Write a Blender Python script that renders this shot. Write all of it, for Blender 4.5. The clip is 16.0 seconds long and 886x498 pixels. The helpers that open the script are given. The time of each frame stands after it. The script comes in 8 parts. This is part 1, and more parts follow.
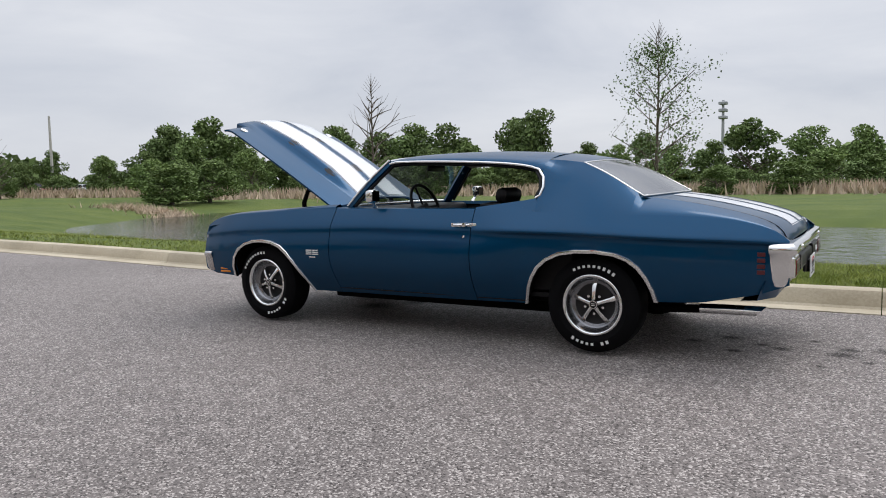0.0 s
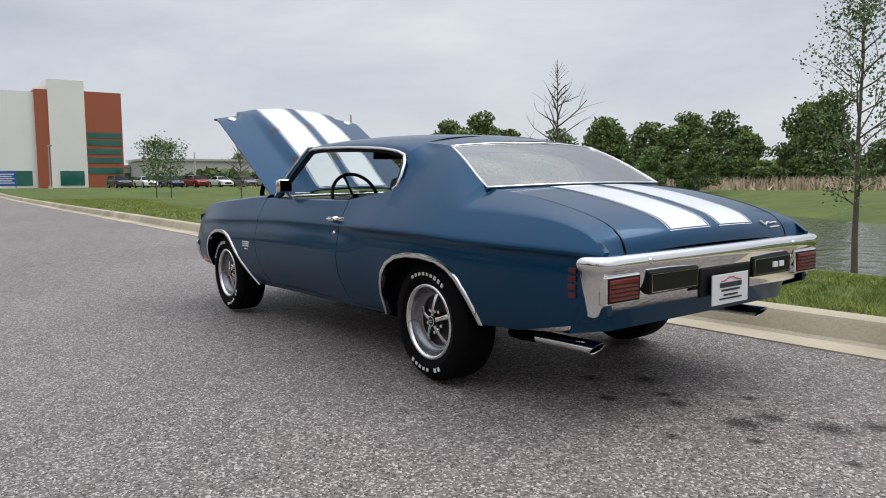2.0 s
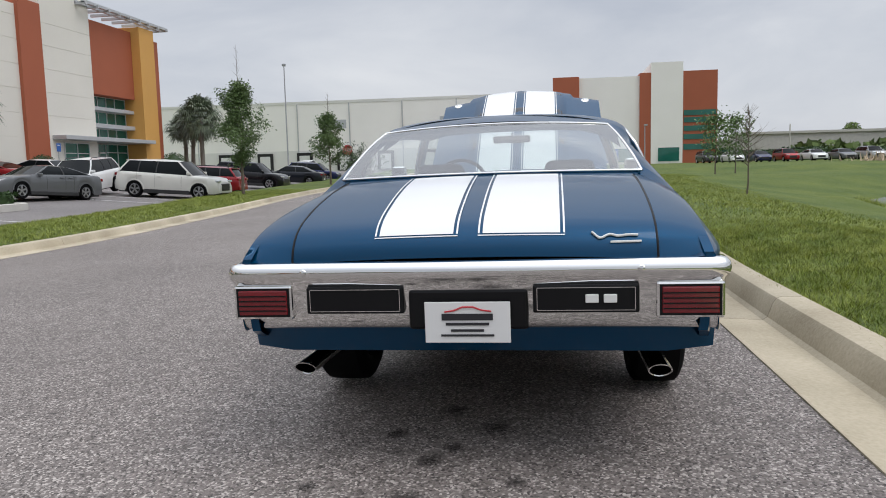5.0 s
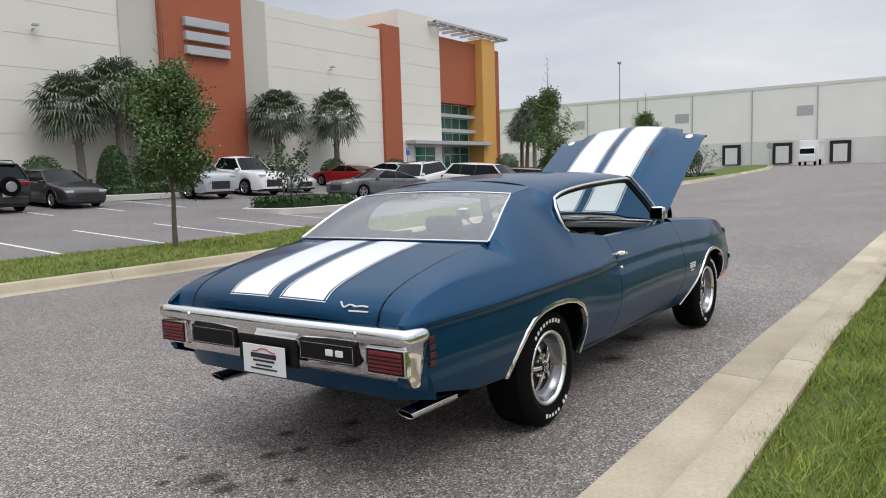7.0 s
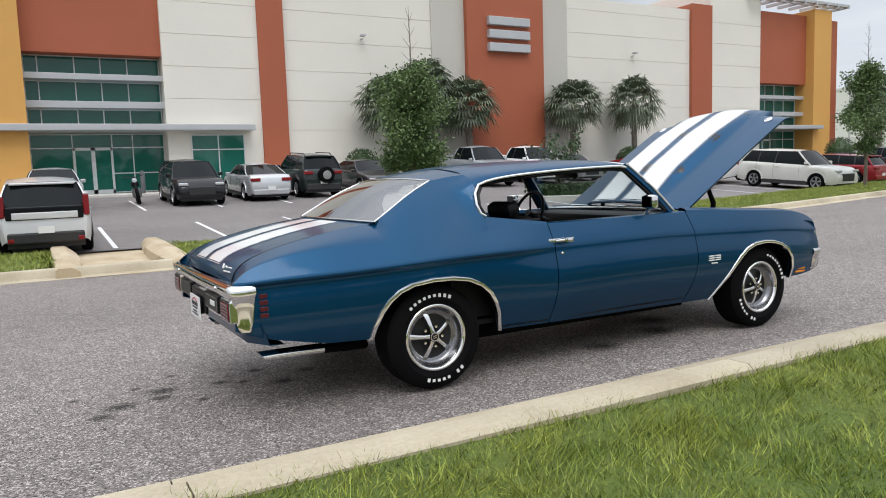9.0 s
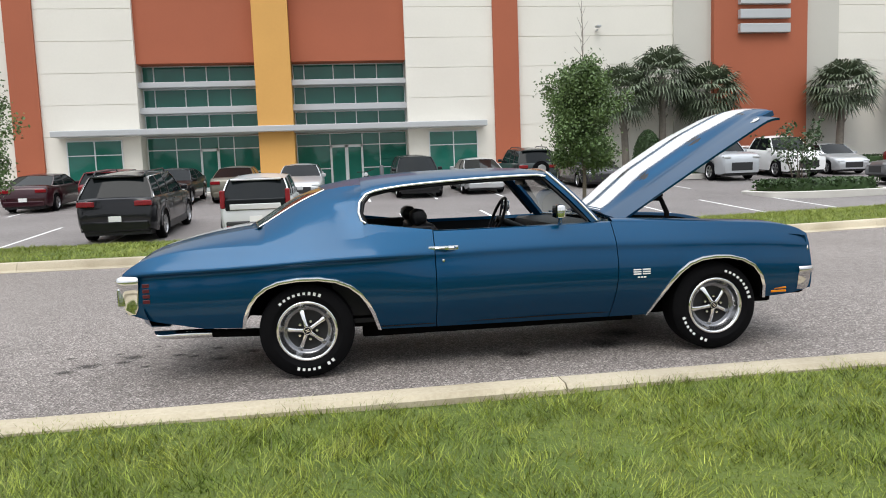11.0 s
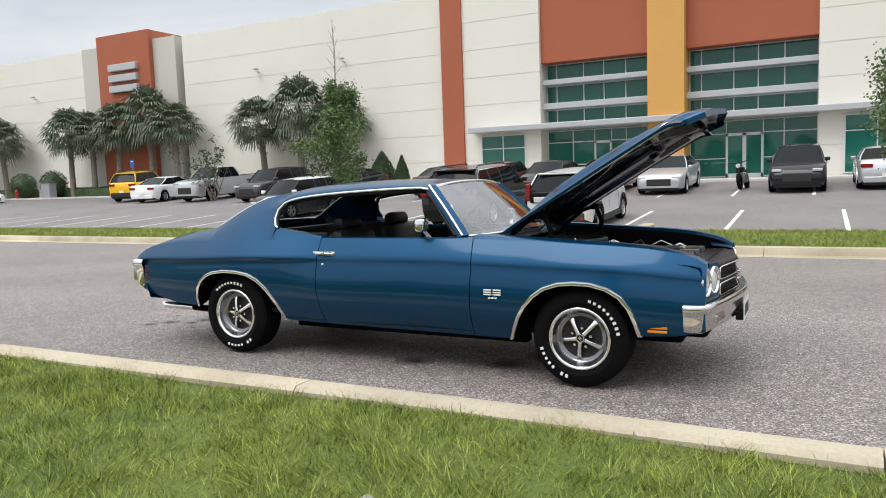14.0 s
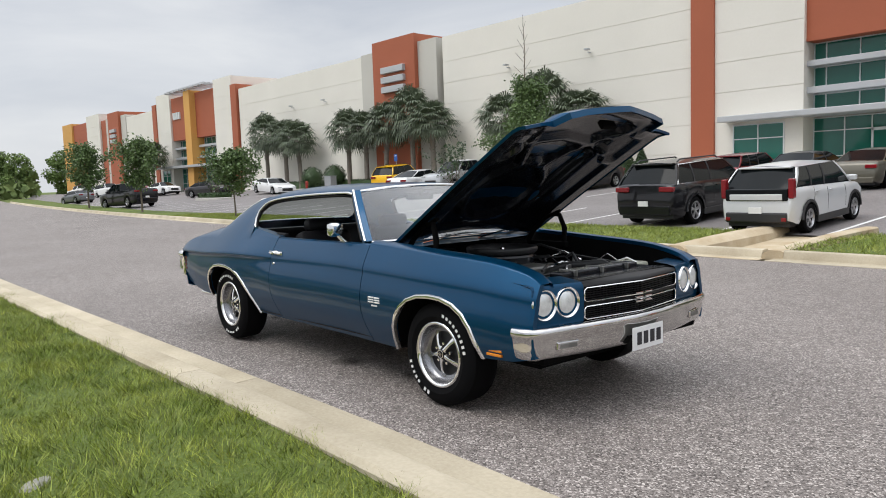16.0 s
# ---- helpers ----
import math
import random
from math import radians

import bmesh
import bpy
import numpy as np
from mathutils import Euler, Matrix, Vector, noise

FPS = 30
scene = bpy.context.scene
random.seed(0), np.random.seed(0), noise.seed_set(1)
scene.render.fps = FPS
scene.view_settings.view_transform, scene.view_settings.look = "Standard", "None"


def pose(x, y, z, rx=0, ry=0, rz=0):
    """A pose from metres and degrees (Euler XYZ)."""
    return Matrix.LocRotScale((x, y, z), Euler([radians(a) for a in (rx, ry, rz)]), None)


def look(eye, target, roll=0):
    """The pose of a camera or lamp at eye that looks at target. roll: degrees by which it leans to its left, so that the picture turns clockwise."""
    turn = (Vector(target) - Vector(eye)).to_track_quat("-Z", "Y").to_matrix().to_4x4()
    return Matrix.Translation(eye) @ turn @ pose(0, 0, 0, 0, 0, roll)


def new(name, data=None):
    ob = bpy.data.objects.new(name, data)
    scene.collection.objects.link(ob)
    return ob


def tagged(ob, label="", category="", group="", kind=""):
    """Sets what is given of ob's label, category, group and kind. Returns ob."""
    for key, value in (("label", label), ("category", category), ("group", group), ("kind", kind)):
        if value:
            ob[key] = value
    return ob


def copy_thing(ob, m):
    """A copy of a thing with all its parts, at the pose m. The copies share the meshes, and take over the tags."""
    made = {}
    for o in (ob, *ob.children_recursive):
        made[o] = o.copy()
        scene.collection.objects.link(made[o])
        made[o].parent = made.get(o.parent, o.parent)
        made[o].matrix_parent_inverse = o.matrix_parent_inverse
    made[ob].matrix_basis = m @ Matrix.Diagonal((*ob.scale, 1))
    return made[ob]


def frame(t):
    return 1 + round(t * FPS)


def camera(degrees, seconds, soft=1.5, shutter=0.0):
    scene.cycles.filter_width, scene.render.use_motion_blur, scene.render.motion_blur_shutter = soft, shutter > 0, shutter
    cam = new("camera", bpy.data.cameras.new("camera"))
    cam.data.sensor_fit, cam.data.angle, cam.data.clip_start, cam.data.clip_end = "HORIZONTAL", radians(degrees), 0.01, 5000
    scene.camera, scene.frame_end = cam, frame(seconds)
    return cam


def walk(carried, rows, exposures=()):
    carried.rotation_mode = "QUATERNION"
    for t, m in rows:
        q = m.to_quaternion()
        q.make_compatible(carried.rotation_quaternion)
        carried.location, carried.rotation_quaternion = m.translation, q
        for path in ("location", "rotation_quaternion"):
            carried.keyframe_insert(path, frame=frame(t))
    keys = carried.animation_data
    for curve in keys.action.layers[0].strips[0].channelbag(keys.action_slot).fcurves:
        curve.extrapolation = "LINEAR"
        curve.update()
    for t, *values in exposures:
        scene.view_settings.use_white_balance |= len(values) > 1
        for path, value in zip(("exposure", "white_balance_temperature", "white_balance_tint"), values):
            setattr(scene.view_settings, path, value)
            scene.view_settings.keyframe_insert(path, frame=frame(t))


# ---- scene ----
cam = camera(62.3, 16.0, soft=1.0)
PATH = [
    (0, (-3.025, 5.304, 1.093), (-1.988, 3.601, 0.928), -1.0),
    (0.5, (-3.486, 4.849, 1.076), (-2.324, 3.23, 0.907), -0.8),
    (1, (-3.891, 4.303, 1.059), (-2.589, 2.794, 0.888), -0.7),
    (1.5, (-4.213, 3.681, 1.039), (-2.768, 2.309, 0.869), -0.6),
    (2, (-4.483, 3.021, 1.04), (-2.884, 1.833, 0.865), -0.6),
    (2.5, (-4.726, 2.397, 1.027), (-2.986, 1.427, 0.848), -0.7),
    (3, (-4.974, 1.813, 1.03), (-3.12, 1.087, 0.847), -0.6),
    (3.5, (-5.23, 1.251, 1.058), (-3.297, 0.778, 0.866), -0.8),
    (4, (-5.262, 0.72, 1.056), (-3.284, 0.497, 0.858), -0.9),
    (4.2, (-5.211, 0.516, 1.053), (-3.225, 0.393, 0.85), -1.0),
    (6.3, (-4.823, -1.72, 1.215), (-3.058, -0.801, 1.005), -1.7),
    (6.5, (-4.856, -1.976, 1.282), (-3.131, -0.987, 1.075), -1.7),
    (7, (-4.809, -2.598, 1.388), (-3.191, -1.44, 1.182), -1.7),
    (7.5, (-4.638, -3.165, 1.402), (-3.15, -1.844, 1.194), -1.8),
    (8, (-4.302, -3.654, 1.374), (-2.971, -2.176, 1.165), -2.1),
    (8.5, (-3.895, -4.157, 1.342), (-2.744, -2.534, 1.133), -2.1),
    (8.7, (-3.708, -4.319, 1.313), (-2.632, -2.646, 1.105), -2.0),
    (10.8, (-1.402, -5.612, 1.344), (-1.069, -3.651, 1.133), -2.3),
    (11, (-1.157, -5.643, 1.352), (-0.888, -3.672, 1.145), -2.1),
    (11.5, (-0.524, -5.743, 1.356), (-0.43, -3.756, 1.152), -2.1),
    (12, (0.187, -5.766, 1.345), (0.098, -3.778, 1.143), -2.0),
    (12.5, (0.863, -5.742, 1.355), (0.577, -3.772, 1.155), -2.0),
    (13, (1.5, -5.648, 1.36), (1.002, -3.721, 1.162), -2.0),
    (13.5, (2.117, -5.506, 1.378), (1.405, -3.647, 1.181), -2.0),
    (14, (2.746, -5.223, 1.389), (1.832, -3.455, 1.192), -2.0),
    (14.5, (3.352, -4.895, 1.404), (2.267, -3.227, 1.207), -2.0),
    (15, (3.882, -4.479, 1.405), (2.645, -2.92, 1.208), -1.9),
    (15.5, (4.359, -4.08, 1.397), (2.985, -2.64, 1.201), -2.0),
    (16, (4.687, -3.619, 1.399), (3.184, -2.314, 1.205), -2.0),
]
EXPOSURES = [(0, 0.11, 6400, 12), (2, 0.09, 6400, 11), (4, 0.03, 6400, 11), (7, 0.15, 6450, 11), (9, 0.35, 6450, 10), (11, 0.58, 6550, 9), (13, 0.61, 6600, 9), (14.5, 0.54, 6580, 9), (16, 0.40, 6550, 10)]
walk(cam, [(t, look(eye, target, roll)) for t, eye, target, roll in PATH], EXPOSURES)

# ---- light: an overcast sky, soft sun from high up ----
SUN_EL, SUN_ROT = radians(58), radians(200)
world = bpy.data.worlds.new("overcast")
scene.world = world
world.use_nodes = True
wn, wl = world.node_tree.nodes, world.node_tree.links
wn.clear()
w_out = wn.new("ShaderNodeOutputWorld")
w_bg = wn.new("ShaderNodeBackground")
w_sky = wn.new("ShaderNodeTexSky")
w_sky.sky_type = "NISHITA"
w_sky.sun_disc = False
w_sky.sun_elevation, w_sky.sun_rotation = SUN_EL, SUN_ROT
w_sky.air_density, w_sky.dust_density, w_sky.ozone_density = 1.0, 2.0, 1.0
w_tc = wn.new("ShaderNodeTexCoord")
w_map = wn.new("ShaderNodeMapping")
w_map.inputs["Scale"].default_value = (1.0, 1.0, 3.2)
w_n1 = wn.new("ShaderNodeTexNoise")
w_n1.inputs["Scale"].default_value = 2.2
w_n1.inputs["Detail"].default_value = 7.0
w_n1.inputs["Roughness"].default_value = 0.55
w_n1.inputs["Distortion"].default_value = 0.4
w_ramp = wn.new("ShaderNodeValToRGB")
w_ramp.color_ramp.elements[0].position, w_ramp.color_ramp.elements[0].color = 0.3, (5.6, 6.0, 6.7, 1)
w_ramp.color_ramp.elements[1].position, w_ramp.color_ramp.elements[1].color = 0.72, (8.3, 8.5, 8.75, 1)
w_mix = wn.new("ShaderNodeMix")
w_mix.data_type = "RGBA"
w_mix.inputs["Factor"].default_value = 0.9
wl.new(w_tc.outputs["Generated"], w_map.inputs["Vector"])
wl.new(w_map.outputs["Vector"], w_n1.inputs["Vector"])
wl.new(w_n1.outputs["Fac"], w_ramp.inputs["Fac"])
wl.new(w_sky.outputs["Color"], w_mix.inputs["A"])
wl.new(w_ramp.outputs["Color"], w_mix.inputs["B"])
# an overcast sky is brightest overhead
w_sep = wn.new("ShaderNodeSeparateXYZ")
w_up = wn.new("ShaderNodeMapRange")
w_up.interpolation_type = "SMOOTHSTEP"
w_up.inputs["From Min"].default_value, w_up.inputs["From Max"].default_value = 0.25, 1.0
w_up.inputs["To Min"].default_value, w_up.inputs["To Max"].default_value = 1.0, 2.6
w_gain = wn.new("ShaderNodeVectorMath")
w_gain.operation = "SCALE"
wl.new(w_tc.outputs["Generated"], w_sep.inputs["Vector"])
wl.new(w_sep.outputs["Z"], w_up.inputs["Value"])
wl.new(w_mix.outputs["Result"], w_gain.inputs[0])
# and somewhat dimmer on the side away from the sun
w_dot = wn.new("ShaderNodeVectorMath")
w_dot.operation = "DOT_PRODUCT"
w_dot.inputs[1].default_value = (-0.5, 0.86, 0.0)
w_far = wn.new("ShaderNodeMapRange")
w_far.interpolation_type = "SMOOTHSTEP"
w_far.inputs["From Min"].default_value, w_far.inputs["From Max"].default_value = -0.1, 0.9
w_far.inputs["To Min"].default_value, w_far.inputs["To Max"].default_value = 1.0, 0.86
w_both = wn.new("ShaderNodeMath")
w_both.operation = "MULTIPLY"
wl.new(w_tc.outputs["Generated"], w_dot.inputs[0])
wl.new(w_dot.outputs["Value"], w_far.inputs["Value"])
wl.new(w_up.outputs["Result"], w_both.inputs[0])
wl.new(w_far.outputs["Result"], w_both.inputs[1])
wl.new(w_both.outputs[0], w_gain.inputs["Scale"])
wl.new(w_gain.outputs["Vector"], w_bg.inputs["Color"])
wl.new(w_bg.outputs["Background"], w_out.inputs["Surface"])
w_bg.inputs["Strength"].default_value = 0.09
sun = new("sun", bpy.data.lights.new("sun", "SUN"))
sun.data.energy, sun.data.angle, sun.data.color = 0.9, radians(35), (1.0, 0.97, 0.93)
sun.matrix_world = look((0, 0, 0), (math.sin(SUN_ROT) * -math.cos(SUN_EL), math.cos(SUN_ROT) * -math.cos(SUN_EL), -math.sin(SUN_EL)))
scene.view_settings.exposure = 0.0

# ---- materials ----
def material(name, color, rough=0.6, metal=0.0, vary=0.12, scale=6.0, fine=60.0, bump=0.0, bump_scale=None, coat=0.0, spec=0.5, per_object=0.0, per_island=0.0, color2=None):
    """A surface with variation at two scales, and relief of bump metres."""
    m = bpy.data.materials.new(name)
    m.use_nodes = True
    n, l = m.node_tree.nodes, m.node_tree.links
    b = n["Principled BSDF"]
    b.inputs["Roughness"].default_value, b.inputs["Metallic"].default_value = rough, metal
    b.inputs["Coat Weight"].default_value, b.inputs["Coat Roughness"].default_value = coat, 0.03
    b.inputs["Specular IOR Level"].default_value = spec
    tc = n.new("ShaderNodeTexCoord")
    big, small = n.new("ShaderNodeTexNoise"), n.new("ShaderNodeTexNoise")
    big.inputs["Scale"].default_value, small.inputs["Scale"].default_value = scale, fine
    big.inputs["Detail"].default_value, small.inputs["Detail"].default_value = 5.0, 3.0
    for t in (big, small):
        l.new(tc.outputs["Object"], t.inputs["Vector"])
    mix = n.new("ShaderNodeMix")
    mix.data_type = "RGBA"
    c = Vector(color)
    lo, hi = (c * (1 - vary), c * (1 + vary)) if color2 is None else (c, Vector(color2))
    mix.inputs["A"].default_value, mix.inputs["B"].default_value = (*lo, 1), (*hi, 1)
    avg = n.new("ShaderNodeMath")
    avg.operation = "MULTIPLY_ADD"
    avg.inputs[1].default_value = 0.45
    half = n.new("ShaderNodeMath")
    half.operation = "MULTIPLY_ADD"
    half.inputs[1].default_value, half.inputs[2].default_value = 1.3, -0.38
    l.new(small.outputs["Fac"], avg.inputs[0])
    l.new(big.outputs["Fac"], half.inputs[0])
    l.new(half.outputs[0], avg.inputs[2])
    l.new(avg.outputs[0], mix.inputs["Factor"])
    last = mix.outputs["Result"]
    for amt, kind_, slot in ((per_object, "ShaderNodeObjectInfo", "Random"), (per_island, "ShaderNodeNewGeometry", "Random Per Island")):
        if not amt:
            continue
        hsv = n.new("ShaderNodeHueSaturation")
        rng = n.new("ShaderNodeMapRange")
        rng.inputs["To Min"].default_value, rng.inputs["To Max"].default_value = 1 - amt, 1 + amt
        src = n.new(kind_)
        l.new(src.outputs[slot], rng.inputs["Value"])
        l.new(rng.outputs["Result"], hsv.inputs["Value"])
        l.new(last, hsv.inputs["Color"])
        last = hsv.outputs["Color"]
    l.new(last, b.inputs["Base Color"])
    if bump:
        bp = n.new("ShaderNodeBump")
        bp.inputs["Distance"].default_value = bump
        src = small
        if bump_scale:
            src = n.new("ShaderNodeTexNoise")
            src.inputs["Scale"].default_value, src.inputs["Detail"].default_value = bump_scale, 4.0
            l.new(tc.outputs["Object"], src.inputs["Vector"])
        l.new(src.outputs["Fac"], bp.inputs["Height"])
        l.new(bp.outputs["Normal"], b.inputs["Normal"])
    return m


def glass_material(name, color, rough=0.0, alpha=None):
    m = bpy.data.materials.new(name)
    m.use_nodes = True
    n, l = m.node_tree.nodes, m.node_tree.links
    n.clear()
    out = n.new("ShaderNodeOutputMaterial")
    tr, gl, fr, mx = n.new("ShaderNodeBsdfTransparent"), n.new("ShaderNodeBsdfGlossy"), n.new("ShaderNodeLayerWeight"), n.new("ShaderNodeMixShader")
    pw, ad = n.new("ShaderNodeMath"), n.new("ShaderNodeMath")
    tr.inputs["Color"].default_value = (*color, 1)
    gl.inputs["Roughness"].default_value = rough
    l.new(fr.outputs["Facing"], pw.inputs[0])
    pw.operation, pw.inputs[1].default_value = "POWER", 1.9
    ad.operation, ad.inputs[1].default_value, ad.inputs[2].default_value = "MULTIPLY_ADD", 0.85, 0.06
    l.new(pw.outputs[0], ad.inputs[0])
    l.new(ad.outputs[0], mx.inputs["Fac"])
    l.new(tr.outputs["BSDF"], mx.inputs[1])
    l.new(gl.outputs["BSDF"], mx.inputs[2])
    l.new(mx.outputs["Shader"], out.inputs["Surface"])
    return m


def stone_mix(name, dark, mid, pale, size, bump, rough=0.85):
    """Asphalt: voronoi aggregate of three tones, with broad stains."""
    m = bpy.data.materials.new(name)
    m.use_nodes = True
    n, l = m.node_tree.nodes, m.node_tree.links
    b = n["Principled BSDF"]
    b.inputs["Roughness"].default_value, b.inputs["Specular IOR Level"].default_value = rough, 0.2
    tc = n.new("ShaderNodeTexCoord")
    vor = n.new("ShaderNodeTexVoronoi")
    vor.inputs["Scale"].default_value = 1.0 / size
    big, mid_n = n.new("ShaderNodeTexNoise"), n.new("ShaderNodeTexNoise")
    big.inputs["Scale"].default_value, big.inputs["Detail"].default_value = 0.35, 6.0
    mid_n.inputs["Scale"].default_value, mid_n.inputs["Detail"].default_value = 9.0, 6.0
    for t in (vor, big, mid_n):
        l.new(tc.outputs["Object"], t.inputs["Vector"])
    sep = n.new("ShaderNodeSeparateColor")
    l.new(vor.outputs["Color"], sep.inputs["Color"])
    ramp = n.new("ShaderNodeValToRGB")
    e = ramp.color_ramp.elements
    e[0].position, e[0].color = 0.0, (*dark, 1)
    e[1].position, e[1].color = 1.0, (*pale, 1)
    k = e.new(0.3)
    k.color = (*mid, 1)
    k = e.new(0.72)
    k.color = (*[v * 1.25 for v in mid], 1)
    l.new(sep.outputs["Red"], ramp.inputs["Fac"])
    stain = n.new("ShaderNodeMapRange")
    stain.inputs["From Min"].default_value, stain.inputs["From Max"].default_value = 0.3, 0.7
    stain.inputs["To Min"].default_value, stain.inputs["To Max"].default_value = 0.86, 1.1
    l.new(big.outputs["Fac"], stain.inputs["Value"])
    st2 = n.new("ShaderNodeMapRange")
    st2.inputs["From Min"].default_value, st2.inputs["From Max"].default_value = 0.3, 0.7
    st2.inputs["To Min"].default_value, st2.inputs["To Max"].default_value = 0.88, 1.1
    l.new(mid_n.outputs["Fac"], st2.inputs["Value"])
    mul = n.new("ShaderNodeMath")
    mul.operation = "MULTIPLY"
    l.new(stain.outputs["Result"], mul.inputs[0])
    l.new(st2.outputs["Result"], mul.inputs[1])
    hsv = n.new("ShaderNodeHueSaturation")
    l.new(mul.outputs[0], hsv.inputs["Value"])
    l.new(ramp.outputs["Color"], hsv.inputs["Color"])
    l.new(hsv.outputs["Color"], b.inputs["Base Color"])
    bp = n.new("ShaderNodeBump")
    bp.inputs["Distance"].default_value = bump
    bp.inputs["Strength"].default_value = 0.8
    l.new(vor.outputs["Distance"], bp.inputs["Height"])
    bp.invert = True
    l.new(bp.outputs["Normal"], b.inputs["Normal"])
    return m


ASPHALT = stone_mix("asphalt", (0.050, 0.043, 0.039), (0.170, 0.149, 0.137), (0.54, 0.49, 0.452), 0.0085, 0.004, rough=0.6)
LOT_ASPHALT = stone_mix("lot_asphalt", (0.11, 0.10, 0.098), (0.18, 0.165, 0.16), (0.27, 0.25, 0.24), 0.012, 0.003, rough=0.6)
CONCRETE = material("kerb_concrete", (0.26, 0.215, 0.14), 0.85, scale=1.1, fine=45, bump=0.003, per_object=0.10, color2=(0.60, 0.53, 0.40))
SIDEWALK = material("sidewalk_concrete", (0.52, 0.50, 0.46), 0.85, vary=0.12, scale=1.5, fine=40, bump=0.002)
GRASS_SOIL = material("turf", (0.036, 0.076, 0.009), 0.95, vary=0.3, scale=0.35, fine=34, bump=0.03, color2=(0.140, 0.168, 0.024))
BLADE = material("grass_blades", (0.050, 0.120, 0.009), 0.6, vary=0.3, scale=3.5, fine=22, per_island=0.7, color2=(0.33, 0.34, 0.05))
WALL_WHITE = material("painted_tilt_wall", (0.72, 0.69, 0.62), 0.75, vary=0.05, scale=0.3, fine=8, bump=0.002)
WALL_GREY = material("grey_tilt_wall", (0.52, 0.50, 0.45), 0.75, vary=0.05, scale=0.3, fine=8, bump=0.002)
WALL_RED = material("terracotta_paint", (0.36, 0.098, 0.045), 0.7, vary=0.07, scale=0.4, fine=8, bump=0.002)
WALL_OCHRE = material("ochre_paint", (0.62, 0.33, 0.085), 0.7, vary=0.06, scale=0.4, fine=8, bump=0.002)
ALU = material("grey_aluminium", (0.45, 0.46, 0.47), 0.45, 0.2, vary=0.05, scale=1, fine=30)
FRAME_WHITE = material("white_window_frame", (0.62, 0.66, 0.66), 0.45, 0.0, vary=0.04)
TINT = material("green_tinted_pane", (0.018, 0.125, 0.095), 0.03, 0.0, vary=0.25, scale=0.3, fine=0.8, spec=0.45)
WHITE_LINE = material("white_road_paint", (0.72, 0.72, 0.70), 0.7, vary=0.12, scale=3, fine=40)

# ---- small building blocks ----
def mesh_of(name, bm, mat, smooth=0.0):
    me = bpy.data.meshes.new(name)
    bmesh.ops.recalc_face_normals(bm, faces=bm.faces)
    bm.to_mesh(me)
    bm.free()
    for m in mat if isinstance(mat, (list, tuple)) else [mat]:
        me.materials.append(m)
    if smooth:
        me.polygons.foreach_set("use_smooth", [True] * len(me.polygons))
        me.set_sharp_from_angle(angle=radians(smooth))
    return me


def part(name, bm, mat, parent=None, label="", smooth=0.0, at=None):
    """One bmesh (or mesh) as one object under a thing or a part."""
    me = bm if isinstance(bm, bpy.types.Mesh) else mesh_of(name, bm, mat, smooth)
    ob = new(name, me)
    if parent is not None:
        ob.parent = parent
    if at is not None:
        ob.matrix_basis = at
    return tagged(ob, label) if label else ob


def thing(name, label, category, group="", kind="", at=None):
    ob = new(name)
    if at is not None:
        ob.matrix_basis = at
    return tagged(ob, label, category, group, kind)


def single(name, bm, mat, label, category, group="", kind="", smooth=0.0, at=None):
    return tagged(part(name, bm, mat, None, "", smooth, at), label, category, group, kind)


def box(bm, x0, x1, y0, y1, z0, z1, bevel=0.0, m=None, mat=0):
    g = bmesh.ops.create_cube(bm, size=1.0)
    vs = g["verts"]
    for v in vs:
        v.co = Vector((x0 + (v.co.x + 0.5) * (x1 - x0), y0 + (v.co.y + 0.5) * (y1 - y0), z0 + (v.co.z + 0.5) * (z1 - z0)))
        if m is not None:
            v.co = m @ v.co
    fs = {f for v in vs for f in v.link_faces}
    for f in fs:
        f.material_index = mat
    if bevel:
        es = {e for v in vs for e in v.link_edges}
        bmesh.ops.bevel(bm, geom=list(es), offset=bevel, segments=2, affect="EDGES", profile=0.5)
    return bm


def boxes(*rows, bevel=0.0):
    bm = bmesh.new()
    for r in rows:
        box(bm, *r, bevel=bevel)
    return bm


def tube(bm, pts, r, seg=10, cap=True):
    """A round bar along points; r is one radius or one for each point."""
    pts = [Vector(p) for p in pts]
    rs = r if isinstance(r, (list, tuple)) else [r] * len(pts)
    rings = []
    for i, p in enumerate(pts):
        d = (pts[min(i + 1, len(pts) - 1)] - pts[max(i - 1, 0)]).normalized()
        a = d.orthogonal().normalized() if i == 0 else (rings_a - d * rings_a.dot(d)).normalized()
        rings_a = a
        b = d.cross(a)
        rings.append([bm.verts.new(p + rs[i] * (a * math.cos(k * math.tau / seg) + b * math.sin(k * math.tau / seg))) for k in range(seg)])
    for u, v in zip(rings, rings[1:]):
        for k in range(seg):
            bm.faces.new((u[k], u[(k + 1) % seg], v[(k + 1) % seg], v[k]))
    if cap:
        bm.faces.new(rings[0][::-1])
        bm.faces.new(rings[-1])
    return bm


def revolve(bm, prof, seg=32, axis="y", centre=(0, 0, 0)):
    """A turned shape from (radius, along) points, about an axis through centre."""
    c = Vector(centre)
    rings = []
    for r, a in prof:
        ring = []
        for k in range(seg):
            u, v = r * math.cos(k * math.tau / seg), r * math.sin(k * math.tau / seg)
            p = {"x": (a, u, v), "y": (u, a, v), "z": (u, v, a)}[axis]
            ring.append(bm.verts.new(c + Vector(p)))
        rings.append(ring)
    for u, v in zip(rings, rings[1:]):
        for k in range(seg):
            bm.faces.new((u[k], u[(k + 1) % seg], v[(k + 1) % seg], v[k]))
    return bm


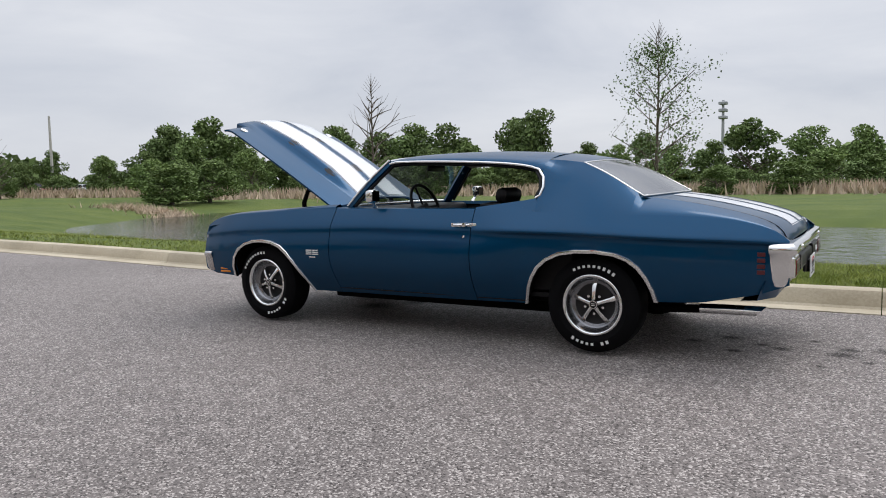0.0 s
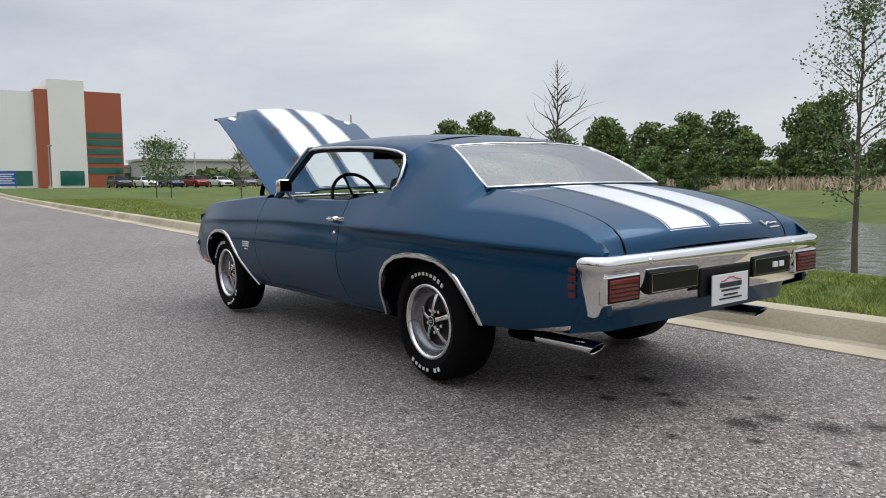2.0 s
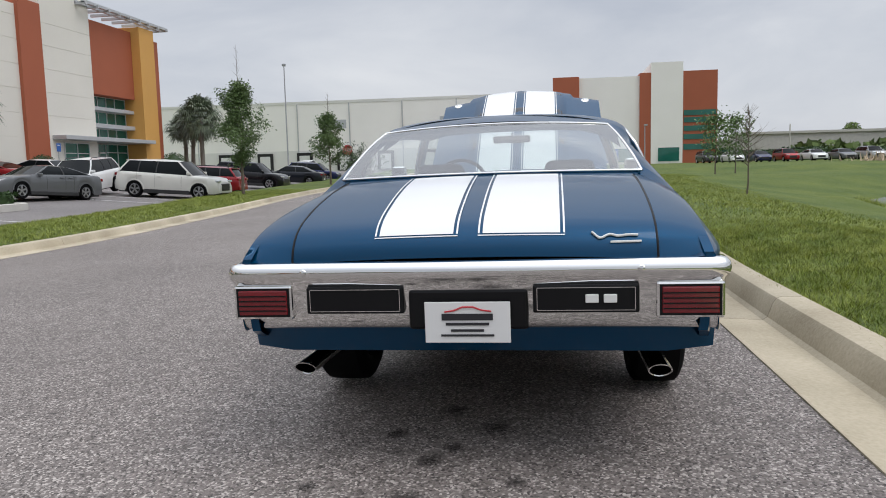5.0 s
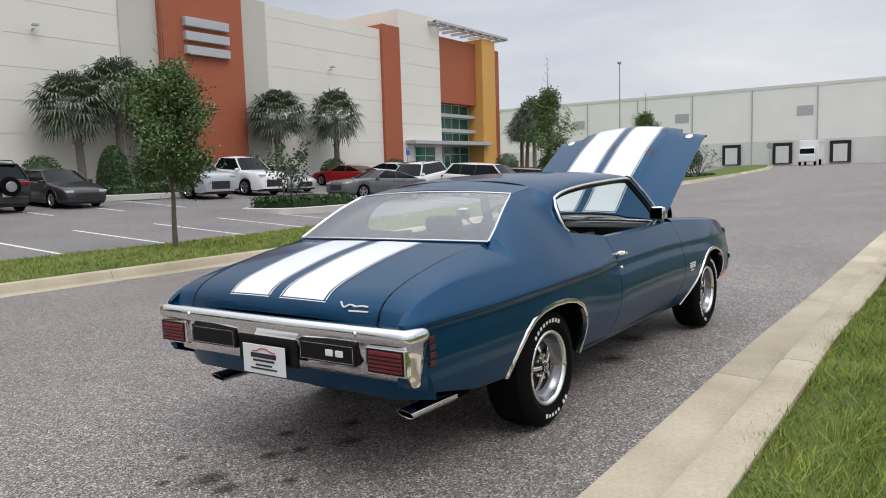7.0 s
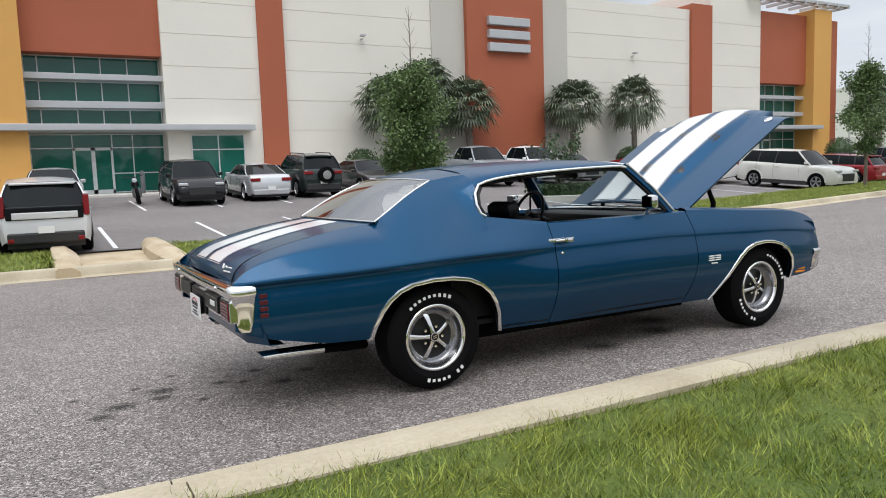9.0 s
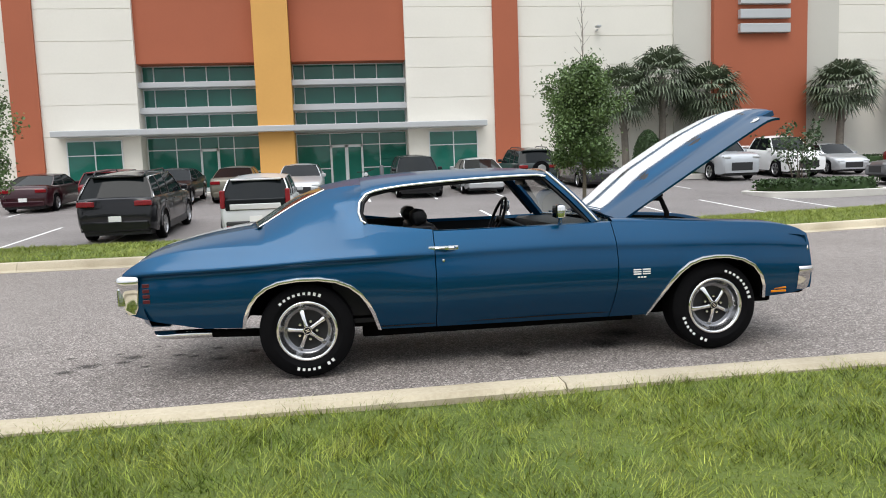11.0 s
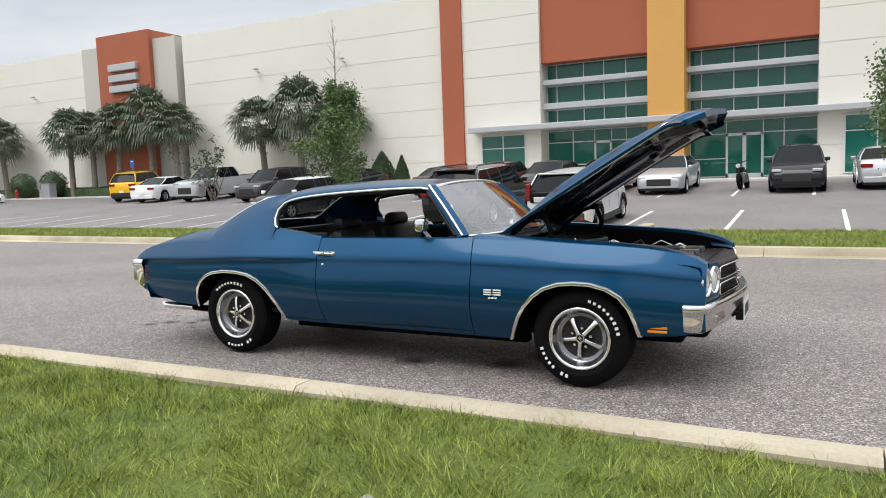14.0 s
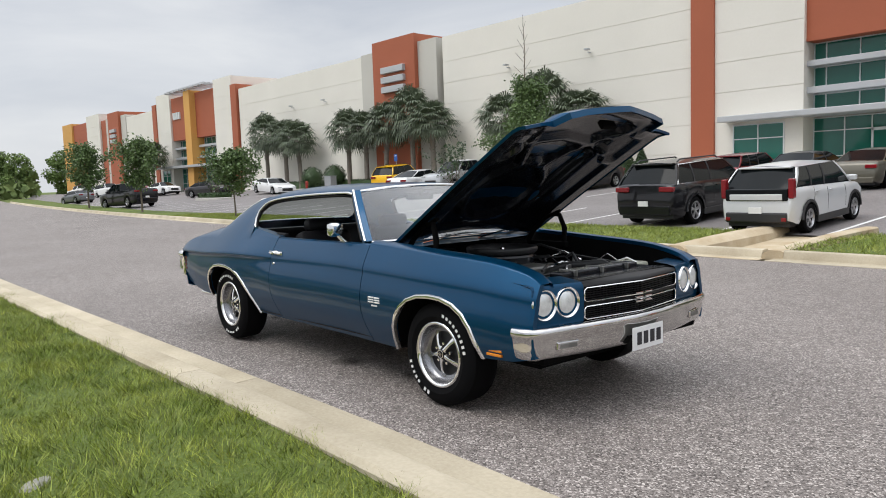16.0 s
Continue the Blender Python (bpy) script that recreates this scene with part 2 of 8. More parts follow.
def patch(bm, rows, close=False, mat=0):
    """A skin over a grid of points."""
    vs = [[bm.verts.new(p) for p in row] for row in rows]
    for a, b in zip(vs, vs[1:]):
        n = len(a)
        for k in range(n if close else n - 1):
            q = [a[k], a[(k + 1) % n], b[(k + 1) % n], b[k]]
            if (q[0].co - q[3].co).length < 1e-6 and (q[1].co - q[2].co).length < 1e-6:
                continue
            f = bm.faces.new(q)
            f.material_index = mat
    return vs


def lerp(table, x):
    """Straight-line reading of a table of (x, value)."""
    if x <= table[0][0]:
        return table[0][1]
    for (a, u), (b, v) in zip(table, table[1:]):
        if x <= b:
            return u + (v - u) * (x - a) / (b - a)
    return table[-1][1]


def ease(table, x):
    """Smooth reading of a table of (x, value)."""
    n = len(table)
    if x <= table[0][0]:
        return table[0][1]
    if x >= table[-1][0]:
        return table[-1][1]
    for i in range(n - 1):
        (a, u), (b, v) = table[i], table[i + 1]
        if x <= b:
            def slope(j):
                lo, hi = table[max(j - 1, 0)], table[min(j + 1, n - 1)]
                return (hi[1] - lo[1]) / (hi[0] - lo[0])
            h = b - a
            s = (x - a) / h
            m0, m1 = slope(i) * h, slope(i + 1) * h
            return (2 * s**3 - 3 * s**2 + 1) * u + (s**3 - 2 * s**2 + s) * m0 + (-2 * s**3 + 3 * s**2) * v + (s**3 - s**2) * m1

# ---- ground ----
NEAR_EDGE = [(-300, 28), (-120, 7), (-80, 3), (-45, 0.3), (-25, -0.9), (-10, -1.34), (-2, -1.335), (1, -1.315), (3, -1.35), (8, -1.42), (17, -1.57), (27, -1.76), (50, -2.5), (75, -4.0), (108, -7.0)]
FAR_EDGE = [(-316, 48.6), (-130, 20.8), (-91, 15.8), (-51.3, 11.5), (-24.3, 9.41), (-11.3, 8.99), (-2, 8.75), (4, 8.62), (8.5, 8.8), (16.9, 9.83), (27.1, 11.36), (44.9, 12.45), (60, 13.3), (86, 16.0), (108, 20)]
POND = [(-70, -9.5), (-20, -9.3), (0, -9.5), (9, -9.7), (17, -10.6), (27, -12.9), (33, -17), (41, -28), (44, -38), (42, -50), (30, -46), (18, -34), (8, -26.5), (-4, -25.2), (-30, -27), (-70, -30)]

FLUME = (-2.85, -1.30)


def near_edge(x):
    return ease(NEAR_EDGE, x)


def far_edge(x):
    return ease(FAR_EDGE, x)


def lot_edge(x):
    return far_edge(x) + lerp([(-120, 5), (-40, 3.0), (-10, 4.4), (8, 4.3), (20, 4.4), (60, 6)], x)


def road_z(x):
    return 0.024 + ease([(-300, 0.0), (-10, 0.0), (3, 0.0), (9, 0.085), (18, 0.175), (28, 0.245), (60, 0.5), (115, 1.0), (200, 1.2)], x)


def cross_fall(x):
    """How far the road falls towards the car park's gutter."""
    return ease([(-150, 0.07), (-60, 0.235), (-10, 0.235), (3, 0.235), (9, 0.32), (18, 0.355), (28, 0.325), (45, 0.2), (70, 0.08), (115, 0.0)], x)


def road_at(x, y):
    f = far_edge(x)
    lean = -0.0113 * min(1.0, max(-1.4, y)) * ease([(-14, 0.0), (-6, 1.0), (6, 1.0), (14, 0.0)], x)
    return road_z(x) + lean - cross_fall(x) * min(1.0, max(0.0, (y - 0.6) / (f - 0.6))) ** 1.15


def lot_z(x, y):
    e = lot_edge(x)
    z0 = road_z(x) * 0.5 + 0.03 - 0.86 * cross_fall(x)
    z1 = road_z(x) * 0.5 + 0.73
    return z0 + (z1 - z0) * min(1.0, max(0.0, (y - e) / (30.5 - e)))


EDGE_X = np.linspace(-300, 120, 4201)
EDGES = np.array([(near_edge(v), far_edge(v), lot_edge(v), road_z(v), cross_fall(v)) for v in EDGE_X]).T


def pond_depth(x, y):
    """Distance inside the pond's outline, negative outside."""
    inside, best = np.zeros(len(x), bool), np.full(len(x), 1e9)
    n = len(POND)
    for i in range(n):
        (x1, y1), (x2, y2) = POND[i], POND[(i + 1) % n]
        if y1 != y2:
            inside ^= ((y1 > y) != (y2 > y)) & (x < (x2 - x1) * (y - y1) / (y2 - y1) + x1)
        dx, dy = x2 - x1, y2 - y1
        s = np.clip(((x - x1) * dx + (y - y1) * dy) / (dx * dx + dy * dy), 0, 1)
        best = np.minimum(best, np.hypot(x - x1 - s * dx, y - y1 - s * dy))
    return np.where(inside, best, -best)


def ground_zs(x, y):
    """Height of the ground under many points at once."""
    x, y = np.asarray(x, float), np.asarray(y, float)
    ne, fe, le, base, fall = (np.interp(x, EDGE_X, e) for e in EDGES)
    d = pond_depth(x, y)
    top = base + 0.125 + 0.015 * np.sin(x * 1.7 + np.sin(y * 1.3)) * np.sin(y * 2.1)
    bank = np.where(d > -1.5, -0.62 - 0.22 * d, -0.38 + 0.13 * (-d - 1.5))
    far = np.interp(y, (-300, -60, -30, -9, 0), (0.5, 0.15, -0.1, 0.1, 0.16)) + base * 0.5
    grass = np.where(x < 60, np.minimum(np.where(y > -9, top, far), bank), top)
    strip = base - fall + 0.12 + 0.05 * np.sin(np.clip((y - fe) / np.maximum(0.1, le - fe), 0, 1) * math.pi)
    flume = (x > FLUME[0] - 0.25) & (x < FLUME[1] + 0.25)
    strip = np.where(flume, base - 0.65, strip)
    lot = base * 0.5 - 0.55 + 0.03 * np.clip(y - le, 0, 20)
    side = np.where(y < le - 0.05, strip, lot)
    return np.where(y <= ne - 0.45, grass, np.where(y < fe + 0.45, base - 0.25 - fall, side))


def ground_z(x, y):
    return float(ground_zs([x], [y])[0])


def axis_steps(near, far, step):
    out = [0.0]
    while out[-1] < far:
        d = out[-1]
        out.append(d + (step if d < near else step * (1 + (d - near) * 0.12)))
    return out


gx = [-v for v in axis_steps(14, 900, 0.6)][::-1][:-1] + axis_steps(14, 900, 0.6)
gy = [-v for v in axis_steps(13, 900, 0.3)][::-1][:-1] + axis_steps(13, 900, 0.3)
mx, my = np.meshgrid(gx, gy)
verts = np.stack([mx.ravel(), my.ravel(), ground_zs(mx.ravel(), my.ravel())], 1).tolist()
nx = len(gx)
faces = [(j * nx + i, j * nx + i + 1, (j + 1) * nx + i + 1, (j + 1) * nx + i) for j in range(len(gy) - 1) for i in range(nx - 1)]
me = bpy.data.meshes.new("ground")
me.from_pydata(verts, [], faces)
me.materials.append(GRASS_SOIL)
me.polygons.foreach_set("use_smooth", [True] * len(me.polygons))
tagged(new("ground", me), "green mown grass verge and field around the road", "ground", kind="structure")

# the road, from one gutter to the other, with a slight crown
bm = bmesh.new()
rx = [-300 + 6 * i for i in range(46)] + [-26 + 1.0 * i for i in range(62)] + [38 + 4 * i for i in range(20)] + [118]
rows = []
for x in rx:
    a, b = near_edge(x), far_edge(x)
    rows.append([(x, a + (b - a) * k / 8, road_at(x, a + (b - a) * k / 8) + 0.004) for k in range(9)])
patch(bm, rows)
single("road", bm, ASPHALT, "worn grey asphalt road with pale stone chips", "road", kind="structure", smooth=40)


def kerb_run(name, edge, side, x0, x1, step, label):
    """A concrete gutter and kerb along an edge curve, cut in lengths of step metres. side -1: grass lies towards -y."""
    prof = [(0.0, -0.12), (0.0, 0.012), (0.30, 0.0), (0.33, 0.02), (0.36, 0.11), (0.385, 0.145), (0.42, 0.155), (0.55, 0.155), (0.58, 0.13), (0.58, -0.12)]
    holder = thing(name, label, "kerb", kind="structure")
    x = x0
    while x < x1:
        bm = bmesh.new()
        rows = []
        for k in range(5):
            u = x + 0.004 + (step - 0.008) * k / 4
            d = Vector((1, (edge(u + 0.05) - edge(u - 0.05)) / 0.1, 0)).normalized()
            nrm = Vector((-d.y, d.x, 0)) * side
            p0 = Vector((u, edge(u), road_at(u, edge(u))))
            rows.append([p0 + nrm * a + Vector((0, 0, b)) for a, b in prof])
        vs = patch(bm, rows)
        bm.faces.new(vs[0])
        bm.faces.new(vs[-1][::-1])
        part("kerb_stone", bm, CONCRETE, holder, smooth=35)
        x += step
    return holder


kerb_run("kerb_pond_side", near_edge, -1, -60, 108, 3.0, "stained concrete kerb and gutter beside the grass")
kerb_run("kerb_car_park_side_west", far_edge, 1, FLUME[0] - 118.5, FLUME[0] - 0.2, 3.0, "pale concrete kerb and gutter along the verge")
kerb_run("kerb_car_park_side_east", far_edge, 1, FLUME[1] + 0.15, 108, 3.0, "pale concrete kerb and gutter along the verge")

# the car park's asphalt
bm = bmesh.new()
rows = []
for x in [-300 + 8 * i for i in range(35)] + [-20 + 1.5 * i for i in range(40)] + [40 + 5 * i for i in range(16)]:
    e = lot_edge(x)
    rows.append([(x, e + (33.9 - e) * k / 20, lot_z(x, e + (33.9 - e) * k / 20)) for k in range(21)])
patch(bm, rows)
single("car_park_surface", bm, LOT_ASPHALT, "grey asphalt car park with white bay lines", "car park", kind="structure", smooth=40)

# the pond
bm = bmesh.new()
bm.faces.new([bm.verts.new((x, y, -0.6)) for x, y in [(-90, -5), (60, -5), (60, -70), (-90, -70)]])
WATER = material("pond_water", (0.035, 0.042, 0.03), 0.06, vary=0.2, scale=0.3, fine=2.0, bump=0.06, bump_scale=2.4, spec=0.6)
single("pond_water", bm, WATER, "dark rippled pond water between grass banks", "water", kind="structure")

# storm drain: a flume between the two kerbs, with flared wings and a rusty grate
drain = thing("storm_drain", "concrete storm drain flume with a rusty slotted grate", "drain", kind="structure", at=pose(0, 0, road_at(-2, far_edge(-2))))
RUST = material("rusty_iron", (0.10, 0.05, 0.03), 0.8, vary=0.3, scale=8, fine=60, bump=0.002, color2=(0.17, 0.10, 0.06))
STAINED = material("rust_stained_concrete", (0.32, 0.22, 0.11), 0.9, scale=1.8, fine=40, bump=0.003, color2=(0.58, 0.51, 0.38))
FX0, FX1 = FLUME
FY0, FY1 = far_edge(FX0) - 0.02, lot_edge(FX0) + 0.25
bm = bmesh.new()
patch(bm, [[(x, y, z) for y, z in ((FY0, 0.012), (FY0 + 0.35, 0.0), (FY0 + 0.9, -0.05), (FY0 + 1.9, -0.055), (FY0 + 2.6, -0.03), (FY1, 0.035), (FY1 + 0.45, 0.04), (FY1 + 0.45, -0.2))] for x in (FX0 - 0.02, FX0 + 0.4, FX1 - 0.4, FX1 + 0.02)])
part("apron", bm, STAINED, drain, smooth=30)
for s, x in ((-1, FX0), (1, FX1)):
    bm = bmesh.new()
    rows = []
    for k in range(13):
        f = k / 12
        y = FY0 + 0.30 + (FY1 - FY0 - 0.1) * f
        flare = 0.10 * math.sin(f * math.pi)
        top = 0.16 + 0.10 * math.sin(min(1, f * 1.3) * math.pi / 2)
        wide = 0.34
        rows.append([(x - s * 0.06 - s * flare, y, -0.1), (x - s * 0.02 - s * flare, y, top * 0.55), (x + s * 0.05, y, top - 0.02), (x + s * 0.09, y, top), (x + s * (wide - 0.04), y, top), (x + s * wide, y, top - 0.03), (x + s * wide, y, -0.1)])
    vs = patch(bm, rows)
    bm.faces.new(vs[0])
    bm.faces.new(vs[-1][::-1])
    part("wing_wall", bm, STAINED, drain, smooth=40)
gy0 = FY0 + 1.15
grate = part("grate", boxes((FX0 + 0.10, FX1 - 0.10, gy0 - 0.04, gy0, -0.08, -0.034), (FX0 + 0.10, FX1 - 0.10, gy0 + 0.58, gy0 + 0.62, -0.08, -0.034), ((FX0 + FX1) / 2 - 0.04, (FX0 + FX1) / 2 + 0.04, gy0, gy0 + 0.58, -0.08, -0.034)), RUST, drain, "rusty cast-iron frame")
for k in range(16):
    x = FX0 + 0.12 + (FX1 - FX0 - 0.24) * (k + 0.5) / 16
    part("grate_bar", boxes((x - 0.018, x + 0.018, gy0, gy0 + 0.58, -0.08, -0.037)), RUST, grate)
# a near-black block close under the bars paints in the shade of the pit
part("drain_pit", boxes((FX0 + 0.11, FX1 - 0.11, gy0, gy0 + 0.58, -0.14, -0.047)), material("pit_shade_black", (0.012, 0.010, 0.008), 0.9), drain)

# oil drips under and behind the car
OIL = bpy.data.materials.new("oil_soak")
OIL.use_nodes = True
on, ol = OIL.node_tree.nodes, OIL.node_tree.links
ob_ = on["Principled BSDF"]
ob_.inputs["Base Color"].default_value = (0.022, 0.019, 0.017, 1)
ob_.inputs["Roughness"].default_value = 0.75
otc, oball, onoise = on.new("ShaderNodeTexCoord"), on.new("ShaderNodeVectorMath"), on.new("ShaderNodeTexNoise")
oball.operation = "DISTANCE"
oball.inputs[1].default_value = (0.5, 0.5, 0.0)
oflat = on.new("ShaderNodeVectorMath")
oflat.operation = "MULTIPLY"
oflat.inputs[1].default_value = (1, 1, 0)
ol.new(otc.outputs["Generated"], oflat.inputs[0])
ol.new(oflat.outputs[0], oball.inputs[0])
onoise.inputs["Scale"].default_value = 45.0
ol.new(otc.outputs["Object"], onoise.inputs["Vector"])
osum = on.new("ShaderNodeMath")
osum.operation = "MULTIPLY_ADD"
osum.inputs[1].default_value = 0.45
ol.new(onoise.outputs["Fac"], osum.inputs[0])
ol.new(oball.outputs["Value"], osum.inputs[2])
ofade = on.new("ShaderNodeMapRange")
ofade.inputs["From Min"].default_value, ofade.inputs["From Max"].default_value = 0.30, 0.68
ofade.inputs["To Min"].default_value, ofade.inputs["To Max"].default_value = 0.62, 0.0
ol.new(osum.outputs[0], ofade.inputs["Value"])
ol.new(ofade.outputs["Result"], ob_.inputs["Alpha"])
orr = random.Random(17)
for ox, oy, rad in ((-2.81, 0.2, 0.085), (-2.83, 0.04, 0.06), (-2.46, 0.17, 0.05), (-2.11, -0.04, 0.07), (-2.33, 0.1, 0.045), (-3.07, -0.01, 0.085), (-3.18, -0.17, 0.06), (-2.62, -0.15, 0.04), (-2.95, 0.35, 0.035), (-2.2, 0.35, 0.05), (-1.9, 0.15, 0.06), (0.07, -0.58, 0.12), (0.76, -0.44, 0.15), (1.0, -0.1, 0.16), (-2.7, 0.55, 0.03), (-3.3, 0.3, 0.03)):
    bm = bmesh.new()
    ring = [bm.verts.new((ox + rad * 1.35 * math.cos(k * math.tau / 18) * q * 1.15, oy + rad * 1.35 * q * math.sin(k * math.tau / 18), 0.0)) for k in range(18) for q in (orr.uniform(0.95, 1.05),)]
    for v in ring:
        v.co.z = road_at(v.co.x, v.co.y) + 0.0045
    bm.faces.new(ring)
    single("oil_stain", bm, OIL, "dark oil drip stain on the asphalt", "stain", "oil stains", kind="structure")
# pale stone flush in the lawn
bm = bmesh.new()
revolve(bm, [(0.0, 0.195), (0.045, 0.188), (0.065, 0.172), (0.075, 0.15), (0.08, 0.1)], 14, "z", (1.2, -2.98, -0.03))
for v in bm.verts:
    v.co.x += 0.02 * math.sin(v.co.y * 31)
    v.co.y += 0.03 * math.sin(v.co.x * 23)
single("limestone_rock", bm, material("weathered_limestone", (0.30, 0.29, 0.25), 0.95, vary=0.35, scale=14, fine=90, bump=0.01), "pale stone lying in the grass", "stone", smooth=40)

# ---- the warehouse beside the car park ----
FRONT, BASE = 34.0, 0.80
warehouse = thing("warehouse_facade", "white tilt-wall warehouse with terracotta and ochre piers", "building", kind="structure")
JOINTS = [2.25, 3.82, 5.38, 6.95, 8.52, 10.1, 11.6]


def wall_block(x0, x1, y0, top, mat, name="wall_panel", joints=True, y1=52.0, parent=None, z0=BASE - 0.6):
    """A stretch of wall in courses, with recessed joints between them."""
    cuts = [z0] + [z for z in JOINTS if z < top - 0.4] + [top] if joints else [z0, top]
    holder = parent or warehouse
    bm = bmesh.new()
    box(bm, x0 + 0.02, x1 - 0.02, y0 + 0.03, y1, z0, top - 0.03)
    for a, b in zip(cuts, cuts[1:]):
        box(bm, x0, x1, y0, y0 + 0.25, a + 0.012, b - 0.012)
    return part(name, bm, mat, holder)


def glazing(x0, x1, z0, z1, y, posts, rails, parent, frame=0.05):
    """A framed window: panes, posts at x, rails at z."""
    w = part("window", boxes((x0, x1, y - 0.04, y + 0.06, z0, z0 + frame), (x0, x1, y - 0.04, y + 0.06, z1 - frame, z1), *[(p - frame / 2, p + frame / 2, y - 0.045, y + 0.06, z0, z1) for p in [x0 + frame / 2, *posts, x1 - frame / 2]], *[(x0, x1, y - 0.042, y + 0.055, r - frame / 2, r + frame / 2) for r in rails]), FRAME_WHITE, parent)
    xs, zs = [x0, *posts, x1], [z0, *rails, z1]
    for a, b in zip(xs, xs[1:]):
        for c, d in zip(zs, zs[1:]):
            part("pane", boxes((a + 0.01, b - 0.01, y + 0.01, y + 0.03, c + 0.01, d - 0.01)), TINT, w)
    return w


def storefront(x0, x1, doors, parent, y):
    """Ground-floor glazing, with doors given as (left, right)."""
    posts = [x0 + (x1 - x0) * k / 4 for k in (1, 2, 3)]
    posts = [p for p in posts if all(not (a - 0.5 < p < b + 0.5) for a, b in doors)] + [v for a, b in doors for v in (a, b)]
    glazing(x0, x1, BASE + 0.05, 3.72, y, sorted(posts), [BASE + 1.0, 3.05], parent)
    for a, b in doors:
        d = part("door", boxes((a, a + 0.09, y - 0.1, y - 0.04, BASE, 3.05), (b - 0.09, b, y - 0.1, y - 0.04, BASE, 3.05), (a, b, y - 0.1, y - 0.04, 2.93, 3.05), (a, b, y - 0.1, y - 0.04, BASE, BASE + 0.22), *([((a + b) / 2 - 0.09, (a + b) / 2 + 0.09, y - 0.1, y - 0.04, BASE, 3.05)] if b - a > 1.3 else [])), FRAME_WHITE, parent)
        part("pane", boxes((a + 0.05, b - 0.05, y - 0.075, y - 0.06, BASE + 0.2, 2.95)), TINT, d)


def entry_bay(x0, x1, doors, glass_y=35.1):
    """A recessed glazed bay: red panel above, three window bands with grey sunshades, a storefront below."""
    wall_block(x0, x1, FRONT + 0.15, 12.9, WALL_RED, "upper_panel", joints=False, y1=37, z0=7.4)
    part("back_wall", boxes((x0, x1, glass_y + 0.1, glass_y + 0.4, BASE, 8)), WALL_GREY, warehouse)
    n = 4
    posts = [x0 + (x1 - x0) * k for k in (0.1, 0.36, 0.55, 0.75)]
    for a, b in ((6.5, 7.4), (5.22, 6.22), (4.06, 4.9)):
        glazing(x0, x1, a, b, glass_y, posts, [], warehouse)
    for a, b in ((6.22, 6.5), (4.9, 5.22)):
        part("sunshade", boxes((x0 - 0.05, x1 + 0.05, FRONT + 0.3, glass_y + 0.1, a, b), bevel=0.02), ALU, warehouse)
    storefront(x0, x1, doors, warehouse, glass_y)


def sign_bars(x0, x1, z, y):
    for k in range(3):
        part("sign_bar", boxes((x0, x1, y - 0.3, y + 0.05, z - 0.78 * k - 0.50, z - 0.78 * k), bevel=0.03), ALU, warehouse, "brushed grey metal bar")


def entry_block(cx):
    """A whole entrance about the ochre pier at cx."""
    wall_block(cx - 12.82, cx - 11.48, FRONT - 0.25, 12.6, WALL_RED, "pier", joints=False)
    wall_block(cx - 11.48, cx - 6.83, FRONT - 0.1, 13.7, WALL_WHITE, y1=42)
    entry_bay(cx - 6.83, cx - 0.9, [(cx - 4.12, cx - 3.18)])
    wall_block(cx - 0.9, cx + 0.9, FRONT - 0.6, 13.2, WALL_OCHRE, "ochre_pier", joints=False, y1=36)
    entry_bay(cx + 0.9, cx + 6.88, [(cx + 2.7, cx + 4.44)])
    wall_block(cx + 6.88, cx + 11.62, FRONT - 0.1, 13.7, WALL_WHITE, y1=42)
    wall_block(cx + 11.62, cx + 13.0, FRONT - 0.25, 12.6, WALL_RED, "pier", joints=False)
    part("canopy", boxes((cx - 10.8, cx + 11.0, FRONT - 1.15, FRONT + 1.0, 3.76, 4.06), bevel=0.03), ALU, warehouse)
    for a, b in ((cx - 10.42, cx - 7.73), (cx + 7.97, cx + 10.63)):
        glazing(a, b, BASE + 0.1, 3.6, FRONT - 0.14, [(a + b) / 2], [BASE + 1.3 + 0.75], warehouse)
    part("roof_trellis", boxes((cx - 6, cx + 6, FRONT - 0.9, FRONT - 0.6, 13.35, 13.6), (cx - 6, cx + 6, FRONT - 0.2, FRONT, 13.35, 13.6), *[(cx - 6 + 1.5 * k, cx - 5.8 + 1.5 * k, FRONT - 1.0, FRONT + 1.5, 13.3, 13.5) for k in range(9)]), ALU, warehouse)


def sign_tower(x0, x1, top=13.1):
    wall_block(x0 - 2.2, x1 + 2.2, FRONT - 0.12, top - 0.65, WALL_GREY, "flank", joints=False)
    wall_block(x0, x1, FRONT - 0.5, top, WALL_RED, "pier", joints=False)
    sign_bars(x0 + 1.4, x1 - 1.2, 10.52, FRONT - 0.5)


for cx in (-4.28, -85.6):
    entry_block(cx)
for a, b in ((8.72, 17.6), (27.6, 38.9), (-37.9, -17.1), (-72.4, -48.5), (-110, -98.6)):
    wall_block(a, b, FRONT, 12.35 if a > 20 else 12.0, WALL_WHITE)
    for k in range(1, int((b - a) / 7.5) + 1):
        xj = a + (b - a) * k / (int((b - a) / 7.5) + 1)
        part("wall_light", boxes((xj - 0.12, xj + 0.12, FRONT - 0.55, FRONT - 0.2, 8.9, 9.0), (xj - 0.03, xj + 0.03, FRONT - 0.3, FRONT, 8.75, 8.82), bevel=0.01), ALU, warehouse)
sign_tower(19.8, 25.4)
sign_tower(-46.25, -40.7, 12.75)
sign_tower(-117, -112)
# white sign shapes on the far entrance
for k in range(4):
    part("sign_shape", boxes((-91.8 + 0.62 * k, -91.36 + 0.62 * k, FRONT - 0.02, FRONT + 0.16, 10.1, 11.0), bevel=0.02), FRAME_WHITE, warehouse)
